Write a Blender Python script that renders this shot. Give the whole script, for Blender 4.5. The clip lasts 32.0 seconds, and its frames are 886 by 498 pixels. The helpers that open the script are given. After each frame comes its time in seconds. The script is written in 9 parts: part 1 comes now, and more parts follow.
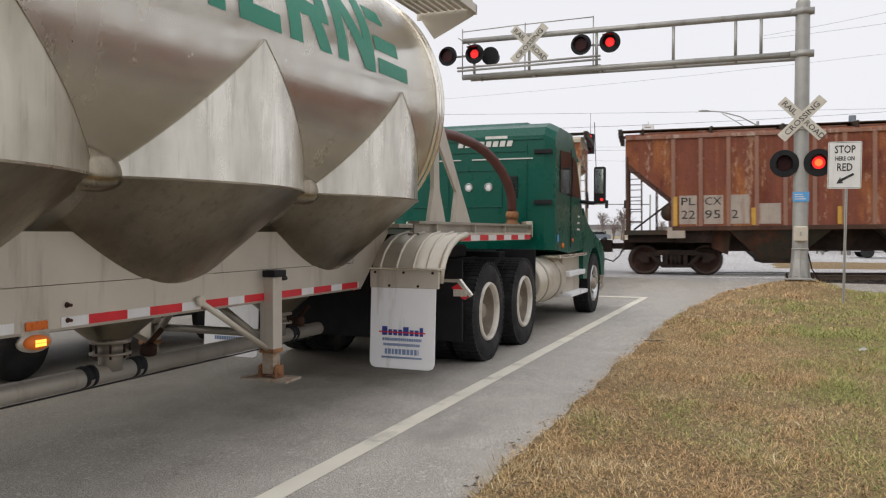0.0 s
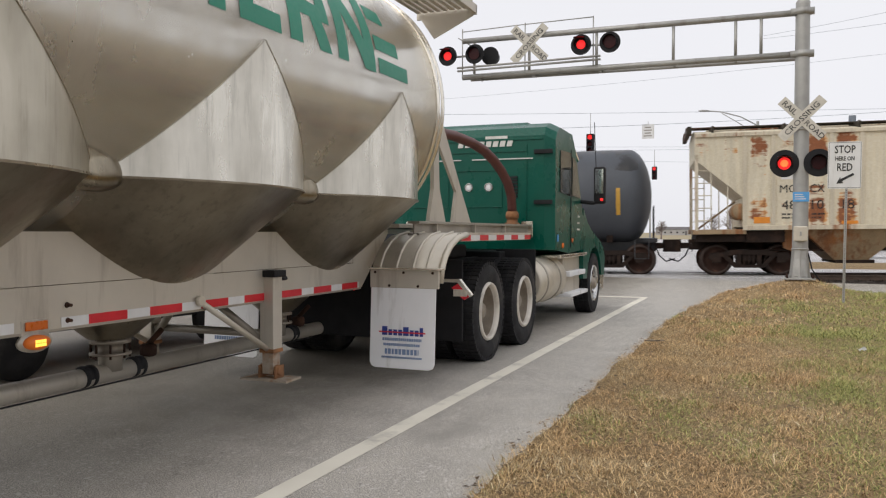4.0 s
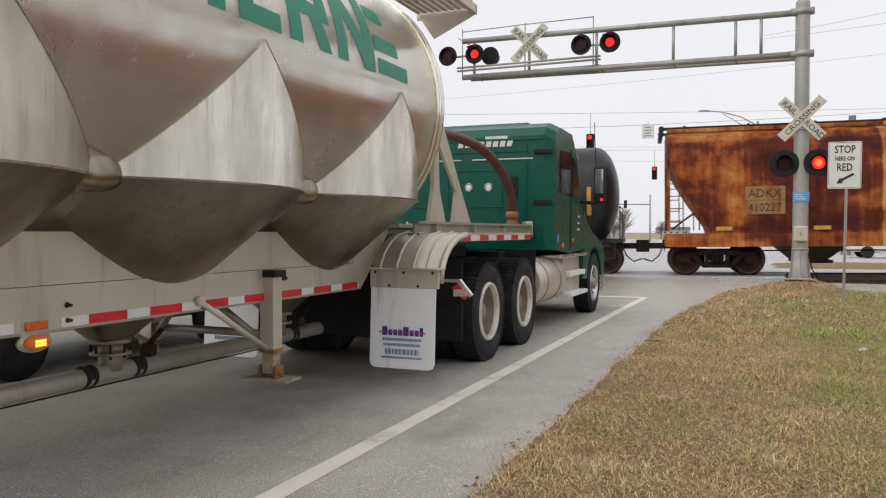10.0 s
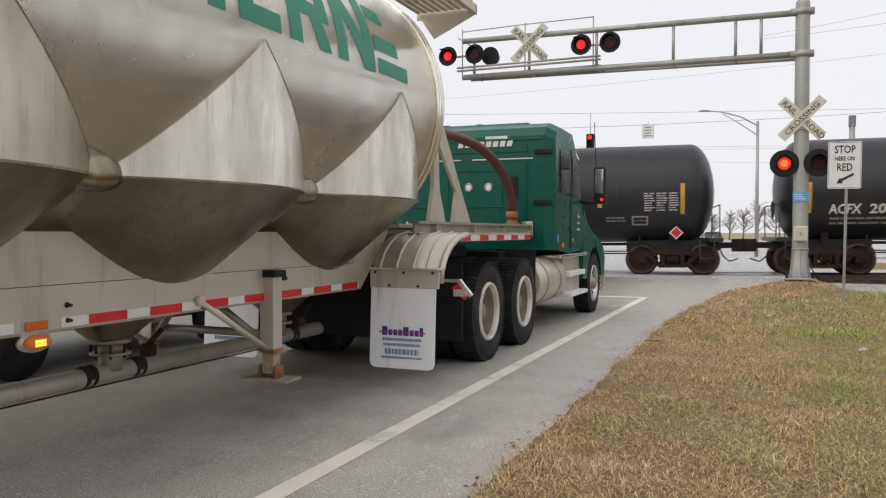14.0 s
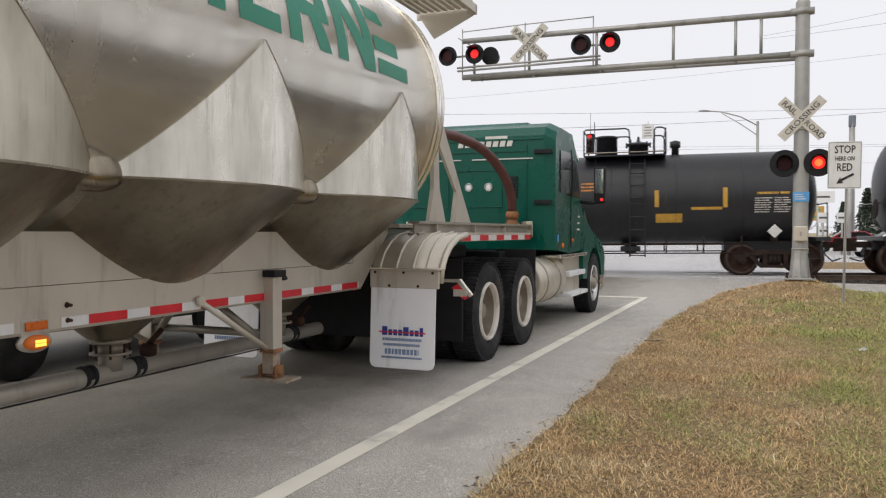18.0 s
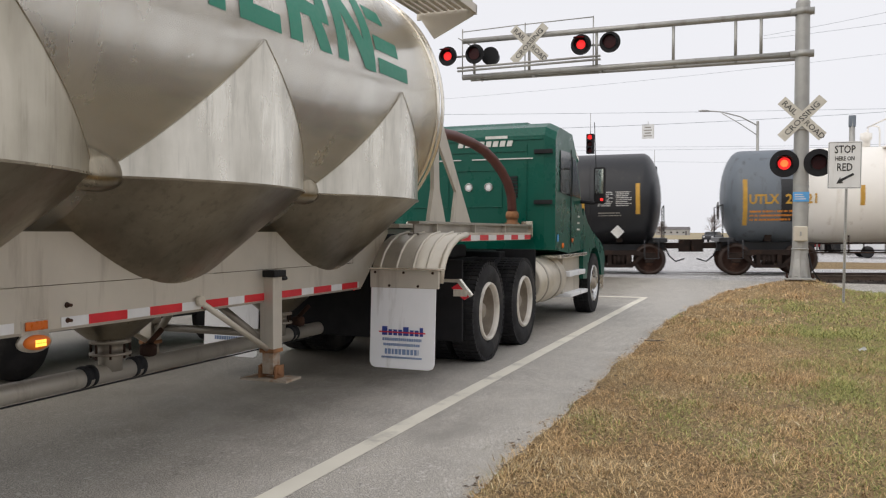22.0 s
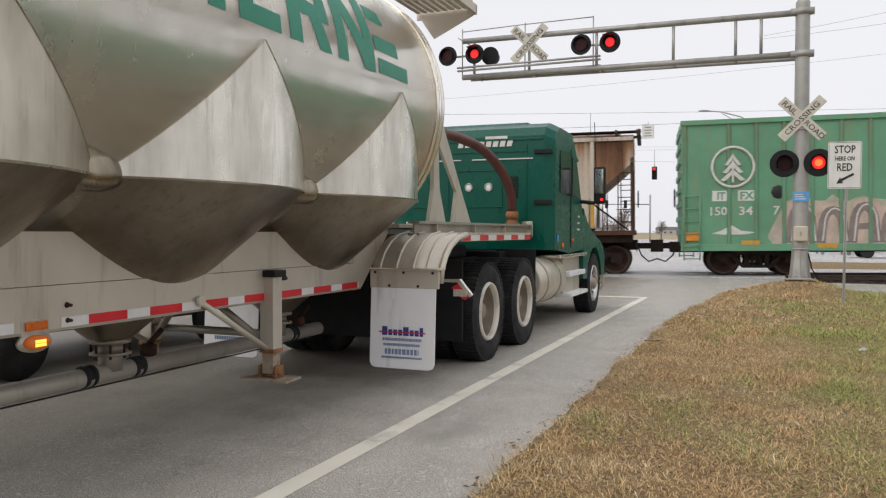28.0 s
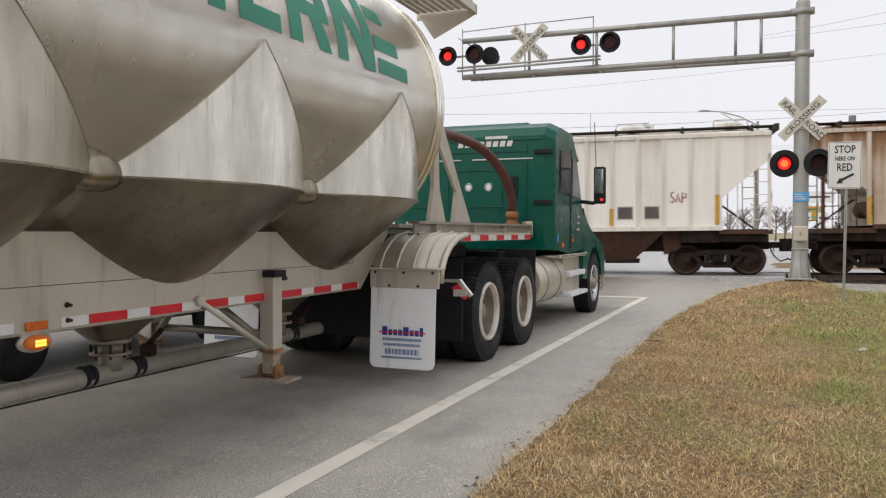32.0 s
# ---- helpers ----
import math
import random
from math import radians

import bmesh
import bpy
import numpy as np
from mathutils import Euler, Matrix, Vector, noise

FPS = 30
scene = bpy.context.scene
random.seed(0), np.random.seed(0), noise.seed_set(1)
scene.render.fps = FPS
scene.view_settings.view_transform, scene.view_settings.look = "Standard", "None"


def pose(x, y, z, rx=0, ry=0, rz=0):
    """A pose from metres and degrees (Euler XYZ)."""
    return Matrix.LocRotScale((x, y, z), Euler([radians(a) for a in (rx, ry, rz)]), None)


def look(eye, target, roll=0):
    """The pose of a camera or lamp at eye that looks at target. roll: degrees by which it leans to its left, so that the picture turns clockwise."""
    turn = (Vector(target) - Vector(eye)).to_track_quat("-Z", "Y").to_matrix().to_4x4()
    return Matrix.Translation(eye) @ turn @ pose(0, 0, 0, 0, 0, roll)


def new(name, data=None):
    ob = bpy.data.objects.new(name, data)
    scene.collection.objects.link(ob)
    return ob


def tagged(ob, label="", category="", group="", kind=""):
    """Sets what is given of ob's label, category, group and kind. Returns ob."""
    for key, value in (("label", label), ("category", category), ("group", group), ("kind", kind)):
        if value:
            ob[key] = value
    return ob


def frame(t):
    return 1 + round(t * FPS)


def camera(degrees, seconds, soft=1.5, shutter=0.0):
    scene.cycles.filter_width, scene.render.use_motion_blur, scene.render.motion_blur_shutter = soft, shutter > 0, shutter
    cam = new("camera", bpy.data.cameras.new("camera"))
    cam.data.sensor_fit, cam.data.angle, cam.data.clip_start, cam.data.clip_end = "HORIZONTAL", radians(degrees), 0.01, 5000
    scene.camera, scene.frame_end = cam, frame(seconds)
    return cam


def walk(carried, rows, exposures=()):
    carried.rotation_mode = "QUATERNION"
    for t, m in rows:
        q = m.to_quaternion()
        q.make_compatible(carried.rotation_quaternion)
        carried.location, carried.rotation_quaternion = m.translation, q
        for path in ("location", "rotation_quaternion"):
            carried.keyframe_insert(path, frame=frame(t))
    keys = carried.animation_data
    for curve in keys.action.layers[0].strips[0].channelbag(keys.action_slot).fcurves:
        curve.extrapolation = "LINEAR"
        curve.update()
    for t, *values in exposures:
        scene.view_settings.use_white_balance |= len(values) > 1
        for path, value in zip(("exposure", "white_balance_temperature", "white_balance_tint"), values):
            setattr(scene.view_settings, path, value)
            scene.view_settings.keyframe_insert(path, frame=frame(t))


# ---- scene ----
# ------------------------------------------------------------------ camera
cam = camera(58.5, 32.0, soft=1.2, shutter=0.25)
EYE = (0.0, 0.0, 1.374)
HEADING, TILT, LEAN = radians(-22.18), radians(1.248), 0.15
AIM = (math.sin(HEADING) * math.cos(TILT), math.cos(HEADING) * math.cos(TILT), EYE[2] - math.sin(TILT))
walk(cam, [(0.0, look(EYE, AIM, LEAN)), (32.0, look(EYE, AIM, LEAN))])

# ------------------------------------------------------------------ light
world = bpy.data.worlds.new("overcast")
scene.world = world
world.use_nodes = True
wn, wl = world.node_tree.nodes, world.node_tree.links
sky = wn.new("ShaderNodeTexSky")
sky.sky_type, sky.sun_disc = "NISHITA", False
sky.sun_elevation, sky.sun_rotation = radians(45), radians(204.5)
sky.air_density, sky.dust_density = 1.0, 3.0
grey = wn.new("ShaderNodeHueSaturation")
grey.inputs["Saturation"].default_value = 0.15
grey.inputs["Value"].default_value = 0.09
wl.new(sky.outputs[0], grey.inputs["Color"])
cloud = wn.new("ShaderNodeTexNoise")
cloud.inputs["Scale"].default_value, cloud.inputs["Detail"].default_value = 1.6, 4
wtc = wn.new("ShaderNodeTexCoord")
wl.new(wtc.outputs["Generated"], cloud.inputs["Vector"])
cramp = wn.new("ShaderNodeValToRGB")
cramp.color_ramp.elements[0].color = (0.855, 0.855, 0.905, 1)
cramp.color_ramp.elements[1].color = (0.955, 0.955, 0.995, 1)
wl.new(cloud.outputs[0], cramp.inputs[0])
veil = wn.new("ShaderNodeMix")
veil.data_type = "RGBA"
veil.inputs[0].default_value = 0.85
wl.new(grey.outputs[0], veil.inputs[6])
wl.new(cramp.outputs[0], veil.inputs[7])
wl.new(veil.outputs[2], wn["Background"].inputs["Color"])
wn["Background"].inputs["Strength"].default_value = 1.05
sun = new("sun", bpy.data.lights.new("sun", "SUN"))
sun.data.energy, sun.data.angle, sun.data.color = 0.95, radians(70), (1.0, 0.92, 0.80)
sun.matrix_world = look((-10, -22, 24), (0, 0, 0))
scene.view_settings.exposure = 0.0

# ------------------------------------------------------------------ materials


def nodes_of(name):
    m = bpy.data.materials.new(name)
    m.use_nodes = True
    nt = m.node_tree
    return m, nt.nodes, nt.links, nt.nodes["Principled BSDF"]


def noise_node(n, l, scale, detail=4.0, stretch=(1, 1, 1), rough=0.55):
    tc = n.new("ShaderNodeTexCoord")
    mp = n.new("ShaderNodeMapping")
    mp.inputs["Scale"].default_value = stretch
    l.new(tc.outputs["Object"], mp.inputs["Vector"])
    t = n.new("ShaderNodeTexNoise")
    t.inputs["Scale"].default_value, t.inputs["Detail"].default_value = scale, detail
    t.inputs["Roughness"].default_value = rough
    l.new(mp.outputs[0], t.inputs["Vector"])
    return t.outputs[0]


def ramp(n, l, src, a, b, c0=(0, 0, 0, 1), c1=(1, 1, 1, 1)):
    r = n.new("ShaderNodeValToRGB")
    r.color_ramp.elements[0].position, r.color_ramp.elements[1].position = a, b
    r.color_ramp.elements[0].color, r.color_ramp.elements[1].color = c0, c1
    l.new(src, r.inputs[0])
    return r.outputs[0]


def mixed(n, l, fac, a, b, mode="MIX"):
    m = n.new("ShaderNodeMix")
    m.data_type, m.blend_type = "RGBA", mode
    for sock, v in ((m.inputs[0], fac), (m.inputs[6], a), (m.inputs[7], b)):
        if isinstance(v, (int, float)):
            sock.default_value = v
        elif isinstance(v, tuple):
            sock.default_value = v if len(v) == 4 else (*v, 1)
        else:
            l.new(v, sock)
    return m.outputs[2]


def bumped(n, l, bsdf, src, strength, dist=0.01):
    b = n.new("ShaderNodeBump")
    b.inputs["Strength"].default_value, b.inputs["Distance"].default_value = strength, dist
    l.new(src, b.inputs["Height"])
    l.new(b.outputs[0], bsdf.inputs["Normal"])


def surface(name, col, rough=0.6, metal=0.0, vary=0.15, scale=3.0, fine=40.0, bump=0.1, dirt=None, dirt_amount=0.4, streak=False, coat=0.0):
    """Two scales of variation, optional dirt patches or vertical streaks."""
    m, n, l, p = nodes_of(name)
    big = noise_node(n, l, scale)
    small = noise_node(n, l, fine, 3)
    lo = tuple(c * (1 - vary) for c in col)
    hi = tuple(min(1, c * (1 + vary)) for c in col)
    c = ramp(n, l, big, 0.3, 0.7, (*lo, 1), (*hi, 1))
    c = mixed(n, l, 0.5 * vary, c, small, "OVERLAY")
    if dirt:
        src = noise_node(n, l, 2.2, 6, (2.2, 2.2, 0.25) if streak else (1, 1, 1), 0.65)
        f = ramp(n, l, src, 0.62 - 0.25 * dirt_amount, 0.78)
        c = mixed(n, l, f, c, dirt)
    l.new(c, p.inputs["Base Color"])
    rr = ramp(n, l, small, 0.2, 0.8, (max(0, rough - 0.1),) * 3 + (1,), (min(1, rough + 0.1),) * 3 + (1,))
    l.new(rr, p.inputs["Roughness"])
    p.inputs["Metallic"].default_value = metal
    p.inputs["Coat Weight"].default_value = coat
    if bump:
        bumped(n, l, p, small, bump)
    return m


def rusty(name, paint, rust_a, rust_b, amount, patch=(1.0, 1.0, 0.35), rough=0.75, scale=0.9, fleck=None):
    """Weathered paint: two rust tones in patches and streaks that run down."""
    m, n, l, p = nodes_of(name)
    big = noise_node(n, l, scale, 6, patch, 0.6)
    streaks = noise_node(n, l, 3.0, 5, (2.5, 2.5, 0.18), 0.6)
    fine = noise_node(n, l, 25, 4)
    s = mixed(n, l, 0.45, big, streaks)
    f = ramp(n, l, s, 0.62 - 0.3 * amount, 0.70 - 0.22 * amount)
    tone = ramp(n, l, noise_node(n, l, 1.3, 5, (1, 1, 0.6)), 0.38, 0.62, (*rust_a, 1), (*rust_b, 1))
    base = mixed(n, l, 0.25, ramp(n, l, streaks, 0.3, 0.7, (*[c * 0.75 for c in paint], 1), (*paint, 1)), fine, "OVERLAY")
    tone = mixed(n, l, 0.35, tone, fine, "OVERLAY")
    c = mixed(n, l, f, base, tone)
    if fleck:
        spots = noise_node(n, l, 7.0, 4, (1.6, 1.6, 0.7), 0.7)
        lanes = noise_node(n, l, 1.6, 3, (2.2, 2.2, 0.22), 0.5)
        c = mixed(n, l, ramp(n, l, mixed(n, l, 0.5, spots, lanes), 0.56, 0.63), c, fleck)
    l.new(c, p.inputs["Base Color"])
    p.inputs["Specular IOR Level"].default_value = 0.2
    p.inputs["Roughness"].default_value = rough
    bumped(n, l, p, fine, 0.15)
    return m


def glow(name, col, strength, base=(0.2, 0.02, 0.01)):
    m, n, l, p = nodes_of(name)
    p.inputs["Base Color"].default_value = (*base, 1)
    p.inputs["Emission Color"].default_value = (*col, 1)
    p.inputs["Emission Strength"].default_value = strength
    return m


def asphalt(name, col, lane=None):
    m, n, l, p = nodes_of(name)
    big = noise_node(n, l, 0.35, 5, (1, 0.25, 1))
    mid = noise_node(n, l, 2.5, 5)
    grit = noise_node(n, l, 125, 3, (1, 1, 1), 0.8)
    tc = n.new("ShaderNodeTexCoord")
    chips = n.new("ShaderNodeTexVoronoi")
    chips.inputs["Scale"].default_value = 62
    l.new(tc.outputs["Object"], chips.inputs["Vector"])
    c = ramp(n, l, big, 0.35, 0.65, (*[x * 0.86 for x in col], 1), (*[x * 1.08 for x in col], 1))
    c = mixed(n, l, 0.30, c, mid, "OVERLAY")
    c = mixed(n, l, 1.0, c, ramp(n, l, grit, 0.36, 0.64), "OVERLAY")
    c = mixed(n, l, ramp(n, l, chips.outputs["Color"], 0.78, 0.86), c, (0.66, 0.63, 0.60))
    c = mixed(n, l, ramp(n, l, noise_node(n, l, 1.1, 5, (1, 0.3, 1)), 0.60, 0.74), c, tuple(x * 0.68 for x in col))
    # small dark pits and tar spots
    pits = noise_node(n, l, 22, 3, (1, 0.7, 1), 0.6)
    c = mixed(n, l, ramp(n, l, pits, 0.66, 0.74), c, tuple(x * 0.45 for x in col))
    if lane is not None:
        # the driven lane is darker than the hard shoulder; trailer shade is painted in further left
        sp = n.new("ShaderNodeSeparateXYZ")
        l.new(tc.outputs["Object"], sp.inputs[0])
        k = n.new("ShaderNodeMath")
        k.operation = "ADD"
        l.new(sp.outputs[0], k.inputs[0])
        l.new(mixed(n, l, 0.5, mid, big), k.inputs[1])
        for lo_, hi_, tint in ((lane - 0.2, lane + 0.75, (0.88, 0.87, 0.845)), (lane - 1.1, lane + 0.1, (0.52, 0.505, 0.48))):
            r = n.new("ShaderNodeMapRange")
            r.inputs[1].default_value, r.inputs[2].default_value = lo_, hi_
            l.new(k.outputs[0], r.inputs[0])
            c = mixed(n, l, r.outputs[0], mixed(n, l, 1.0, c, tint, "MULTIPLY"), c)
    l.new(c, p.inputs["Base Color"])
    p.inputs["Roughness"].default_value = 0.62
    bumped(n, l, p, grit, 0.2, 0.004)
    return m


def sheet_metal(name, lo, hi, rough, dents, metal, wear=1.0):
    """Worn aluminium sheet: run-down streaks, blotches, hairline creases, slight waves."""
    m, n, l, p = nodes_of(name)
    runs = noise_node(n, l, 2.2, 5, (1.5, 1.5, 0.3), 0.6)
    blot = noise_node(n, l, 1.3, 6, (1, 1, 1), 0.62)
    fine = noise_node(n, l, 9, 4, (5, 5, 0.5), 0.6)
    crease = noise_node(n, l, 1.7, 3, (1.6, 1.6, 0.8), 0.5)
    c = ramp(n, l, mixed(n, l, 0.5, runs, blot), 0.36, 0.64, (*lo, 1), (*hi, 1))
    c = mixed(n, l, 0.06, c, fine, "OVERLAY")
    scuff = noise_node(n, l, 5.0, 5, (3.5, 3.5, 0.35), 0.7)
    c = mixed(n, l, ramp(n, l, scuff, 0.52, 0.82), c, tuple(x * (1 - 0.28 * wear) for x in lo))
    c = mixed(n, l, ramp(n, l, crease, 0.50, 0.80), c, tuple(x * (1 - 0.20 * wear) for x in lo))
    l.new(c, p.inputs["Base Color"])
    p.inputs["Metallic"].default_value = metal
    l.new(ramp(n, l, mixed(n, l, 0.5, blot, runs), 0.35, 0.65, (rough + 0.10,) * 3 + (1,), (max(0.05, rough - 0.07),) * 3 + (1,)), p.inputs["Roughness"])
    wave = noise_node(n, l, 1.1, 2, (1, 1, 0.6))
    bumped(n, l, p, wave, dents * 5, 0.06)
    return m


M = {}
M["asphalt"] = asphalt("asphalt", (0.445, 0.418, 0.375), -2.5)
M["asphalt_far"] = asphalt("worn_asphalt", (0.47, 0.46, 0.46))
M["line"] = surface("road_paint", (0.84, 0.80, 0.69), 0.8, 0, 0.06, 1.5, 90, 0.3, (0.42, 0.40, 0.36), 0.28)


def thatch(name, dark, straw):
    """Ground under the grass: matted dead stalks over dark soil."""
    m, n, l, p = nodes_of(name)
    mat_ = noise_node(n, l, 60, 4, (1.0, 0.45, 1), 0.75)
    cross = noise_node(n, l, 75, 3, (0.4, 1.0, 1), 0.7)
    big = noise_node(n, l, 2.0, 5)
    c = ramp(n, l, mixed(n, l, 0.5, mat_, cross), 0.38, 0.60, (*dark, 1), (*straw, 1))
    c = mixed(n, l, ramp(n, l, big, 0.50, 0.72), c, tuple(x * 0.55 for x in straw))
    l.new(c, p.inputs["Base Color"])
    p.inputs["Roughness"].default_value = 0.95
    bumped(n, l, p, mat_, 0.9, 0.02)
    return m


M["soil"] = thatch("straw_soil", (0.075, 0.052, 0.032), (0.46, 0.33, 0.175))
M["field"] = surface("dry_field", (0.34, 0.28, 0.17), 0.95, 0, 0.2, 0.05, 2, 0.2)
M["alu"] = sheet_metal("dull_aluminium", (0.90, 0.85, 0.745), (0.97, 0.925, 0.825), 0.22, 0.012, 0.9, 0.3)
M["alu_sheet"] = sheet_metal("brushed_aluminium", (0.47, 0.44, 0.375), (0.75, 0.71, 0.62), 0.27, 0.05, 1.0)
# road grime, darkened further to paint in the shade under the tank
M["alu_grime_shade"] = sheet_metal("grimed_shaded_aluminium", (0.22, 0.185, 0.135), (0.37, 0.325, 0.245), 0.30, 0.03, 1.0)
M["alu_darker"] = sheet_metal("darker_aluminium", (0.36, 0.325, 0.255), (0.50, 0.455, 0.37), 0.36, 0.03, 1.0)
M["alu_fender"] = surface("satin_aluminium", (0.62, 0.57, 0.48), 0.42, 0.35, 0.07, 3, 30, 0.0, (0.42, 0.38, 0.31), 0.3)
M["alu_frame"] = surface("grimy_aluminium", (0.57, 0.53, 0.46), 0.5, 0.5, 0.08, 2, 30, 0.05, (0.30, 0.26, 0.21), 0.3, True)
M["alu_dark"] = surface("stained_aluminium", (0.38, 0.35, 0.30), 0.5, 0.6, 0.15, 3, 30, 0.05)
M["sign_green"] = surface("green_vinyl", (0.01, 0.24, 0.15), 0.45, 0, 0.06, 1, 30, 0.0)
M["red_tape"] = surface("red_reflector", (0.62, 0.018, 0.032), 0.35, 0, 0.1, 8, 60, 0.0)
M["white_tape"] = surface("white_reflector", (0.72, 0.72, 0.72), 0.35, 0, 0.06, 8, 60, 0.0)
M["cab_green"] = surface("cab_green_paint", (0.003, 0.086, 0.060), 0.30, 0, 0.05, 1.2, 3, 0.0)
M["cab_green"].node_tree.nodes["Principled BSDF"].inputs["Specular IOR Level"].default_value = 0.32
M["black"] = surface("black_plastic", (0.02, 0.02, 0.022), 0.6, 0, 0.2, 5, 60, 0.1)
M["rubber"] = surface("tyre_rubber", (0.028, 0.028, 0.03), 0.8, 0, 0.25, 6, 80, 0.2, (0.09, 0.085, 0.08), 0.4)
M["rim"] = surface("pale_rim", (0.72, 0.68, 0.61), 0.45, 0.3, 0.10, 8, 40, 0.04, (0.24, 0.19, 0.14), 0.35)
# grime, with the shade inside the deep rim put into the colour
M["disc"] = surface("grimy_shaded_disc", (0.31, 0.265, 0.21), 0.55, 0.3, 0.2, 7, 40, 0.05, (0.13, 0.095, 0.07), 0.5)
M["hub"] = surface("grimy_hub", (0.34, 0.30, 0.25), 0.5, 0.5, 0.2, 8, 40, 0.05)
M["mirror"] = surface("mirror_glass", (0.72, 0.78, 0.76), 0.03, 1.0, 0.02, 3, 30, 0.0)
M["chrome"] = surface("polished_metal", (0.55, 0.55, 0.54), 0.25, 1.0, 0.05, 6, 60, 0.0)
M["steel_white"] = surface("white_flap", (0.86, 0.87, 0.89), 0.5, 0, 0.04, 3, 40, 0.03, (0.45, 0.44, 0.42), 0.2, True)
M["blue_ink"] = surface("blue_ink", (0.03, 0.06, 0.28), 0.5, 0, 0.05, 5, 50, 0)
M["pale_ink"] = surface("faded_blue_ink", (0.20, 0.28, 0.45), 0.5, 0, 0.05, 5, 50, 0)
M["red_ink"] = surface("red_ink", (0.6, 0.03, 0.05), 0.5, 0, 0.05, 5, 50, 0)
M["hose"] = surface("maroon_hose", (0.11, 0.035, 0.03), 0.5, 0, 0.15, 5, 50, 0.1)
M["glass"] = surface("tinted_glass", (0.012, 0.013, 0.013), 0.12, 0, 0.1, 2, 20, 0)
M["galv"] = surface("galvanised_steel", (0.40, 0.395, 0.375), 0.5, 0.55, 0.12, 3, 35, 0.06, (0.25, 0.23, 0.20), 0.2, True)
M["signal_black"] = surface("signal_black", (0.018, 0.018, 0.02), 0.6, 0, 0.2, 6, 60, 0.05)
M["lens_dark"] = surface("unlit_red_lens", (0.035, 0.003, 0.004), 0.4, 0, 0.15, 20, 80, 0)
M["lens_lit"] = glow("lit_red_lens", (1.0, 0.03, 0.03), 0.85, (0.6, 0.02, 0.02))
M["lens_core"] = glow("lamp_core", (1.0, 0.16, 0.04), 1.4, (0.8, 0.2, 0.05))
M["amber"] = glow("amber_lamp", (1.0, 0.20, 0.01), 0.10, (0.62, 0.15, 0.02))
M["amber_core"] = glow("amber_core", (1.0, 0.50, 0.06), 1.7, (0.9, 0.5, 0.1))
M["amber_dull"] = surface("amber_reflector", (0.62, 0.14, 0.02), 0.3, 0, 0.1, 20, 60, 0)
M["sign_white"] = surface("sign_white", (0.72, 0.72, 0.71), 0.5, 0, 0.05, 3, 40, 0.02, (0.5, 0.48, 0.44), 0.2, True)
M["blade_white"] = surface("weathered_blade", (0.60, 0.57, 0.50), 0.6, 0, 0.10, 5, 40, 0.02, (0.44, 0.41, 0.35), 0.5)
M["worn_ink"] = surface("worn_black_lettering", (0.07, 0.065, 0.06), 0.7, 0, 0.2, 9, 50, 0, (0.40, 0.38, 0.33), 0.45)
M["ink_black"] = surface("black_lettering", (0.02, 0.02, 0.02), 0.6, 0, 0.1, 6, 40, 0)
M["blue_plate"] = surface("blue_plate", (0.10, 0.36, 0.72), 0.5, 0, 0.08, 5, 50, 0)
M["rust_iron"] = surface("rusty_iron", (0.045, 0.024, 0.018), 0.85, 0.1, 0.3, 4, 30, 0.3, (0.20, 0.10, 0.06), 0.4)
M["rust_orange"] = surface("orange_rust", (0.30, 0.14, 0.06), 0.85, 0, 0.3, 8, 40, 0.3, (0.10, 0.06, 0.04), 0.4)
M["rusty_alu"] = rusty("rust_stained_metal", (0.42, 0.36, 0.29), (0.20, 0.095, 0.045), (0.30, 0.15, 0.06), 0.45, (1, 1, 1), 0.7, 7.0)
M["bogie"] = surface("grimy_bogie_iron", (0.026, 0.018, 0.015), 0.85, 0.1, 0.3, 4, 30, 0.3, (0.075, 0.042, 0.028), 0.4)
M["rail"] = surface("rail_steel", (0.11, 0.078, 0.06), 0.5, 0.5, 0.2, 4, 40, 0.1)
M["ballast"] = surface("ballast", (0.065, 0.055, 0.05), 0.95, 0, 0.4, 8, 30, 0.8)
M["wheel_iron"] = surface("worn_wheel_iron", (0.055, 0.036, 0.029), 0.5, 0.4, 0.2, 4, 40, 0.1)
M["tie"] = surface("weathered_tie", (0.10, 0.085, 0.075), 0.9, 0, 0.3, 3, 40, 0.4)
M["hop_a"] = rusty("oxide_red_hopper", (0.25, 0.088, 0.058), (0.14, 0.040, 0.027), (0.36, 0.135, 0.05), 0.50, fleck=(0.40, 0.24, 0.16))
M["hop_a_post"] = rusty("oxide_red_posts", (0.36, 0.20, 0.15), (0.17, 0.055, 0.036), (0.32, 0.13, 0.06), 0.40, fleck=(0.52, 0.43, 0.36))
M["hop_a_pale"] = surface("pale_patch", (0.40, 0.34, 0.29), 0.8, 0, 0.12, 3, 30, 0.05, (0.25, 0.10, 0.06), 0.3, True)
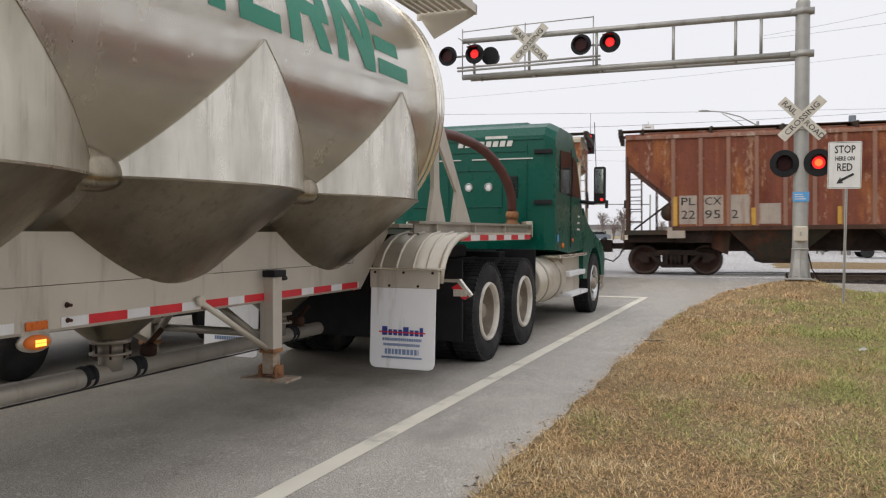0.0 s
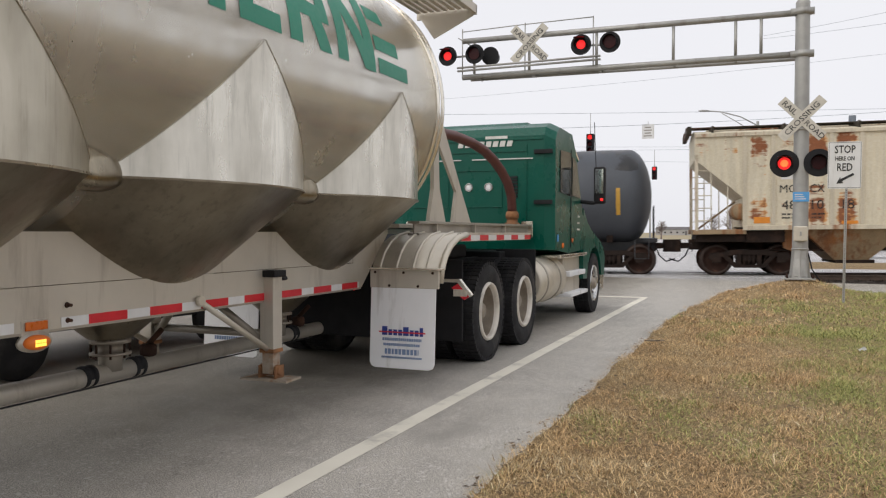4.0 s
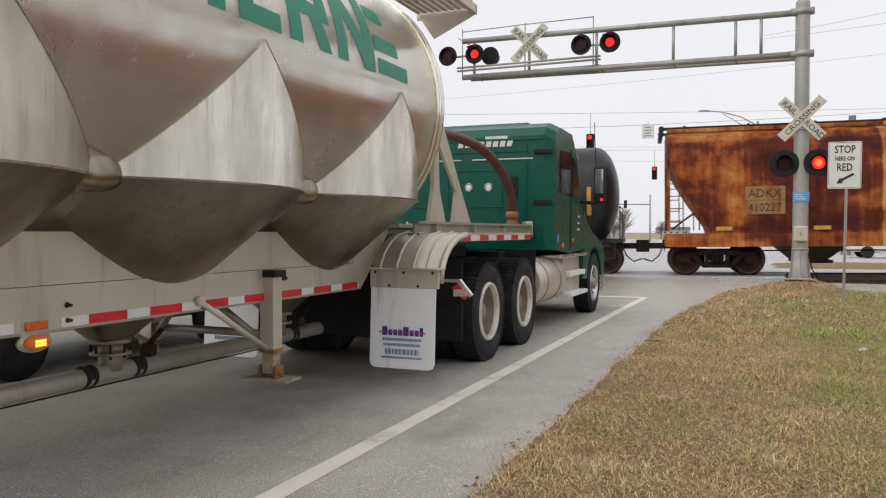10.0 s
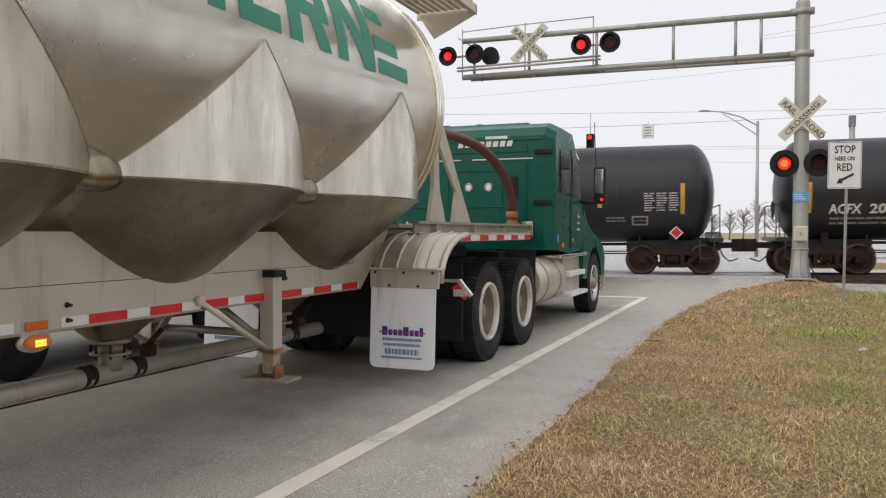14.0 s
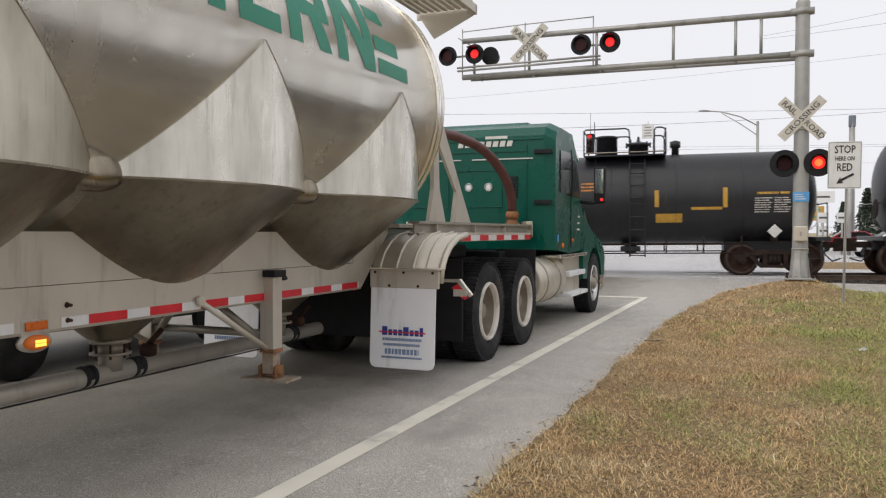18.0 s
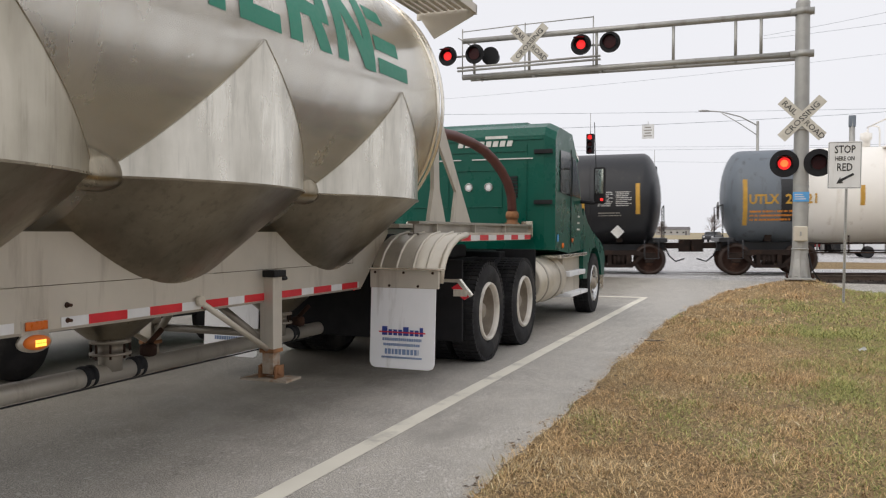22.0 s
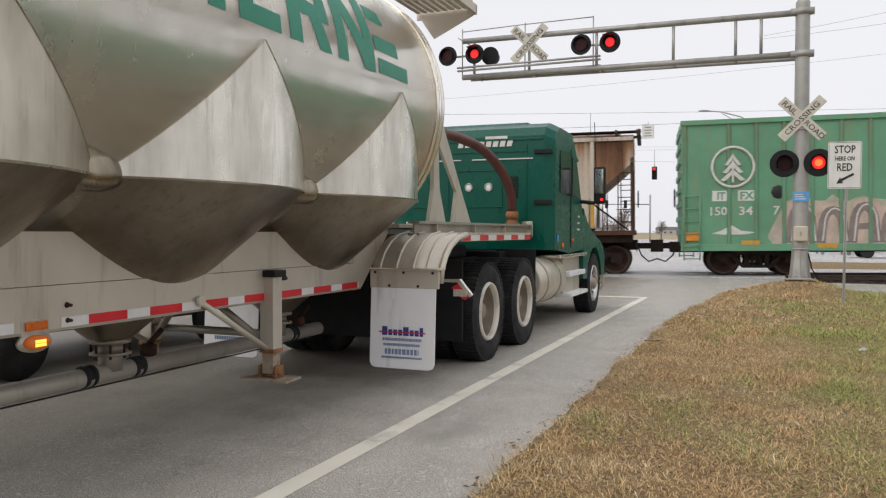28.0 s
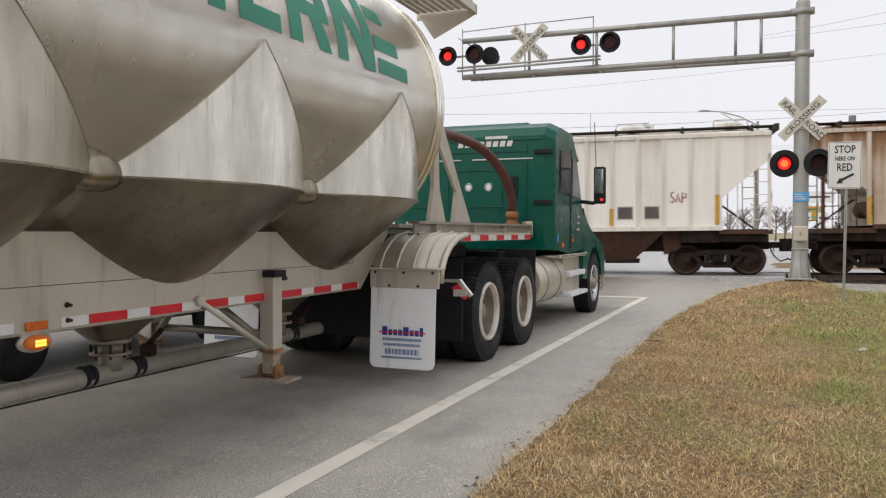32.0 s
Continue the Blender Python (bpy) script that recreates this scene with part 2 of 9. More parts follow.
def panel_rust(name, paint, a, b, width, start, amount, streak=0.18, run=0.25, strat=0.45, worst=None):
    """Paint that rusts panel by panel between the side posts, worst near the top and the bottom of each."""
    m, n, l, p = nodes_of(name)
    tc = n.new("ShaderNodeTexCoord")
    sp = n.new("ShaderNodeSeparateXYZ")
    l.new(tc.outputs["Object"], sp.inputs[0])

    def calc(op, u, v):
        k = n.new("ShaderNodeMath")
        k.operation = op
        for s, q in zip(k.inputs, (u, v)):
            if isinstance(q, (int, float)):
                s.default_value = q
            else:
                l.new(q, s)
        return k.outputs[0]
    cell = calc("FLOOR", calc("DIVIDE", calc("SUBTRACT", sp.outputs[0], start), width), 0)
    wn_ = n.new("ShaderNodeTexWhiteNoise")
    wn_.noise_dimensions = "1D"
    l.new(cell, wn_.inputs["W"])
    in_cell = calc("PINGPONG", calc("DIVIDE", calc("SUBTRACT", sp.outputs[0], start), width), 0.5)
    mid = calc("MINIMUM", calc("MULTIPLY", in_cell, 3.5), 1.0)
    height = n.new("ShaderNodeValToRGB")
    l.new(calc("DIVIDE", calc("SUBTRACT", sp.outputs[2], 1.4), 2.7), height.inputs[0])
    els = height.color_ramp.elements
    els[0].position, els[0].color = 0.0, (0.45, 0.45, 0.45, 1)
    els[1].position, els[1].color = 1.0, (0.25, 0.25, 0.25, 1)
    for pos, v in ((0.10, 0.62), (0.24, 0.55), (0.34, 0.30), (0.52, 0.22), (0.68, 0.42), (0.80, 0.62), (0.92, 0.60)):
        e = els.new(pos)
        e.color = (v, v, v, 1)
    grain = noise_node(n, l, 1.6, 6, (1.0, 1.0, 2.2), 0.65)
    runs = noise_node(n, l, 3.0, 5, (2.2, 2.2, streak), 0.6)
    fine = noise_node(n, l, 25, 4)
    v = calc("ADD", calc("MULTIPLY", grain, 0.75), calc("MULTIPLY", height.outputs[0], 0.55))
    v = calc("ADD", v, calc("MULTIPLY", wn_.outputs[0], 0.30))
    if worst:
        # a few neighbouring panels have rusted through
        far_ = n.new("ShaderNodeMapRange")
        far_.inputs[1].default_value, far_.inputs[2].default_value = worst[1], worst[1] - 0.15
        l.new(calc("ABSOLUTE", calc("SUBTRACT", sp.outputs[0], worst[0]), 0), far_.inputs[0])
        v = calc("ADD", v, calc("MULTIPLY", far_.outputs[0], 0.40))
    v = calc("ADD", v, calc("MULTIPLY", runs, run))
    v = calc("MULTIPLY", v, calc("ADD", calc("MULTIPLY", mid, 0.35), 0.65))
    strata = noise_node(n, l, 2.0, 4, (0.5, 0.5, 7.0), 0.6)
    v = calc("ADD", v, calc("MULTIPLY", calc("SUBTRACT", strata, 0.5), strat))
    f = ramp(n, l, v, 0.98 - amount, 1.30 - amount, (0, 0, 0, 1), (0.92, 0.92, 0.92, 1))
    blot = noise_node(n, l, 2.6, 5, (1.0, 1.0, 0.8), 0.6)
    g = ramp(n, l, calc("ADD", v, calc("MULTIPLY", calc("SUBTRACT", blot, 0.5), 1.1)), 0.98 - amount, 1.46 - amount, (*a, 1), (*b, 1))
    base = mixed(n, l, 0.3, ramp(n, l, runs, 0.3, 0.7, (*[c * 0.78 for c in paint], 1), (*paint, 1)), fine, "OVERLAY")
    l.new(mixed(n, l, f, base, mixed(n, l, 0.35, g, fine, "OVERLAY")), p.inputs["Base Color"])
    p.inputs["Specular IOR Level"].default_value = 0.2
    p.inputs["Roughness"].default_value = 0.75
    bumped(n, l, p, fine, 0.15)
    return m


def zoned_rust(name, zones, stops):
    """Bare weathered steel whose rust tone changes from plate to plate along the car."""
    m, n, l, p = nodes_of(name)
    tc = n.new("ShaderNodeTexCoord")
    sp = n.new("ShaderNodeSeparateXYZ")
    l.new(tc.outputs["Object"], sp.inputs[0])

    def calc(op, u, v):
        k = n.new("ShaderNodeMath")
        k.operation = op
        for s, q in zip(k.inputs, (u, v)):
            if isinstance(q, (int, float)):
                s.default_value = q
            else:
                l.new(q, s)
        return k.outputs[0]
    wob = calc("MULTIPLY", calc("SUBTRACT", noise_node(n, l, 3, 4), 0.5), 0.12)
    along = calc("DIVIDE", calc("ADD", calc("ADD", sp.outputs[0], wob), 8.0), 16.0)
    z = n.new("ShaderNodeValToRGB")
    z.color_ramp.interpolation = "CONSTANT"
    l.new(along, z.inputs[0])
    for i, (pos, v) in enumerate(zones):
        e = z.color_ramp.elements[i] if i < 2 else z.color_ramp.elements.new((pos + 8) / 16)
        e.position, e.color = (pos + 8) / 16, (v, v, v, 1)
    up_ = n.new("ShaderNodeValToRGB")
    l.new(calc("DIVIDE", calc("SUBTRACT", sp.outputs[2], 0.8), 3.6), up_.inputs[0])
    els = up_.color_ramp.elements
    els[0].position, els[0].color = 0.0, (0.35, 0.35, 0.35, 1)
    els[1].position, els[1].color = 1.0, (0.40, 0.40, 0.40, 1)
    for pos, v in ((0.12, 0.32), (0.15, 0.12), (0.45, 0.22), (0.72, 0.05), (0.84, 0.10), (0.87, 0.34)):
        e = els.new(pos)
        e.color = (v, v, v, 1)
    big = noise_node(n, l, 0.8, 6, (1.0, 1.0, 1.5), 0.6)
    runs = noise_node(n, l, 3.0, 5, (2.5, 2.5, 0.2), 0.6)
    fine = noise_node(n, l, 22, 4)
    v = calc("ADD", calc("MULTIPLY", big, 1.5), calc("MULTIPLY", runs, 0.6))
    v = calc("ADD", calc("SUBTRACT", v, 1.0), calc("ADD", z.outputs[0], up_.outputs[0]))
    r = n.new("ShaderNodeValToRGB")
    l.new(v, r.inputs[0])
    for i, (pos, c) in enumerate(stops):
        e = r.color_ramp.elements[i] if i < 2 else r.color_ramp.elements.new(pos)
        e.position, e.color = pos, (*c, 1)
    l.new(mixed(n, l, 0.35, r.outputs[0], fine, "OVERLAY"), p.inputs["Base Color"])
    p.inputs["Specular IOR Level"].default_value = 0.2
    p.inputs["Roughness"].default_value = 0.75
    bumped(n, l, p, fine, 0.15)
    return m


M["hop_b"] = panel_rust("tan_hopper", (0.76, 0.69, 0.54), (0.62, 0.30, 0.10), (0.25, 0.068, 0.018), 0.7606, -6.845, 0.07, worst=(2.66, 1.14))
M["hop_b_post"] = rusty("tan_posts", (0.70, 0.63, 0.50), (0.33, 0.15, 0.06), (0.22, 0.08, 0.04), 0.34)
M["hop_d"] = zoned_rust("rusted_orange_hopper", [(-8, 0.30), (-5.4, 0.16), (-1.85, 0.52), (1.95, 0.14), (5.2, 0.28)],
                        [(0.12, (0.055, 0.012, 0.010)), (0.40, (0.13, 0.028, 0.014)), (0.60, (0.36, 0.10, 0.025)), (0.80, (0.52, 0.22, 0.06)), (0.98, (0.56, 0.36, 0.16))])
def stained(name, paint, stain, dark, width, start, top, amount):
    """Pale paint with soft brown stains that run down from the roof, more in some panels than in others."""
    m, n, l, p = nodes_of(name)
    tc = n.new("ShaderNodeTexCoord")
    sp = n.new("ShaderNodeSeparateXYZ")
    l.new(tc.outputs["Object"], sp.inputs[0])

    def calc(op, u, v):
        k = n.new("ShaderNodeMath")
        k.operation = op
        for s, q in zip(k.inputs, (u, v)):
            if isinstance(q, (int, float)):
                s.default_value = q
            else:
                l.new(q, s)
        return k.outputs[0]
    along = calc("DIVIDE", calc("SUBTRACT", sp.outputs[0], start), width)
    wn_ = n.new("ShaderNodeTexWhiteNoise")
    wn_.noise_dimensions = "1D"
    l.new(calc("FLOOR", along, 0), wn_.inputs["W"])
    panel = calc("POWER", wn_.outputs[0], 3.0)
    drip = n.new("ShaderNodeMapRange")
    drip.inputs[1].default_value, drip.inputs[2].default_value = top - 1.3, top
    l.new(sp.outputs[2], drip.inputs[0])
    edge = calc("POWER", calc("SUBTRACT", 1.0, calc("MULTIPLY", calc("PINGPONG", along, 0.5), 2.0)), 6.0)
    runs = noise_node(n, l, 2.2, 5, (2.0, 2.0, 0.10), 0.6)
    big = noise_node(n, l, 1.0, 5, (1, 1, 0.6), 0.6)
    fine = noise_node(n, l, 25, 4)
    v = calc("ADD", calc("MULTIPLY", calc("POWER", drip.outputs[0], 2.0), 0.55), calc("MULTIPLY", panel, 0.55))
    v = calc("ADD", v, calc("MULTIPLY", edge, 0.30))
    v = calc("ADD", v, calc("MULTIPLY", calc("SUBTRACT", runs, 0.5), 1.3))
    v = calc("ADD", v, calc("MULTIPLY", calc("SUBTRACT", big, 0.5), 0.7))
    f = ramp(n, l, calc("MULTIPLY", v, amount), 0.05, 0.75)
    tone = ramp(n, l, v, 0.35, 1.0, (*stain, 1), (*dark, 1))
    c = mixed(n, l, f, paint, tone)
    l.new(mixed(n, l, 0.2, c, fine, "OVERLAY"), p.inputs["Base Color"])
    p.inputs["Specular IOR Level"].default_value = 0.2
    p.inputs["Roughness"].default_value = 0.7
    bumped(n, l, p, fine, 0.1)
    return m


M["hop_k"] = stained("brown_stained_hopper", (0.58, 0.50, 0.41), (0.30, 0.165, 0.09), (0.10, 0.046, 0.028), 0.897, -6.725, 4.0, 1.7)
M["hop_l"] = stained("cream_hopper", (0.90, 0.875, 0.82), (0.55, 0.44, 0.34), (0.30, 0.15, 0.08), 0.738, -6.64, 4.3, 0.34)
M["brown_bay"] = rusty("rust_brown_bay", (0.085, 0.048, 0.034), (0.05, 0.025, 0.018), (0.12, 0.058, 0.034), 0.5)
M["hop_k_post"] = rusty("brown_posts", (0.70, 0.64, 0.55), (0.26, 0.13, 0.07), (0.20, 0.10, 0.06), 0.35)
M["hop_l_post"] = rusty("cream_posts", (0.88, 0.83, 0.75), (0.40, 0.24, 0.15), (0.55, 0.42, 0.32), 0.12)
M["hop_under"] = rusty("dark_hopper_bay", (0.055, 0.048, 0.036), (0.13, 0.05, 0.025), (0.045, 0.026, 0.018), 0.45)
M["hop_b_under"] = rusty("tan_hopper_bay", (0.40, 0.30, 0.19), (0.36, 0.15, 0.055), (0.18, 0.09, 0.05), 0.5)
M["tank_grey"] = surface("charcoal_tank", (0.055, 0.06, 0.07), 0.5, 0, 0.15, 0.8, 20, 0.02, (0.03, 0.03, 0.032), 0.35, True)
def smeared(name, paint, smear, low, high):
    """Paint with ragged spill stains below the roof hatches."""
    m, n, l, p = nodes_of(name)
    tc = n.new("ShaderNodeTexCoord")
    sp = n.new("ShaderNodeSeparateXYZ")
    l.new(tc.outputs["Object"], sp.inputs[0])
    up_ = n.new("ShaderNodeMapRange")
    up_.inputs[1].default_value, up_.inputs[2].default_value = low, high
    l.new(sp.outputs[2], up_.inputs[0])
    s = mixed(n, l, 0.55, noise_node(n, l, 0.8, 6, (1, 1, 0.55), 0.62), up_.outputs[0])
    f = ramp(n, l, s, 0.775, 0.80)
    fine = noise_node(n, l, 20, 3)
    big = noise_node(n, l, 0.8, 5)
    c = ramp(n, l, big, 0.3, 0.7, (*[x * 0.86 for x in paint], 1), (*[x * 1.12 for x in paint], 1))
    l.new(mixed(n, l, f, mixed(n, l, 0.1, c, fine, "OVERLAY"), smear), p.inputs["Base Color"])
    l.new(ramp(n, l, f, 0, 1, (0.5,) * 3 + (1,), (0.3,) * 3 + (1,)), p.inputs["Roughness"])
    return m


M["tank_smeared"] = smeared("charcoal_tank_with_spills", (0.072, 0.080, 0.096), (0.020, 0.020, 0.022), 2.55, 3.15)
M["tank_black"] = surface("black_tank", (0.018, 0.019, 0.023), 0.40, 0, 0.2, 0.8, 20, 0.02, (0.045, 0.040, 0.036), 0.15, True)
M["tank_white"] = surface("white_tank", (0.92, 0.89, 0.84), 0.5, 0, 0.04, 0.8, 20, 0.02, (0.66, 0.60, 0.52), 0.12, True)
M["tank_slate"] = surface("slate_band", (0.155, 0.18, 0.21), 0.5, 0, 0.08, 0.8, 20, 0.02, (0.07, 0.07, 0.075), 0.25, True)
M["box_green"] = surface("boxcar_green", (0.135, 0.335, 0.205), 0.6, 0, 0.14, 0.8, 20, 0.03, (0.22, 0.29, 0.17), 0.55, True)
M["box_post"] = surface("rust_streaked_green", (0.125, 0.30, 0.185), 0.65, 0, 0.14, 0.8, 20, 0.03, (0.22, 0.16, 0.09), 0.9, True)
M["tan_patch"] = rusty("rusty_tan_patch", (0.42, 0.24, 0.11), (0.22, 0.075, 0.025), (0.36, 0.15, 0.05), 0.5, scale=2.0)
M["mark_panel"] = surface("faded_grey_panel", (0.42, 0.45, 0.48), 0.6, 0, 0.1, 4, 30, 0)
M["yellow"] = surface("yellow_marker", (0.58, 0.33, 0.05), 0.5, 0, 0.12, 5, 40, 0, (0.35, 0.2, 0.05), 0.3, True)
M["dim_ink"] = surface("faded_lettering", (0.30, 0.28, 0.25), 0.7, 0, 0.15, 6, 40, 0)
M["white_ink"] = surface("white_lettering", (0.66, 0.65, 0.62), 0.6, 0, 0.12, 6, 40, 0)
M["orange_ink"] = surface("orange_decal", (0.72, 0.26, 0.03), 0.5, 0, 0.12, 6, 40, 0)
M["red_orange"] = surface("red_orange_spray", (0.66, 0.11, 0.03), 0.6, 0, 0.15, 6, 40, 0)
M["pink"] = surface("pale_pink_spray", (0.56, 0.43, 0.37), 0.6, 0, 0.18, 3, 30, 0, (0.34, 0.36, 0.27), 0.6, True)
M["cloud"] = surface("faded_cloud_spray", (0.50, 0.42, 0.35), 0.6, 0, 0.2, 3, 30, 0, (0.26, 0.36, 0.25), 0.5)
M["dark_spray"] = surface("dark_spray", (0.10, 0.09, 0.09), 0.6, 0, 0.15, 3, 30, 0)
M["bark"] = surface("bark", (0.10, 0.075, 0.055), 0.9, 0, 0.25, 6, 30, 0.5)
M["bark_grey"] = surface("grey_brown_twigs", (0.24, 0.19, 0.165), 0.9, 0, 0.2, 3, 20, 0.3)
M["needle"] = surface("conifer_needles", (0.035, 0.055, 0.03), 0.8, 0, 0.35, 2, 12, 0.3)
M["wall_far"] = surface("pale_wall", (0.40, 0.39, 0.38), 0.8, 0, 0.08, 0.5, 8, 0.02)
M["roof_far"] = surface("dark_roof", (0.14, 0.13, 0.13), 0.8, 0, 0.15, 0.5, 8, 0.05)
M["tank_far"] = surface("white_storage", (0.78, 0.77, 0.75), 0.5, 0, 0.04, 0.5, 8, 0)
M["car_white"] = surface("white_car_paint", (0.75, 0.76, 0.78), 0.25, 0, 0.03, 2, 30, 0, coat=0.5)
M["red_paint"] = surface("red_paint", (0.30, 0.015, 0.02), 0.4, 0, 0.1, 2, 30, 0)

for k_ in ("black", "rubber", "signal_black", "bogie", "rust_iron", "soil", "tie", "ballast", "lens_dark"):
    M[k_].node_tree.nodes["Principled BSDF"].inputs["Specular IOR Level"].default_value = 0.2

# ------------------------------------------------------------------ mesh helpers


def box(bm, x0, x1, y0, y1, z0, z1, bev=0.0):
    vs = [bm.verts.new((x, y, z)) for x in (x0, x1) for y in (y0, y1) for z in (z0, z1)]
    fs = [bm.faces.new([vs[i] for i in q]) for q in ((0, 1, 3, 2), (4, 6, 7, 5), (0, 4, 5, 1), (2, 3, 7, 6), (0, 2, 6, 4), (1, 5, 7, 3))]
    if bev:
        bmesh.ops.bevel(bm, geom=list({e for f in fs for e in f.edges}), offset=bev, segments=2, affect="EDGES", profile=0.5)
    return bm


def prism(bm, poly, a, b, axis="y", bev=0.0):
    """A polygon in the two axes other than axis, pushed from a to b along it."""
    put = {"x": lambda p, q: (q, p[0], p[1]), "y": lambda p, q: (p[0], q, p[1]), "z": lambda p, q: (p[0], p[1], q)}[axis]
    lo, hi = [[bm.verts.new(put(p, q)) for p in poly] for q in (a, b)]
    fs = [bm.faces.new(lo), bm.faces.new(hi[::-1])]
    for i in range(len(poly)):
        j = (i + 1) % len(poly)
        fs.append(bm.faces.new((lo[j], lo[i], hi[i], hi[j])))
    bmesh.ops.recalc_face_normals(bm, faces=fs)
    if bev:
        bmesh.ops.bevel(bm, geom=list({e for f in fs for e in f.edges}), offset=bev, segments=2, affect="EDGES", profile=0.5)
    return bm


def ring_at(bm, c, u, v, r, seg):
    return [bm.verts.new(c + u * (r * math.cos(2 * math.pi * i / seg)) + v * (r * math.sin(2 * math.pi * i / seg))) for i in range(seg)]


def tube(bm, pts, r, seg=10, caps=True):
    """A round bar along points."""
    pts = [Vector(p) for p in pts]
    rings = []
    for i, p in enumerate(pts):
        d = (pts[min(i + 1, len(pts) - 1)] - pts[max(i - 1, 0)]).normalized()
        u = d.orthogonal().normalized() if not rings else (u - d * u.dot(d)).normalized()
        v = d.cross(u)
        rings.append(ring_at(bm, p, u, v, r if isinstance(r, (int, float)) else r[i], seg))
    for a, b in zip(rings, rings[1:]):
        for i in range(seg):
            j = (i + 1) % seg
            bm.faces.new((a[i], a[j], b[j], b[i])).smooth = True
    if caps:
        bm.faces.new(rings[0][::-1])
        bm.faces.new(rings[-1])
    return bm


def lathe(bm, prof, origin, axis, seg=32, ex=1.0, ey=1.0, smooth=True, caps=True):
    """Rings of (along, radius) round an axis through origin."""
    o, a = Vector(origin), Vector(axis).normalized()
    u = Vector((0, 0, 1)) if abs(a.z) < 0.9 else Vector((1, 0, 0))
    u = (u - a * u.dot(a)).normalized()
    v = a.cross(u)
    rings = []
    for t, r in prof:
        rings.append([bm.verts.new(o + a * t + u * (ex * r * math.cos(2 * math.pi * i / seg)) + v * (ey * r * math.sin(2 * math.pi * i / seg))) for i in range(seg)])
    for p, q in zip(rings, rings[1:]):
        for i in range(seg):
            j = (i + 1) % seg
            bm.faces.new((p[i], p[j], q[j], q[i])).smooth = smooth
    if caps and prof[0][1] > 1e-6:
        bm.faces.new(rings[0][::-1])
    if caps and prof[-1][1] > 1e-6:
        bm.faces.new(rings[-1])
    return bm


def part(name, bm, material, parent=None, label="", m=None):
    me = bpy.data.meshes.new(name)
    bm.to_mesh(me)
    bm.free()
    me.materials.append(material)
    ob = new(name, me)
    if parent is not None:
        ob.parent = parent
    if m is not None:
        ob.matrix_basis = m
    return tagged(ob, label)


def twin(name, src, parent, m, label=""):
    """Another object on the same mesh."""
    ob = new(name, src.data)
    ob.parent = parent
    ob.matrix_basis = m
    return tagged(ob, label)


def B():
    return bmesh.new()


def thing(name, label, category, m=None, group="", kind=""):
    ob = new(name)
    if m is not None:
        ob.matrix_basis = m
    return tagged(ob, label, category, group, kind)


def lettering(name, text, size, material, parent, m, label="", align="LEFT", width=1.0, bold=0.0):
    """Built-in font, made into a thin mesh that stands in its own x-y plane."""
    cu = bpy.data.curves.new(name, "FONT")
    cu.body, cu.size, cu.extrude, cu.align_x = text, size, 0.002, align
    cu.resolution_u, cu.offset = 2, bold
    tmp = new("tmp", cu)
    dg = bpy.context.evaluated_depsgraph_get()
    me = bpy.data.meshes.new_from_object(tmp.evaluated_get(dg))
    bpy.data.objects.remove(tmp)
    me.transform(Matrix.Diagonal((width, 1, 1, 1)))
    me.materials.clear()
    me.materials.append(material)
    ob = new(name, me)
    ob.parent = parent
    ob.matrix_basis = m
    return tagged(ob, label)

# ------------------------------------------------------------------ ground, road, track
TRACK = pose(0, 25.735, 0.139, 0, -0.715, 7.8)


def smooth(t):
    t = max(0.0, min(1.0, t))
    return t * t * (3 - 2 * t)


def road_z(x, y):
    """The road climbs a little to the rails and falls again."""
    c = y - (25.76 + 0.164 * x)
    return 0.10 * smooth(1 - abs(c) / 7.0) if abs(c) > 1.6 else 0.10 * smooth(1 - 1.6 / 7.0) + 0.02


def verge_edge(y):
    return -1.55 + 0.5 * smooth((y - 12) / 8) + 1.7 * smooth((y - 18.5) / 4.5) + 0.05 * noise.noise((0, y * 1.3, 5)) + 0.03 * noise.noise((0, y * 5, 9))


def verge_z(x, y):
    d = x - verge_edge(y)
    z = -0.03 + 0.075 * smooth(d / 0.35) + 0.23 * smooth((d - 0.1) / 1.0) * math.exp(-((x - 0.5) / 1.3) ** 2 - ((y - 19.9) / 2.0) ** 2)
    z -= 0.12 * smooth((y - 20.8) / 2.0) + 0.20 * smooth((y - 18.8) / 2.5) * smooth((x - 1.0) / 0.8)
    return z + 0.02 * noise.noise((x * 1.5, y * 1.5, 0)) + 0.008 * noise.noise((x * 7, y * 7, 3))


def sheet(name, xs, ys, f, material, label, smooth_faces=True):
    verts = [(x, y, f(x, y)) for y in ys for x in xs]
    nx = len(xs)
    faces = [(j * nx + i, j * nx + i + 1, (j + 1) * nx + i + 1, (j + 1) * nx + i) for j in range(len(ys) - 1) for i in range(nx - 1)]
    me = bpy.data.meshes.new(name)
    me.from_pydata(verts, [], faces)
    me.polygons.foreach_set("use_smooth", [smooth_faces] * len(faces))
    me.materials.append(material)
    return tagged(new(name, me), label, name.split("_")[0], kind="structure")


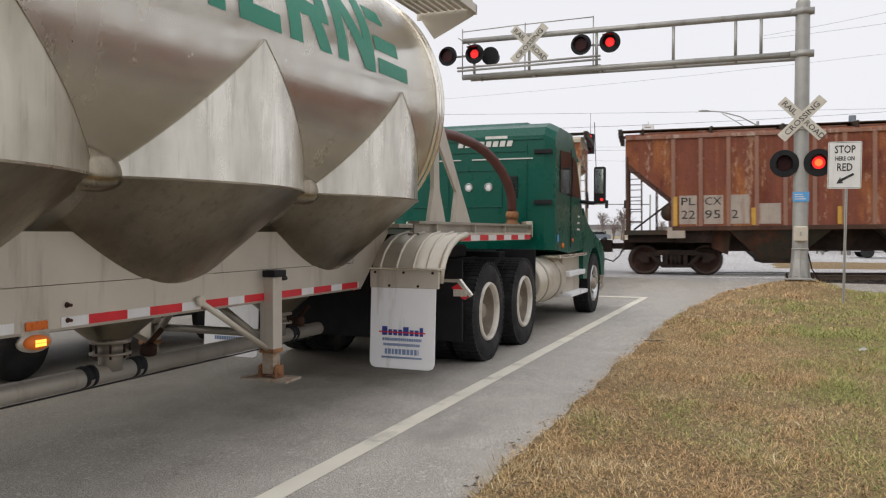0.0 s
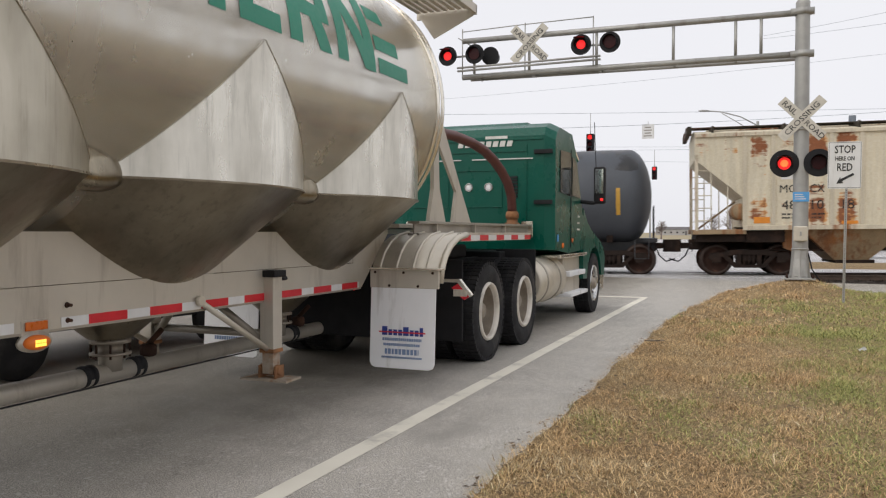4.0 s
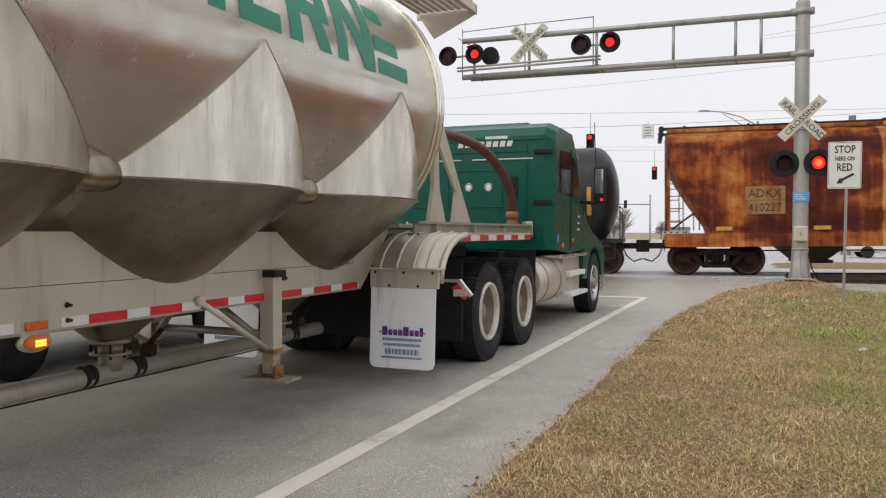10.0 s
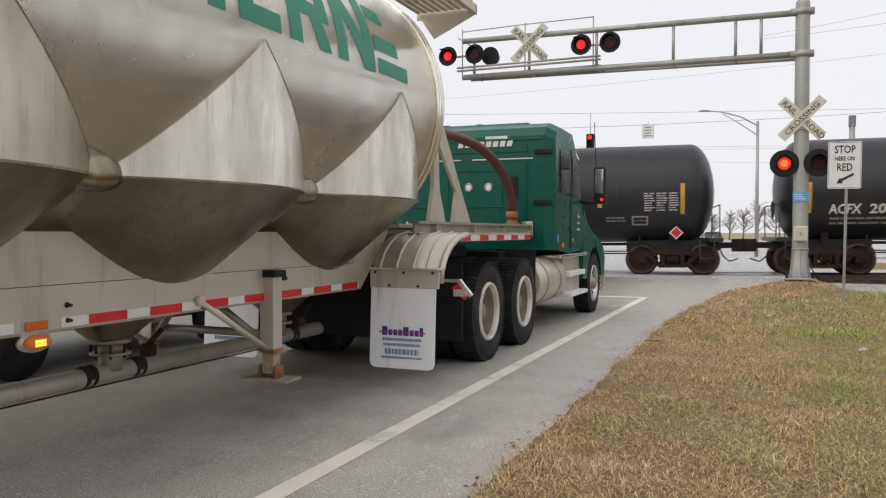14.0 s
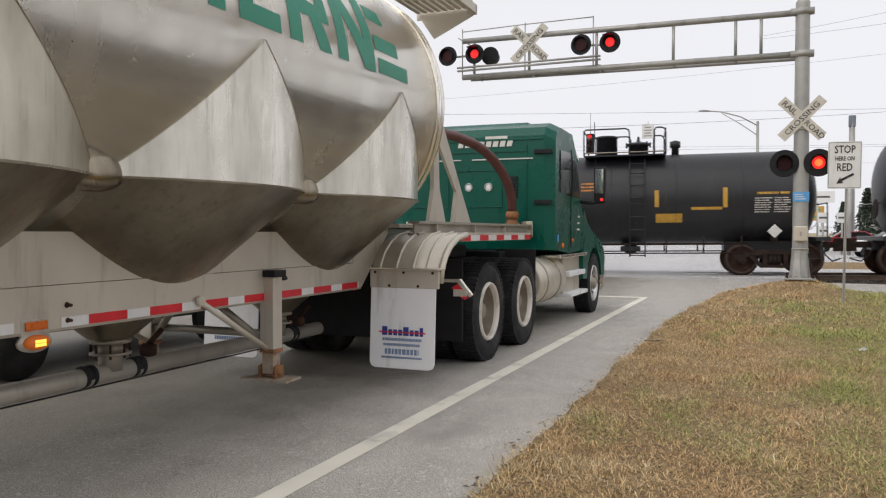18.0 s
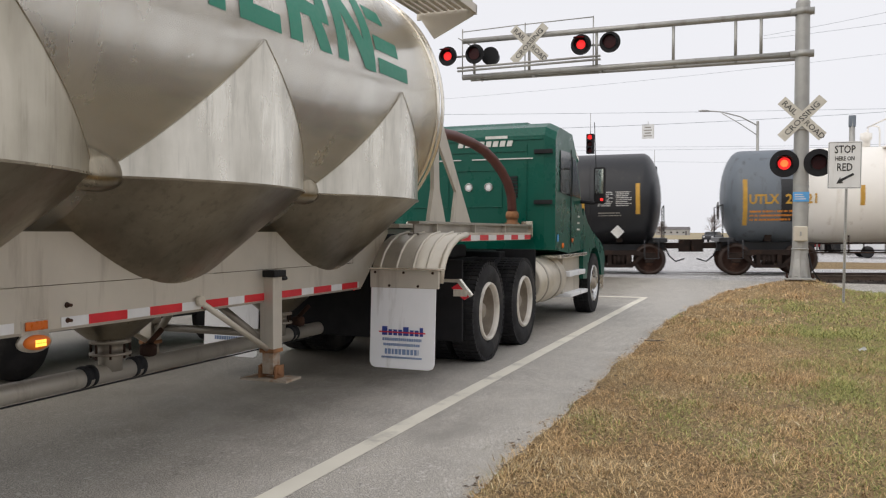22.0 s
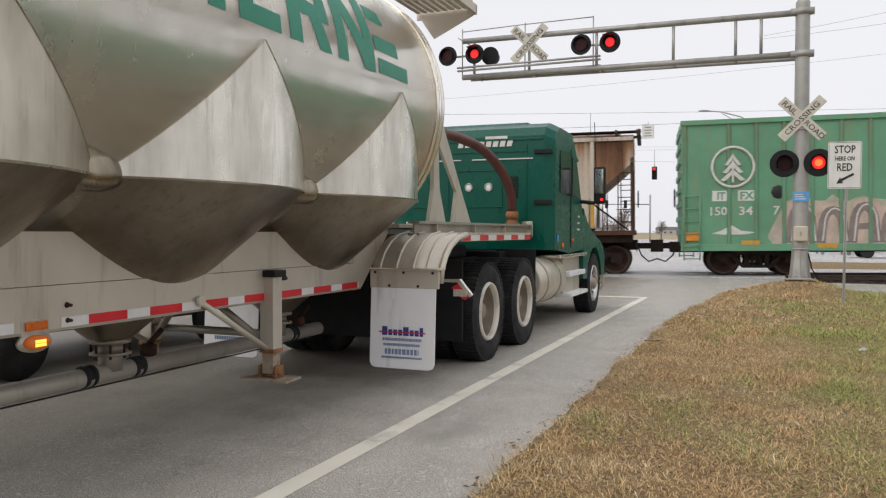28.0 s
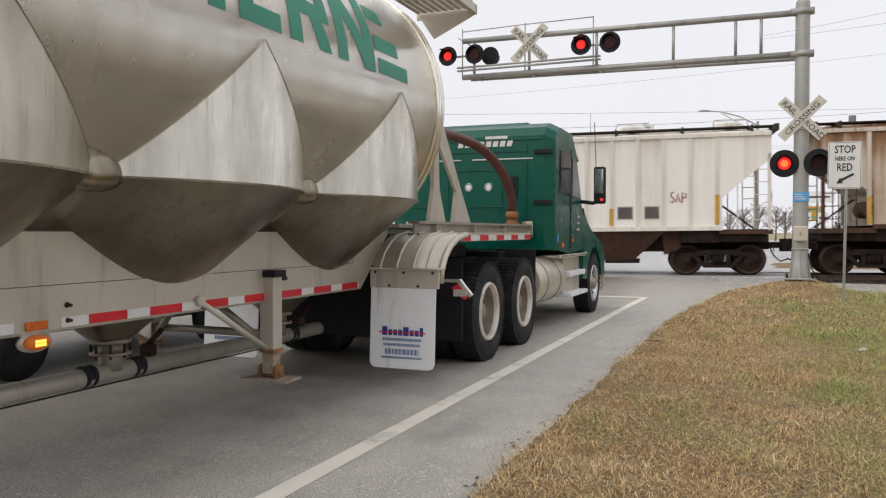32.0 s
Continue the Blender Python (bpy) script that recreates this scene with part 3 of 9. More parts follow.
sheet("ground", [-3000, -200, -40, 0, 40, 200, 3000], [-2500, -100, -20, 30, 80, 200, 3000], lambda x, y: -0.06, M["field"], "flat dry winter field reaching the horizon")
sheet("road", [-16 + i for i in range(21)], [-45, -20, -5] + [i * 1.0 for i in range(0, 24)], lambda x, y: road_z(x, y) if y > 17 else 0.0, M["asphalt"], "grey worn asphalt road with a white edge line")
sheet("pavement_far", [-90, -60, -40] + [-30 + 2 * i for i in range(16)] + [0.9, 1.3, 2.0, 3.0] + [4 + 2 * i for i in range(18)] + [60, 90], [23.0 + i * 0.75 for i in range(16)] + [40, 60, 90, 160],
      lambda x, y: (road_z(x, y) if -30 < x < 40 else 0.0) - 0.004 - (0.40 * smooth((x - 0.9) / 0.4) if abs(y - 25.76 - 0.137 * x) < 2.6 else 0.0), M["asphalt_far"], "pale worn asphalt beyond the railway track")


def stripe(name, pts, w, label, lift=0.004):
    bm = B()
    rows = []
    for i, (x, y) in enumerate(pts):
        a, b = pts[max(i - 1, 0)], pts[min(i + 1, len(pts) - 1)]
        d = Vector((b[0] - a[0], b[1] - a[1])).normalized() * (w / 2)
        rows.append([bm.verts.new((x + s * d.y, y - s * d.x, (road_z(x, y) if y > 17 else 0) + lift)) for s in (-1, 1)])
    for p, q in zip(rows, rows[1:]):
        bm.faces.new((p[0], p[1], q[1], q[0]))
    bmesh.ops.recalc_face_normals(bm, faces=bm.faces[:])
    if bm.faces[:][0].normal.z < 0:
        bmesh.ops.reverse_faces(bm, faces=bm.faces[:])
    return tagged(part(name, bm, M["line"]), label, "road marking", kind="structure")


stripe("edge_line", [(-2.352, -20 + i * 1.5) for i in range(25)] + [(-2.345, 16.9)], 0.14, "white painted edge line on asphalt")
stripe("stop_line", [(-2.29, 16.98), (-4.0, 16.90), (-6.0, 16.8)], 0.22, "white painted stop line before the crossing")
stripe("lane_line", [(-6.05, -6 + i * 1.0) for i in range(4)], 0.12, "short white lane dash on asphalt")
stripe("lane_line", [(-6.05, 6.2 + i * 1.0) for i in range(4)], 0.12, "short white lane dash on asphalt")

xs = [-1.9 + 0.07 * i for i in range(28)] + [0.1 + 0.22 * i for i in range(30)] + [7, 9, 12, 18, 30, 60]
ys = [-8, -4, -1] + [0.3 * i for i in range(78)]
verge = sheet("verge", xs, ys, verge_z, M["soil"], "rough grassy verge of dry straw and thin green")

# grass blades on the verge
rng = np.random.default_rng(3)


def grass(name, count, x0, x1, y0, y1, tall, mats, label, dens=1.0, wide=0.006):
    """Bent blades of dead straw and thin green, in tangled tufts."""
    vs, fs, mi = [], [], []
    k = 0
    while k < count:
        # thicker near the viewer
        y = y0 + (y1 - y0) * rng.random() ** dens
        x = x0 + (x1 - x0) * rng.random()
        d = x - verge_edge(y) + 0.12 * noise.noise((x * 3, y * 3, 8.0))
        if d < 0.0 or (d < 0.35 and rng.random() > d / 0.35 + 0.15):
            continue
        clump = noise.noise((x * 1.1, y * 1.1, 7.0)) + 0.6 * noise.noise((x * 4, y * 4, 2.0))
        bare = noise.noise((x * 1.7 + 9, y * 1.2, 3.0)) + 0.35 * noise.noise((x * 6, y * 6, 5.0))
        if (clump < -0.45 and rng.random() < 0.4) or (bare > 0.55 and rng.random() < 0.5):
            continue
        k += 1
        z = verge_z(x, y) - 0.008
        h = tall * (0.22 + 0.9 * rng.random() ** 1.7) * (0.6 + 1.1 * max(0, clump))
        a, lean = rng.random() * 6.283, 0.5 + 2.2 * rng.random()
        dx, dy = math.cos(a), math.sin(a)
        w = wide * (0.45 + 0.8 * rng.random())
        px, py = -dy * w, dx * w
        c = 0.5 * (rng.random() - 0.5) * h
        i = len(vs)
        mx, my, mz = x + dx * h * lean * 0.4 - dy * c, y + dy * h * lean * 0.4 + dx * c, z + h * 0.62
        vs += [(x - px, y - py, z), (x + px, y + py, z), (mx + px * 0.7, my + py * 0.7, mz), (mx - px * 0.7, my - py * 0.7, mz), (x + dx * h * lean, y + dy * h * lean, z + h * max(0.15, 1 - 0.42 * lean))]
        fs += [(i, i + 1, i + 2, i + 3), (i + 3, i + 2, i + 4)]
        green = 0.6 * noise.noise((x * 0.8 + 3, y * 0.28, 1.0)) + 0.6 * noise.noise((x * 2.6, y * 1.2, 4.0)) + 0.75 * smooth((d - 0.7) / 2.6) * smooth((y - 4.5) / 4) - 0.35 * smooth((y - 15) / 4) - 0.24 * (1 - smooth((d - 0.3) / 0.9)) - 0.125
        q = rng.random()
        if green > -0.18 + 0.75 * rng.random():
            m = 1
        elif noise.noise((x * 1.9, y * 1.5, 11.0)) + 0.5 * (q - 0.5) > 0.05:
            m = 3
        else:
            m = 0 if q < 0.84 else 2
        mi += [m, m]
    me = bpy.data.meshes.new(name)
    me.from_pydata(vs, [], fs)
    for m in mats:
        me.materials.append(m)
    me.polygons.foreach_set("material_index", mi)
    return tagged(new(name, me), label, "grass", kind="stuff")


def blades(name, lo, hi):
    m, n, l, p = nodes_of(name)
    g = n.new("ShaderNodeNewGeometry")
    c = ramp(n, l, g.outputs["Random Per Island"], 0.0, 1.0, (*lo, 1), (*hi, 1))
    l.new(c, p.inputs["Base Color"])
    p.inputs["Roughness"].default_value = 0.8
    return m


GRASS = [blades("straw", (0.20, 0.118, 0.048), (1.0, 0.74, 0.40)), blades("thin_green", (0.11, 0.14, 0.03), (0.62, 0.60, 0.22)), blades("pale_straw", (0.55, 0.44, 0.26), (0.95, 0.82, 0.56)), blades("brown_straw", (0.17, 0.10, 0.042), (0.94, 0.65, 0.34))]

# rails, ties, ballast and the crossing panels
track = thing("railway_track", "rusty steel rails on ties with dark ballast", "track", TRACK, kind="structure")
for s in (-1, 1):
    bm = B()
    y = s * 0.755
    prism(bm, [(y - 0.036, 0), (y + 0.036, 0), (y + 0.036, -0.035), (y + 0.01, -0.05), (y + 0.01, -0.13), (y + 0.07, -0.15), (y - 0.07, -0.15), (y - 0.01, -0.13), (y - 0.01, -0.05), (y - 0.036, -0.035)], -120, 70, "x")
    part("rail", bm, M["rail"], track, "rusty steel rail with a worn head")
bm = B()
prism(bm, [(-1.9, -0.33), (-1.45, -0.17), (1.45, -0.17), (2.2, -0.40)], 0.78, 70, "x")
part("ballast_bed", bm, M["ballast"], track, "dark crushed stone ballast")
bm = B()
prism(bm, [(-1.9, -0.33), (-1.45, -0.17), (1.45, -0.17), (2.2, -0.40)], -120, -16, "x")
part("ballast_bed", bm, M["ballast"], track, "dark crushed stone ballast")
for y0, y1 in ((-1.75, -0.80), (-0.69, 0.69), (0.80, 1.75)):
    bm = B()
    box(bm, -15.9, 0.75, y0, y1, -0.2, -0.012, 0.01)
    part("crossing_panel", bm, M["asphalt_far"], track, "grey crossing panel beside the rail")
bm = B()
box(bm, -0.11, 0.11, -1.3, 1.3, -0.3, -0.152, 0.01)
tie = part("tie", bm, M["tie"], track, "", pose(1.0, 0, 0))
for i in range(1, 70):
    twin("tie", tie, track, pose(1.0 + 0.52 * i, 0.03 * rng.standard_normal(), 0))
vs, fs = [], []
for k in range(5200):
    x, y = 0.8 + 24 * rng.random() ** 1.4, -2.0 + 4.0 * rng.random()
    z = -0.17 - 0.35 * max(0, abs(y) - 1.45)
    r = 0.02 + 0.028 * rng.random()
    i = len(vs)
    o = rng.standard_normal((4, 3))
    vs += [tuple(np.array((x, y, z)) + r * 1.4 * q / np.linalg.norm(q)) for q in o]
    fs += [(i, i + 1, i + 2), (i, i + 1, i + 3), (i, i + 2, i + 3), (i + 1, i + 2, i + 3)]
me = bpy.data.meshes.new("ballast_stones")
me.from_pydata(vs, [], fs)
me.materials.append(M["ballast"])
st = tagged(new("ballast_stones", me), "loose grey ballast stones along the rails", "stones", kind="stuff")
st.matrix_basis = TRACK

# ------------------------------------------------------------------ tank trailer
TX = -3.93           # middle of the lorry
AX, RB = 2.50, 1.20  # barrel axis height and radius
HY = [5.816, 3.926, 2.036, 0.146, -1.744, -3.634]
trailer = thing("tank_trailer", "dull aluminium dry bulk tank trailer with hopper bottoms", "trailer", pose(TX, 0, 0))

bm = B()
lathe(bm, [(-5.45, 0.0), (-5.43, 0.35), (-5.35, 0.75), (-5.22, 1.05), (-5.05, RB), (-5.0, RB), (-4.9, RB), (6.62, RB)], (0, 0, AX), (0, 1, 0), 192)
part("barrel", bm, M["alu"], trailer, "dull brushed aluminium barrel")
bm = B()
lathe(bm, [(6.62, RB), (6.70, 1.17), (6.80, 1.05), (6.90, 0.8), (6.97, 0.45), (6.99, 0.0)], (0, 0, AX), (0, 1, 0), 96)
part("front_head", bm, M["alu"], trailer, "dished aluminium end")
for y in (6.56, 6.66):
    bm = B()
    lathe(bm, [(y - 0.02, RB + 0.001), (y - 0.02, RB + 0.018), (y + 0.02, RB + 0.018), (y + 0.02, RB + 0.001)], (0, 0, AX), (0, 1, 0), 96, caps=False)
    part("weld_ring", bm, M["alu"], trailer)
KZ, RY = 1.645, 1.32


def hopper_mesh(cone):
    """An upright oval shell that meets the barrel in a pointed arch, and the cone below its knuckle."""
    bm = B()
    seg = 128
    prof = [(AX, 1.0), (KZ + 0.012, 1.0), (KZ, 1.004), (KZ - 0.012, 0.992)]
    prof = prof[:3] if not cone else [prof[2], prof[3]] + [(KZ - 0.012 - 0.95 * i / 10, 0.992 - 0.88 * i / 10) for i in range(1, 11)]
    rings = [[bm.verts.new(((RB + 0.0005) * r * math.cos(2 * math.pi * i / seg), RY * r * math.sin(2 * math.pi * i / seg), z)) for i in range(seg)] for z, r in prof]
    for a, b in zip(rings, rings[1:]):
        for i in range(seg):
            k = (i + 1) % seg
            bm.faces.new((a[k], a[i], b[i], b[k])).smooth = True
    return bm


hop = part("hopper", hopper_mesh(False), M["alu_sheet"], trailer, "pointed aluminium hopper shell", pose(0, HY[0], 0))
con = part("cone", hopper_mesh(True), M["alu_grime_shade"], hop, "grimy aluminium discharge cone with underside shade in its colour")
# from the third hopper back the shells have a darker, rougher sheet
dull = None
for i, y in enumerate(HY[1:]):
    if i == 0:
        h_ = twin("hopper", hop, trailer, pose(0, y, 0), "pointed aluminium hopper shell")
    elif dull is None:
        h_ = dull = part("hopper", hopper_mesh(False), M["alu_darker"], trailer, "pointed hopper shell of darker aluminium", pose(0, y, 0))
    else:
        h_ = twin("hopper", dull, trailer, pose(0, y, 0), "pointed hopper shell of darker aluminium")
    twin("cone", con, h_, Matrix.Identity(4), "grimy aluminium discharge cone with underside shade in its colour")
for y in HY:
    bm = B()
    ring = [[bm.verts.new(((RB + q) * math.cos(a), y + (RY + q) * math.sin(a), KZ + z)) for q, z in ((0.0, 0.006), (0.012, 0.006), (0.012, -0.006), (0.0, -0.006))] for a in [2 * math.pi * k / 96 for k in range(96)]]
    for k in range(96):
        p, q = ring[k], ring[(k + 1) % 96]
        for e in range(4):
            bm.faces.new((p[e], p[(e + 1) % 4], q[(e + 1) % 4], q[e]))
    part("knuckle_seam", bm, M["alu_grime_shade"], trailer, "raised weld seam round the hopper")
# rounded saddle caps between neighbouring hoppers
for y in [(a + b) / 2 for a, b in zip(HY, HY[1:])]:
    for s in (-1, 1):
        bm = B()
        prof = [(-math.cos(math.pi * k / 16), math.sin(math.pi * k / 16)) for k in range(17)]
        lathe(bm, [(0.165 * a, r) for a, r in prof], (0, 0, 0), (0, 0, 1), 40)
        for v in bm.verts:
            v.co = (s * 0.835 + 0.120 * v.co.x, y + 0.168 * v.co.y, KZ - 0.005 + v.co.z * (1.0 if v.co.z > 0 else 0.45))
        part("saddle_cap", bm, M["alu_grime_shade"], trailer, "rounded weld cap between hoppers")
# weld seams where the hopper shells meet the barrel in pointed arches
seam = None
for y in HY:
    for s in (-1, 1):
        if seam is None:
            bm = B()
            reach = math.asin((AX - KZ) / RB)
            tube(bm, [((RB + 0.001) * math.cos(t), RY * math.sin(t), AX - RB * abs(math.sin(t))) for t in [reach * (k / 24 - 1) for k in range(49)]], 0.0032, 6)
            seam = part("arch_weld", bm, M["alu_darker"], trailer, "dark weld seam along the hopper arch", pose(0, y, 0))
        else:
            twin("arch_weld", seam, trailer, pose(0, y, 0) @ Matrix.Rotation(0 if s < 0 else math.pi, 4, "Z"), "dark weld seam along the hopper arch")
bolt_ = None
for y in HY:
    bm = B()
    lathe(bm, [(0.575, 0.13), (0.592, 0.13), (0.592, 0.085), (0.65, 0.085), (0.65, 0.128), (0.668, 0.128), (0.70, 0.11)], (0, y, 0), (0, 0, 1), 24)
    fl = part("outlet_flange", bm, M["hub"], trailer, "bolted outlet flange under the cone")
    for i in range(8):
        a = i * math.pi / 4
        m_ = pose(0.117 * math.cos(a), y + 0.117 * math.sin(a), 0.555)
        if bolt_ is None:
            bolt_ = part("flange_bolt", tube(B(), [(0, 0, 0), (0, 0, 0.14)], 0.007, 6), M["rust_iron"], fl, "", m_)
        else:
            twin("flange_bolt", bolt_, fl, m_)
    for q in (y - 0.20, y + 0.22):
        part("pipe_coupling", lathe(B(), [(-0.05, 0.055), (-0.042, 0.069), (-0.018, 0.069), (-0.018, 0.061), (0.018, 0.061), (0.018, 0.069), (0.042, 0.069), (0.05, 0.055)], (0, q, 0.462), (0, 1, 0), 24), M["rubber"], trailer, "dark rubber pipe coupling")
    bm = B()
    lathe(bm, [(0.0, 0.075), (0.08, 0.075), (0.115, 0.09)], (0, y, 0.47), (0, 0, 1), 20)
    part("pipe_tee", bm, M["alu_dark"], trailer)
    bm = B()
    box(bm, -0.05, 0.05, y + 0.30, y + 0.38, 0.51, 0.60, 0.02)
    tube(bm, [(0, y + 0.35, 0.6), (0.1, y + 0.36, 0.7)], 0.02, 8)
    part("valve", bm, M["rust_iron"], trailer, "rusty valve on the pipe")
bm = B()
tube(bm, [(0, -3.0, 0.456), (0, 6.5, 0.456)], 0.060, 24)
part("discharge_pipe", bm, M["alu_frame"], trailer, "grimy aluminium discharge pipe")
bm = B()
tube(bm, [(0.055, -3.0, 0.398), (0.055, 6.3, 0.398)], 0.006, 8)
part("air_line", bm, M["black"], trailer)

# side rails: upper web, lower web, tape
for s in (1, -1):
    x = s * 0.53
    bm = B()
    box(bm, x - 0.006, x + 0.006, -5.3, 6.32, 1.096, 1.37)
    part("upper_web", bm, M["alu_frame"], trailer, "dull aluminium side plate")
    bm = B()
    prism(bm, [(-5.3, 1.092), (6.24, 1.092), (6.34, 0.868), (-5.3, 0.868)], x - 0.006 + s * 0.006, x + 0.006 + s * 0.006, "x")
    part("lower_web", bm, M["alu_frame"], trailer, "dull aluminium side plate")
    bm = B()
    box(bm, x - 0.05, x + 0.014, -5.3, 6.34, 0.855, 0.868)
    part("bottom_flange", bm, M["alu_dark"], trailer)
    y = -2.93
    k = 0
    while y < 6.28:
        ln = 0.28 if k % 2 else 0.18
        bm = B()
        z0 = 0.871
        box(bm, x + s * 0.013, x + s * 0.016, y, min(y + ln, 6.3), z0, z0 + 0.052)
        if not (2.68 < y < 3.0) or s < 0:
            part("red_tape" if k % 2 else "white_tape", bm, M["red_tape"] if k % 2 else M["white_tape"], trailer)
        else:
            bm.free()
        y += ln
        k += 1
# front slope of the frame up to the deck
for s in (1, -1):
    bm = B()
    prism(bm, [(6.24, 0.87), (6.36, 0.87), (6.90, 1.36), (6.90, 1.5), (6.2, 1.5), (6.2, 1.1)], s * 0.53 - 0.01, s * 0.53 + 0.01, "x")
    part("gusset", bm, M["alu_frame"], trailer, "sloped aluminium gusset plate")
bm = B()
box(bm, 0.53, 0.546, 2.81, 2.975, 0.815, 0.93, 0.004)
lathe(bm, [(0.53, 0.054), (0.548, 0.054), (0.548, 0.0)], (0, 2.89, 0.815), (1, 0, 0), 32, 0.95, 1.85)
part("lamp_bracket", bm, M["alu_frame"], trailer)
bm = B()
lathe(bm, [(0.546, 0.042), (0.570, 0.041), (0.584, 0.030), (0.588, 0.0)], (0, 2.89, 0.815), (1, 0, 0), 28, 0.90, 1.75)
lamp = part("marker_lamp", bm, M["amber"], trailer, "lit amber side marker lamp")
bm = B()
for i in range(4):
    for j in range(2):
        box(bm, 0.580, 0.5895, 2.858 + i * 0.016, 2.871 + i * 0.016, 0.797 + j * 0.018, 0.812 + j * 0.018)
part("bulb", bm, M["amber_core"], lamp, "glowing lamp segments")
bm = B()
box(bm, 0.546, 0.556, 2.83, 2.96, 0.875, 0.92, 0.004)
part("side_reflector", bm, M["amber_dull"], trailer, "orange side reflector")
for y, z in ((3.09, 0.985), (3.09, 0.905)):
    bm = B()
    tube(bm, [(0.53, y, z), (0.575, y, z)], 0.009, 8)
    lathe(bm, [(0.540, 0.018), (0.552, 0.012)], (0, y, z), (1, 0, 0), 8)
    part("stub_bolt", bm, M["rust_iron"], trailer)
bm = B()
lathe(bm, [(0, 0.018), (0.012, 0.018), (0.02, 0.008)], (0.50, 6.30, 0.862), (0, -1, 0), 12)
part("clearance_lamp", bm, M["lens_lit"], trailer, "small red clearance lamp")

# landing gear, both sides
for s in (1, -1):
    x = s * 0.565
    leg = part("landing_leg", box(B(), x - 0.058, x + 0.058, 4.847, 4.963, 0.50, 1.05, 0.006), M["alu_frame"], trailer, "aluminium landing leg")
    part("leg_cap", box(B(), x - 0.075, x + 0.08, 4.83, 4.985, 1.04, 1.09, 0.006), M["black"], leg, "dark leg head")
    part("inner_leg", box(B(), x - 0.047, x + 0.047, 4.858, 4.952, 0.33, 0.52, 0.005), M["rusty_alu"], leg, "rust-stained inner leg")
    part("collar", box(B(), x - 0.063, x + 0.063, 4.842, 4.968, 0.485, 0.515, 0.006), M["rust_orange"], leg)
    part("crank_stub", tube(B(), [(x, 4.99, 1.02), (x, 5.10, 1.02)], 0.016, 8), M["black"], leg)
    bm = B()
    prism(bm, [(x - 0.20, 4.80), (x - 0.19, 5.01), (x + 0.19, 5.01), (x + 0.20, 4.80)], 0.285, 0.30, "z")
    part("foot_plate", bm, M["rusty_alu"], leg, "rusty steel foot plate")
    bm = B()
    lathe(bm, [(-0.09, 0.0), (-0.09, 0.03), (-0.085, 0.04), (0.085, 0.04), (0.09, 0.03), (0.09, 0.0)], (x, 4.905, 0.355), (1, 0, 0), 14)
    box(bm, x - 0.075, x - 0.062, 4.85, 4.96, 0.30, 0.39)
    box(bm, x + 0.062, x + 0.075, 4.85, 4.96, 0.30, 0.39)
    part("pivot", bm, M["rust_orange"], leg)
    bm = B()
    tube(bm, [(x, 4.88, 0.50), (s * 0.56, 4.12, 0.92)], 0.021, 10)
    lathe(bm, [(-0.016, 0.032), (0.016, 0.032)], (s * 0.565, 4.12, 0.925), (1, 0, 0), 14)
    part("brace", bm, M["alu_fender"], leg, "aluminium brace to the frame")
bm = B()
tube(bm, [(-0.5, 4.9, 0.62), (0.5, 4.9, 0.62)], 0.03, 10)
tube(bm, [(0.5, 4.9, 0.56), (0.0, 4.7, 1.0)], 0.028, 10)
tube(bm, [(-0.5, 4.9, 0.56), (0.0, 4.7, 1.0)], 0.028, 10)
part("cross_brace", bm, M["alu_dark"], trailer)

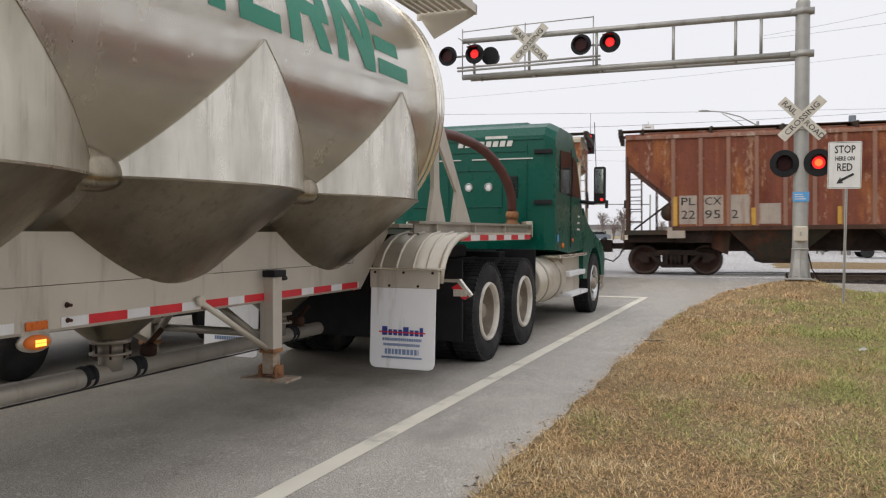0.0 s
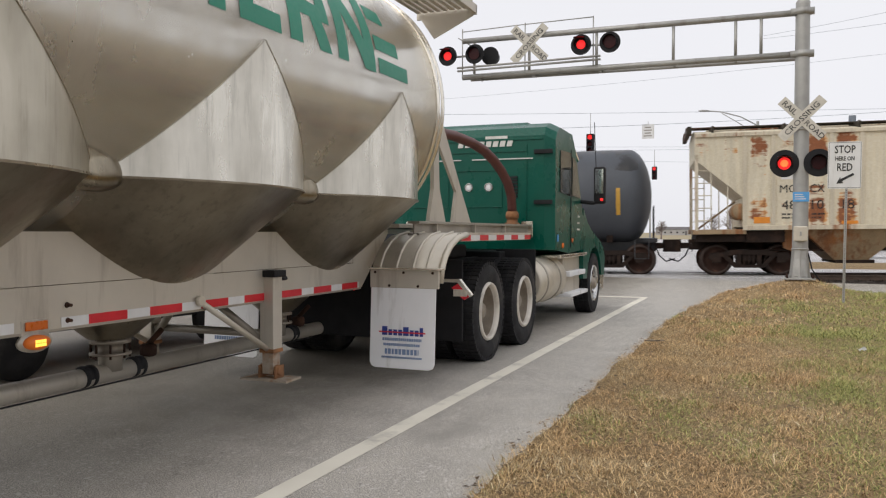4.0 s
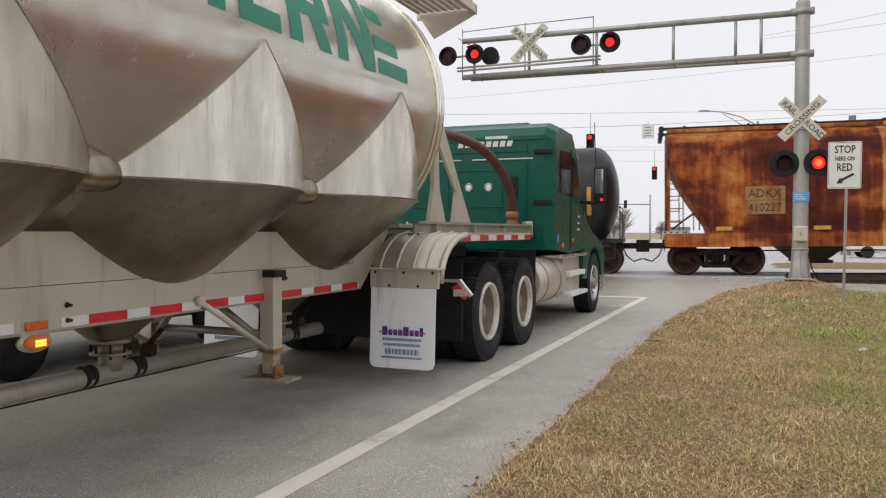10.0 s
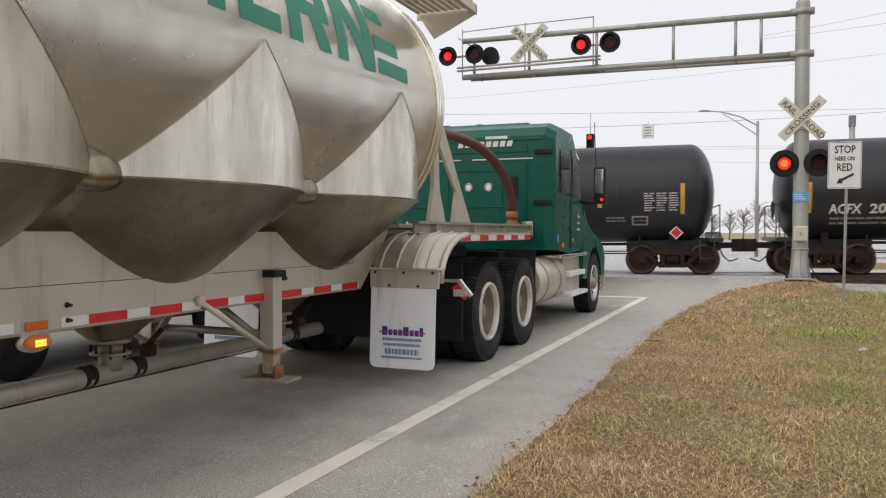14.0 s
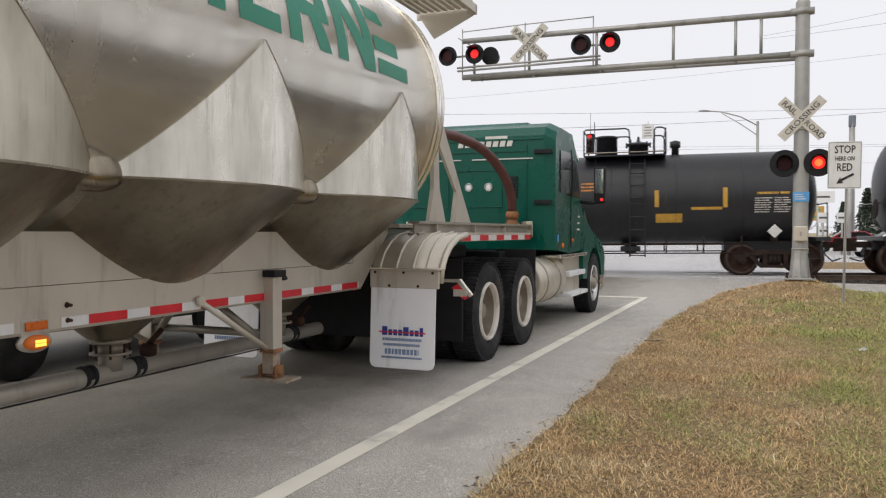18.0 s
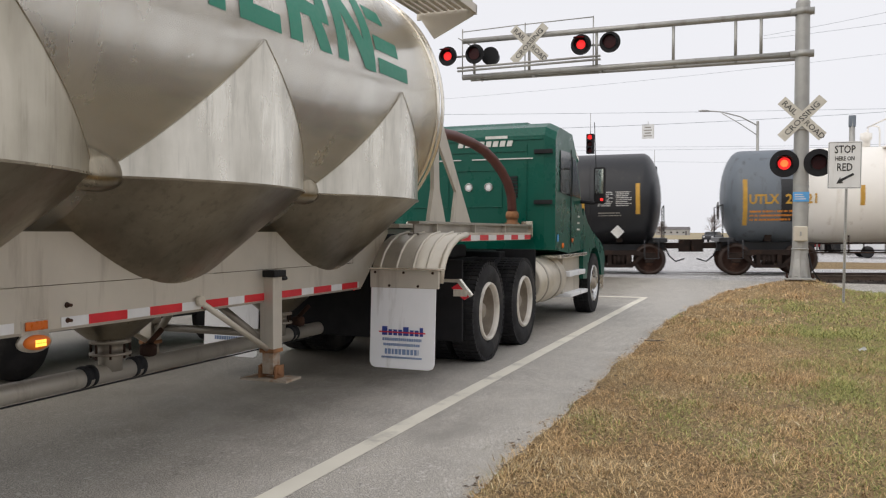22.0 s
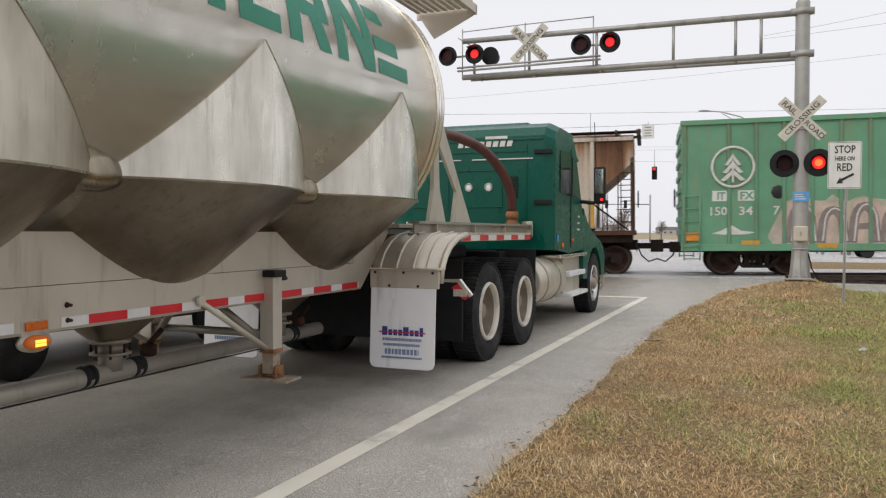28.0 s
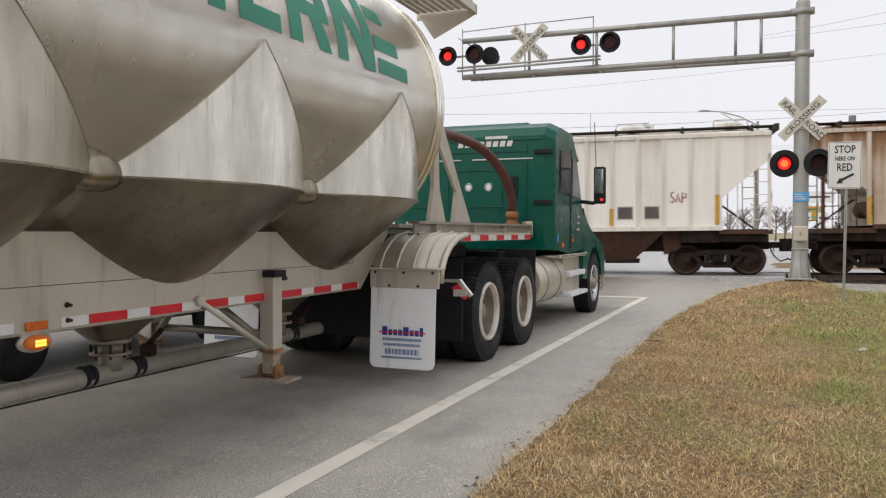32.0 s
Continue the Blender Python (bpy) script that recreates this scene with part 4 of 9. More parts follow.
# front fenders, mudflaps and strips
for s in (1, -1):
    bm = B()
    arc = [(6.32, 0.95), (6.35, 1.07), (6.43, 1.18), (6.55, 1.27), (6.72, 1.335), (6.95, 1.365), (9.15, 1.365)]
    x0, x1 = s * 0.66, s * 1.33
    up = [[bm.verts.new((x, y + q, z - q)) for x in (x0, x1)] for q in (0.0, 0.015) for y, z in arc]
    k = len(arc)
    for i in range(k - 1):
        for j in (0, k):
            bm.faces.new((up[i + j][0], up[i + j][1], up[i + j + 1][1], up[i + j + 1][0])).smooth = True
        for e in (0, 1):
            bm.faces.new((up[i][e], up[i + 1][e], up[i + 1 + k][e], up[i + k][e]))
    bm.faces.new((up[0][0], up[0][1], up[k][1], up[k][0]))
    bm.faces.new((up[k - 1][0], up[k - 1][1], up[-1][1], up[-1][0]))
    bmesh.ops.recalc_face_normals(bm, faces=bm.faces[:])
    fender = part("fender", bm, M["alu_fender"], trailer, "ribbed aluminium fender over the drive axles")
    for fx in (0.12, 0.36, 0.6, 0.80):
        bm = B()
        x = x0 + (x1 - x0) * fx
        tube(bm, [(x, y - (0.004 if z < 1.3 else 0), z + 0.006) for y, z in arc[:6]], 0.013, 6)
        part("fender_rib", bm, M["alu_fender"], fender)
    bm = B()
    tube(bm, [(x1, y, z - 0.02) for y, z in arc[:6]], 0.03, 8)
    part("fender_lip", bm, M["alu_fender"], fender)
    bm = B()
    box(bm, min(x1 - s * 0.03, x1 + s * 0.005), max(x1 - s * 0.03, x1 + s * 0.005), 6.80, 9.12, 1.285, 1.36)
    part("fender_skirt", bm, M["alu_frame"], fender)
    for i in range(9):
        y = 6.80 + i * 0.258
        part("red_tape" if i % 2 == 0 else "white_tape", box(B(), *sorted((x1 + s * 0.006, x1 + s * 0.009)), y, y + 0.256, 1.29, 1.342), M["red_tape"] if i % 2 == 0 else M["white_tape"], fender)
    x0, x1 = s * 0.71, s * 1.36
    bm = B()
    box(bm, *sorted((x0, x1)), 6.20, 6.235, 0.885, 1.045, 0.006)
    bracket = part("flap_bracket", bm, M["alu_frame"], trailer, "bolted aluminium mudflap bracket")
    for i in range(5):
        part("bolt", lathe(B(), [(0, 0.012), (0.012, 0.010)], (x0 + (x1 - x0) * (0.08 + 0.21 * i), 6.2, 0.905 if i % 2 else 1.02), (0, -1, 0), 8), M["rust_iron"], bracket)
    part("top_lip", box(B(), *sorted((x0, x1 + s * 0.02)), 6.17, 6.32, 1.045, 1.06, 0.004), M["alu"], bracket)
    bm = B()
    xl, xr = sorted((s * 0.72, s * 1.335)) if s > 0 else (-1.075, -0.46)
    poly = [(xl, 0.89), (xl, 0.24), (xl + 0.015, 0.205), (xl + 0.05, 0.19), (xr - 0.05, 0.19), (xr - 0.015, 0.205), (xr, 0.24), (xr, 0.89)]
    prism(bm, poly, 6.206, 6.218, "y")
    # lean the lower edge a little towards the rear
    for v in bm.verts:
        v.co.y -= 0.05 * (0.9 - v.co.z)
    flap = part("mudflap", bm, M["steel_white"], trailer, "white mudflap with faded blue printing")
    cx = (xl + xr) / 2
    if s > 0:
        rows = [(0.440, 0.024, 0.185, "pale_ink"), (0.395, 0.022, 0.175, "pale_ink"), (0.335, 0.046, 0.16, "pale_ink"), (0.285, 0.016, 0.19, "pale_ink")]
    else:
        rows = [(0.425, 0.025, 0.14, "pale_ink"), (0.36, 0.035, 0.18, "pale_ink")]
    yy = lambda z: 6.2 - 0.05 * (0.9 - z)
    for z, h, hw, mk in rows:
        bm = B()
        x = cx - hw
        while x < cx + hw - 0.005:
            w = min((0.3 + 0.35 * rng.random()) * h + 0.003, cx + hw - x)
            box(bm, x, x + w, yy(z) + 0.001, yy(z) + 0.005, z - h / 2, z + h / 2)
            x += w + 0.22 * h
        part("print_bar", bm, M[mk], flap)
    if s < 0:
        continue
    bm = B()
    x = cx - 0.19
    for w, h in ((0.05, 0.075), (0.035, 0.05), (0.035, 0.05), (0.035, 0.05), (0.05, 0.075), (0.035, 0.05), (0.035, 0.05), (0.03, 0.075)):
        box(bm, x, x + w, yy(0.5) + 0.000, yy(0.5) + 0.005, 0.475, 0.475 + h)
        x += w + 0.012
    part("print_mark", bm, M["blue_ink"], flap)
    part("print_stripe", box(B(), cx - 0.22, cx + 0.22, yy(0.5) - 0.001, yy(0.5) + 0.006, 0.497, 0.508), M["red_ink"], flap)
    # rear lamp bar beside the flap
    bm = B()
    prism(bm, [(x1 + s * 0.0, 0.80), (x1 + s * 0.12, 0.80), (x1 + s * 0.12, 0.86), (x1, 0.86)], 6.55, 6.58, "y")
    part("lamp_arm", bm, M["alu_frame"], trailer)
# deck, A-frame and hose at the front of the trailer
deck = part("deck", box(B(), -0.66, 0.66, 6.9, 10.2, 1.41, 1.45, 0.005), M["alu_frame"], trailer, "aluminium front deck over the fifth wheel")
for s in (1, -1):
    bm = B()
    x = s * 0.88
    for z0, z1, xa, xb in ((1.45, 1.475, -0.06, 0.06), (1.34, 1.36, -0.06, 0.06), (1.36, 1.45, -0.008, 0.008)):
        box(bm, x + xa, x + xb, 6.75, 10.6, z0, z1)
    rail_ = part("deck_beam", bm, M["alu_dark"], trailer, "aluminium channel beam of the deck")
    part("beam_end", box(B(), x - 0.09, x + 0.07, 10.58, 10.62, 1.30, 1.52, 0.004), M["alu"], rail_)
    for i in range(3):
        part("stiffener", box(B(), *sorted((x, x + s * 0.05)), 7.2 + i * 1.1, 7.22 + i * 1.1, 1.36, 1.45), M["alu_frame"], rail_)
    # tall tapered plates that carry the tank head
    bm = B()
    prism(bm, [(7.08, 1.475), (7.50, 1.475), (7.34, 1.80), (7.30, 2.35), (7.19, 2.35), (7.19, 1.80)], x - 0.02, x + 0.02, "x")
    part("support_post", bm, M["alu_frame"], trailer, "aluminium support post")
    bm = B()
    prism(bm, [(7.75, 1.475), (8.30, 1.475), (8.02, 1.80), (7.35, 2.62), (6.98, 2.85), (6.95, 2.70), (7.22, 2.40), (7.85, 1.80)], x - 0.03, x - 0.0, "x")
    part("support_strut", bm, M["alu_frame"], trailer, "slanted aluminium strut with a wide foot")
bm = B()
tube(bm, [(0.46, 6.95, 2.36), (0.47, 7.6, 2.45), (0.475, 8.3, 2.50), (0.485, 8.8, 2.515), (0.53, 9.3, 2.48), (0.585, 9.58, 2.415), (0.635, 9.82, 2.31), (0.675, 10.02, 2.185), (0.705, 10.2, 2.04), (0.715, 10.34, 1.87), (0.705, 10.41, 1.74), (0.70, 10.44, 1.62)], 0.062, 16)
part("blower_hose", bm, M["hose"], trailer, "thick maroon rubber blower hose")
bm = B()
lathe(bm, [(1.45, 0.10), (1.50, 0.10), (1.50, 0.075), (1.56, 0.075), (1.56, 0.09), (1.62, 0.09), (1.66, 0.07)], (0.70, 10.44, 0), (0, 0, 1), 18)
part("hose_coupling", bm, M["rust_orange"], trailer, "brass hose coupling")
# walkway along the shoulder of the tank
walkway = part("walkway", box(B(), 1.40, 1.44, 6.12, 6.92, 3.39, 3.47, 0.004), M["alu_frame"], trailer, "slatted aluminium platform on the tank's shoulder")
for i in range(8):
    part("walkway_board", box(B(), 0.86 + 0.068 * i, 0.905 + 0.068 * i, 6.12, 6.86, 3.425, 3.45, 0.003), M["alu_frame"], walkway)
for y in (6.90,):
    part("walkway_bracket", prism(B(), [(0.86, 3.42), (1.02, 3.19), (1.41, 3.37), (1.41, 3.43)], y - 0.012, y + 0.012, "y"), M["alu_frame"], walkway, "triangular walkway bracket")
part("toe_board", box(B(), 0.84, 1.44, 6.90, 6.93, 3.38, 3.47, 0.004), M["alu_frame"], walkway)
part("walkway_rail", tube(B(), [(1.42, 6.8, 3.47), (1.42, 6.8, 4.3), (1.42, 6.2, 4.3), (1.42, 6.2, 3.47)], 0.02, 8), M["alu_frame"], walkway)
for y in (4.9, 1.1):
    bm = B()
    lathe(bm, [(3.66, 0.3), (3.80, 0.3), (3.82, 0.33), (3.86, 0.32), (3.90, 0.0)], (0, y, 0), (0, 0, 1), 28)
    part("manhole_lid", bm, M["alu"], trailer)


def stroke(quad, lift=0.0008):
    """A four-cornered painted mark laid on the barrel's side."""
    bm = B()
    (a, b, c, d) = [Vector(q) for q in quad]
    rows_ = []
    for i in range(13):
        l_, r_ = a.lerp(d, i / 12), b.lerp(c, i / 12)
        rows_.append([])
        for k in range(3):
            p = l_.lerp(r_, k / 2)
            ang = math.asin((p.y - AX) / RB)
            rows_[-1].append(bm.verts.new(((RB + lift) * math.cos(ang), p.x, AX + (RB + lift) * math.sin(ang))))
    for p, q in zip(rows_, rows_[1:]):
        for k in range(2):
            bm.faces.new((p[k], p[k + 1], q[k + 1], q[k])).smooth = True
    return part("green_mark", bm, M["sign_green"], trailer, "green painted shape on the tank")


def word_shapes():
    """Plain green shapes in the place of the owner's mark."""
    z0, z1 = 2.572, 3.13

    def bar(y0, y1, a, b, lean=0.0):
        stroke([(y0, a), (y1, a), (y1 + lean, b), (y0 + lean, b)])
    bar(3.42, 3.565, z0, z1)
    bar(3.26, 3.72, z1, z1 + 0.13)
    bar(3.69, 3.83, z0, z1)
    for a in (z0, z0 + 0.235, z0 + 0.44):
        bar(3.83, 4.10, a, a + 0.115)
    bar(4.20, 4.345, z0, z1)
    bar(4.345, 4.58, z0 + 0.20, z0 + 0.305)
    bar(4.345, 4.58, z1 - 0.11, z1)
    bar(4.555, 4.71, z0, z0 + 0.20, -0.10)
    bar(4.58, 4.71, z0 + 0.20, z1)
    bar(4.80, 4.94, z0, z1)
    bar(5.215, 5.36, z0, z1)
    stroke([(5.19, z0), (5.36, z0), (4.985, z1), (4.80, z1)], 0.0014)
    bar(5.42, 5.93, z0 + 0.012, z0 + 0.13)
    bar(5.40, 5.80, z0 + 0.19, z0 + 0.305)
    bar(5.40, 5.68, z0 + 0.43, z0 + 0.545)


word_shapes()

# ------------------------------------------------------------------ wheels


def tyre_mesh(r=0.525, w=0.28, lugs=56):
    bm = B()
    prof = [(-w / 2 + 0.03, 0.30), (-w / 2, 0.36), (-w / 2 - 0.005, 0.43), (-w / 2 + 0.015, 0.49), (-w / 2 + 0.045, r), (w / 2 - 0.045, r), (w / 2 - 0.015, 0.49), (w / 2 + 0.005, 0.43), (w / 2, 0.36), (w / 2 - 0.03, 0.30), (-w / 2 + 0.03, 0.30)]
    prof = [(a, b * r / 0.525) for a, b in prof]
    lathe(bm, prof, (0, 0, 0), (1, 0, 0), 56, caps=False)
    for i in range(lugs):
        a = 2 * math.pi * i / lugs
        rot = Matrix.Rotation(a, 4, "X")
        for x0, x1 in ((-w / 2 + 0.012, -0.05), (-0.035, 0.035), (0.05, w / 2 - 0.012)):
            n0 = len(bm.verts)
            box(bm, x0, x1, -0.021, 0.021, r - 0.03, r + 0.008)
            bm.verts.ensure_lookup_table()
            for v in bm.verts[n0:]:
                v.co = rot @ v.co
    return bm


def rim_mesh(w=0.28):
    bm = B()
    lathe(bm, [(w / 2 - 0.02, 0.315), (w / 2 + 0.004, 0.305), (w / 2 + 0.004, 0.285), (w / 2 - 0.02, 0.276), (w / 2 - 0.05, 0.270)], (0, 0, 0), (1, 0, 0), 40, caps=False)
    return bm


def wheel(parent, x, y, z, dish=-0.02, hub=0.12, r=0.525, name="wheel", side=1, bright=False):
    """Dual or single: tyre, rim, hub and nuts; the wheel's outer face looks along side * x."""
    m = pose(x, y, z) @ (Matrix.Rotation(math.pi, 4, "Z") if side < 0 else Matrix.Identity(4))
    ty = part("tyre", tyre_mesh(r), M["rubber"], parent, "worn black tyre", m)
    rm = part("rim", rim_mesh(), M["chrome"] if bright else M["rim"], ty, "pale dished rim")
    part("wheel_disc", lathe(B(), [(0.09, 0.270), (dish + 0.03, 0.258), (dish + 0.005, 0.236), (dish, 0.225), (dish + 0.015, 0.20), (dish + 0.015, 0.12), (dish + 0.03, 0.10)], (0, 0, 0), (1, 0, 0), 40, caps=False), M["chrome"] if bright else M["disc"], ty, "dished wheel disc, grimed and shade-toned unless chromed")
    bm = B()
    lathe(bm, [(dish - 0.02, 0.125), (dish + hub * 0.45, 0.115), (dish + hub * 0.5, 0.095), (dish + hub * 0.85, 0.09), (dish + hub, 0.07), (dish + hub, 0.0)], (0, 0, 0), (1, 0, 0), 24)
    part("hub", bm, M["hub"], ty, "domed axle hub")
    bm = B()
    for i in range(10):
        a = 2 * math.pi * i / 10
        lathe(bm, [(dish, 0.018), (dish + 0.045, 0.016), (dish + 0.05, 0.0)], (0, 0.165 * math.cos(a), 0.165 * math.sin(a)), (1, 0, 0), 6)
    part("wheel_nuts", bm, M["rust_iron"], ty)
    if hub:
        bm = B()
        for i in range(10):
            a = 2 * math.pi * (i + 0.5) / 10
            lathe(bm, [(dish + 0.009, 0.034), (dish + 0.022, 0.032), (dish + 0.022, 0.0)], (0, 0.222 * math.cos(a), 0.222 * math.sin(a)), (1, 0, 0), 10)
        part("hand_hole", bm, M["black"], ty)
    return ty


for y in (-5.3, -4.0):
    for s in (1, -1):
        wheel(trailer, s * 1.08, y, 0.525, -0.08, 0.12, side=s)
bm = B()
box(bm, -0.95, 0.95, -5.8, -3.5, 0.45, 0.6, 0.02)
part("axle_group", bm, M["black"], trailer)

# ------------------------------------------------------------------ tractor
tractor = thing("tractor_unit", "dark green sleeper tractor unit coupled to the tank trailer", "truck", pose(TX, 0, 0))
for y in (8.02, 9.355):
    for s in (1, -1):
        wheel(tractor, s * 1.07, y, 0.525, -0.10, 0.17, side=s)
        wheel(tractor, s * 0.74, y, 0.525, -0.10, 0.0, side=s)
    bm = B()
    tube(bm, [(-1.0, y, 0.525), (1.0, y, 0.525)], 0.09, 12)
    lathe(bm, [(-0.3, 0.1), (-0.2, 0.22), (0.2, 0.22), (0.3, 0.1)], (0, y, 0.525), (1, 0, 0), 20)
    part("axle", bm, M["black"], tractor)
for s in (1, -1):
    wheel(tractor, s * 1.06, 13.62, 0.50, 0.06, 0.11, r=0.50, side=s, bright=True)
    part("chassis_rail", box(B(), *sorted((s * 0.38, s * 0.46)), 6.9, 14.2, 0.80, 1.05, 0.01), M["black"], tractor)
    part("fuel_tank", lathe(B(), [(10.05, 0.30), (10.07, 0.325), (11.45, 0.325), (11.47, 0.30)], (s * 0.90, 0, 0.70), (0, 1, 0), 40), M["alu_fender"], tractor, "dull aluminium fuel tank")
    for y in (10.4, 11.1):
        part("tank_strap", lathe(B(), [(y - 0.03, 0.328), (y - 0.03, 0.334), (y + 0.03, 0.334), (y + 0.03, 0.328)], (s * 0.90, 0, 0.70), (0, 1, 0), 40), M["alu_dark"], tractor)
    # black quarter guards round the drive wheels
    part("wheel_guard", box(B(), *sorted((s * 0.60, s * 1.20)), 7.20, 7.225, 0.30, 1.10, 0.008), M["black"], tractor, "black rubber splash guard")
    part("wheel_guard", box(B(), *sorted((s * 0.62, s * 1.16)), 9.98, 10.0, 0.45, 1.15, 0.008), M["black"], tractor, "black rubber splash guard")
    # steps
    part("step_box", box(B(), *sorted((s * 0.72, s * 1.13)), 11.62, 12.75, 0.45, 1.02, 0.02), M["alu_frame"], tractor, "aluminium step box under the door")
    part("step", box(B(), *sorted((s * 0.95, s * 1.26)), 11.65, 12.80, 0.40, 0.46, 0.012), M["steel_white"], tractor, "aluminium tread step")
    part("step", box(B(), *sorted((s * 0.95, s * 1.22)), 11.70, 12.80, 0.70, 0.78, 0.012), M["steel_white"], tractor, "aluminium tread step")
    part("step", box(B(), *sorted((s * 0.95, s * 1.24)), 11.0, 12.82, 1.00, 1.05, 0.008), M["alu"], tractor, "aluminium tread step")
part("splash_guard", box(B(), -1.18, 0.58, 7.02, 7.045, 0.32, 1.12, 0.008), M["black"], tractor, "black rubber splash guard behind the axles")
part("fifth_wheel", box(B(), -0.5, 0.5, 8.1, 9.2, 1.06, 1.22, 0.03), M["black"], tractor)
part("frame_cover", box(B(), -0.75, 0.75, 9.75, 10.65, 0.95, 1.12, 0.02), M["black"], tractor)

cab_side = [(10.70, 1.13), (10.70, 2.72), (10.78, 2.84), (11.0, 2.92), (11.75, 2.90), (12.12, 2.66), (12.42, 2.05), (12.62, 1.66), (12.75, 1.60), (12.75, 1.10), (11.6, 1.06)]


def cab_shell():
    """Side profile with rounded shoulders: the roof narrows towards the top."""
    bm = B()
    secs = []
    for x, zc in ((-1.23, 0.0), (-1.22, 0.0), (-1.16, 0.05), (-1.08, 0.0), (1.08, 0.0), (1.16, 0.05), (1.22, 0.0), (1.23, 0.0)):
        k = smooth((abs(x) - 1.08) / 0.15)
        ring = []
        for y, z in cab_side:
            drop = (0.07 * k if z > 2.6 else 0.0)
            yy_ = y + (0.04 * k if y < 10.8 else (-0.12 * k if y > 12 else 0))
            ring.append(bm.verts.new((x, yy_, z - drop)))
        secs.append(ring)
    n = len(cab_side)
    for a, b in zip(secs, secs[1:]):
        for i in range(n):
            j = (i + 1) % n
            bm.faces.new((a[i], a[j], b[j], b[i]))
    bm.faces.new(secs[0][::-1])
    bm.faces.new(secs[-1])
    bmesh.ops.recalc_face_normals(bm, faces=bm.faces[:])
    return bm


cab = part("cab", cab_shell(), M["cab_green"], tractor, "dark green painted sleeper cab")
# rear wall details
part("drip_rail", box(B(), -1.05, 1.05, 10.685, 10.705, 2.66, 2.69, 0.004), M["cab_green"], cab)
part("roof_ridge", prism(B(), [(10.95, 2.90), (11.05, 2.955), (11.6, 2.96), (11.9, 2.88)], -0.95, 0.75, "x", 0.02), M["cab_green"], cab, "raised roof panel")
for x, w in ((-0.95, 0.8), (0.02, 0.9)):
    part("trim_strip", box(B(), x, x + w, 10.68, 10.70, 2.395, 2.41), M["white_ink"], cab)
part("plate_strip", box(B(), 0.22, 0.55, 10.685, 10.70, 2.69, 2.73), M["white_ink"], cab)
bm = B()
x = -0.2
for i in range(8):
    prism(bm, [(x, 2.58), (x + 0.075, 2.58), (x + 0.095, 2.665), (x + 0.02, 2.665)], 10.688, 10.70, "y")
    x += 0.105
part("name_bars", bm, M["white_ink"], cab, "row of white bars in place of the owner's name")
for x in (-0.03, 0.27):
    bm = B()
    lathe(bm, [(0, 0.064), (0.018, 0.062), (0.022, 0.052), (0.010, 0.048)], (x, 10.7, 2.01), (0, -1, 0), 24, caps=False)
    wl_ = part("work_lamp", bm, M["chrome"], cab, "round chrome-ringed work lamp")
    part("lamp_lens", lathe(B(), [(0.008, 0.050), (0.014, 0.03), (0.016, 0.0)], (x, 10.7, 2.01), (0, -1, 0), 20), M["steel_white"], wl_, "pale ribbed lens")
bm = B()
for i in range(7):
    box(bm, 0.56, 0.70, 10.67, 10.70, 1.86 + i * 0.045, 1.885 + i * 0.045)
part("vent", bm, M["black"], cab, "black louvred vent")
for z in (2.46, 1.76):
    part("fairing_latch", box(B(), 0.94, 1.20, 10.66, 10.70, z, z + 0.06, 0.006), M["black"], cab)
for x0, x1, z0, z1 in ((-0.9, 0.48, 1.72, 1.735), (0.82, 0.835, 1.3, 2.6), (-0.3, 0.4, 1.45, 1.46), (-0.35, -0.34, 1.74, 2.25), (-0.35, 0.46, 2.24, 2.255), (0.46, 0.472, 1.74, 2.25), (-0.95, 0.80, 2.50, 2.508)):
    part("panel_crease", box(B(), x0, x1, 10.685, 10.70, z0, z1, 0.003), M["cab_green"], cab)
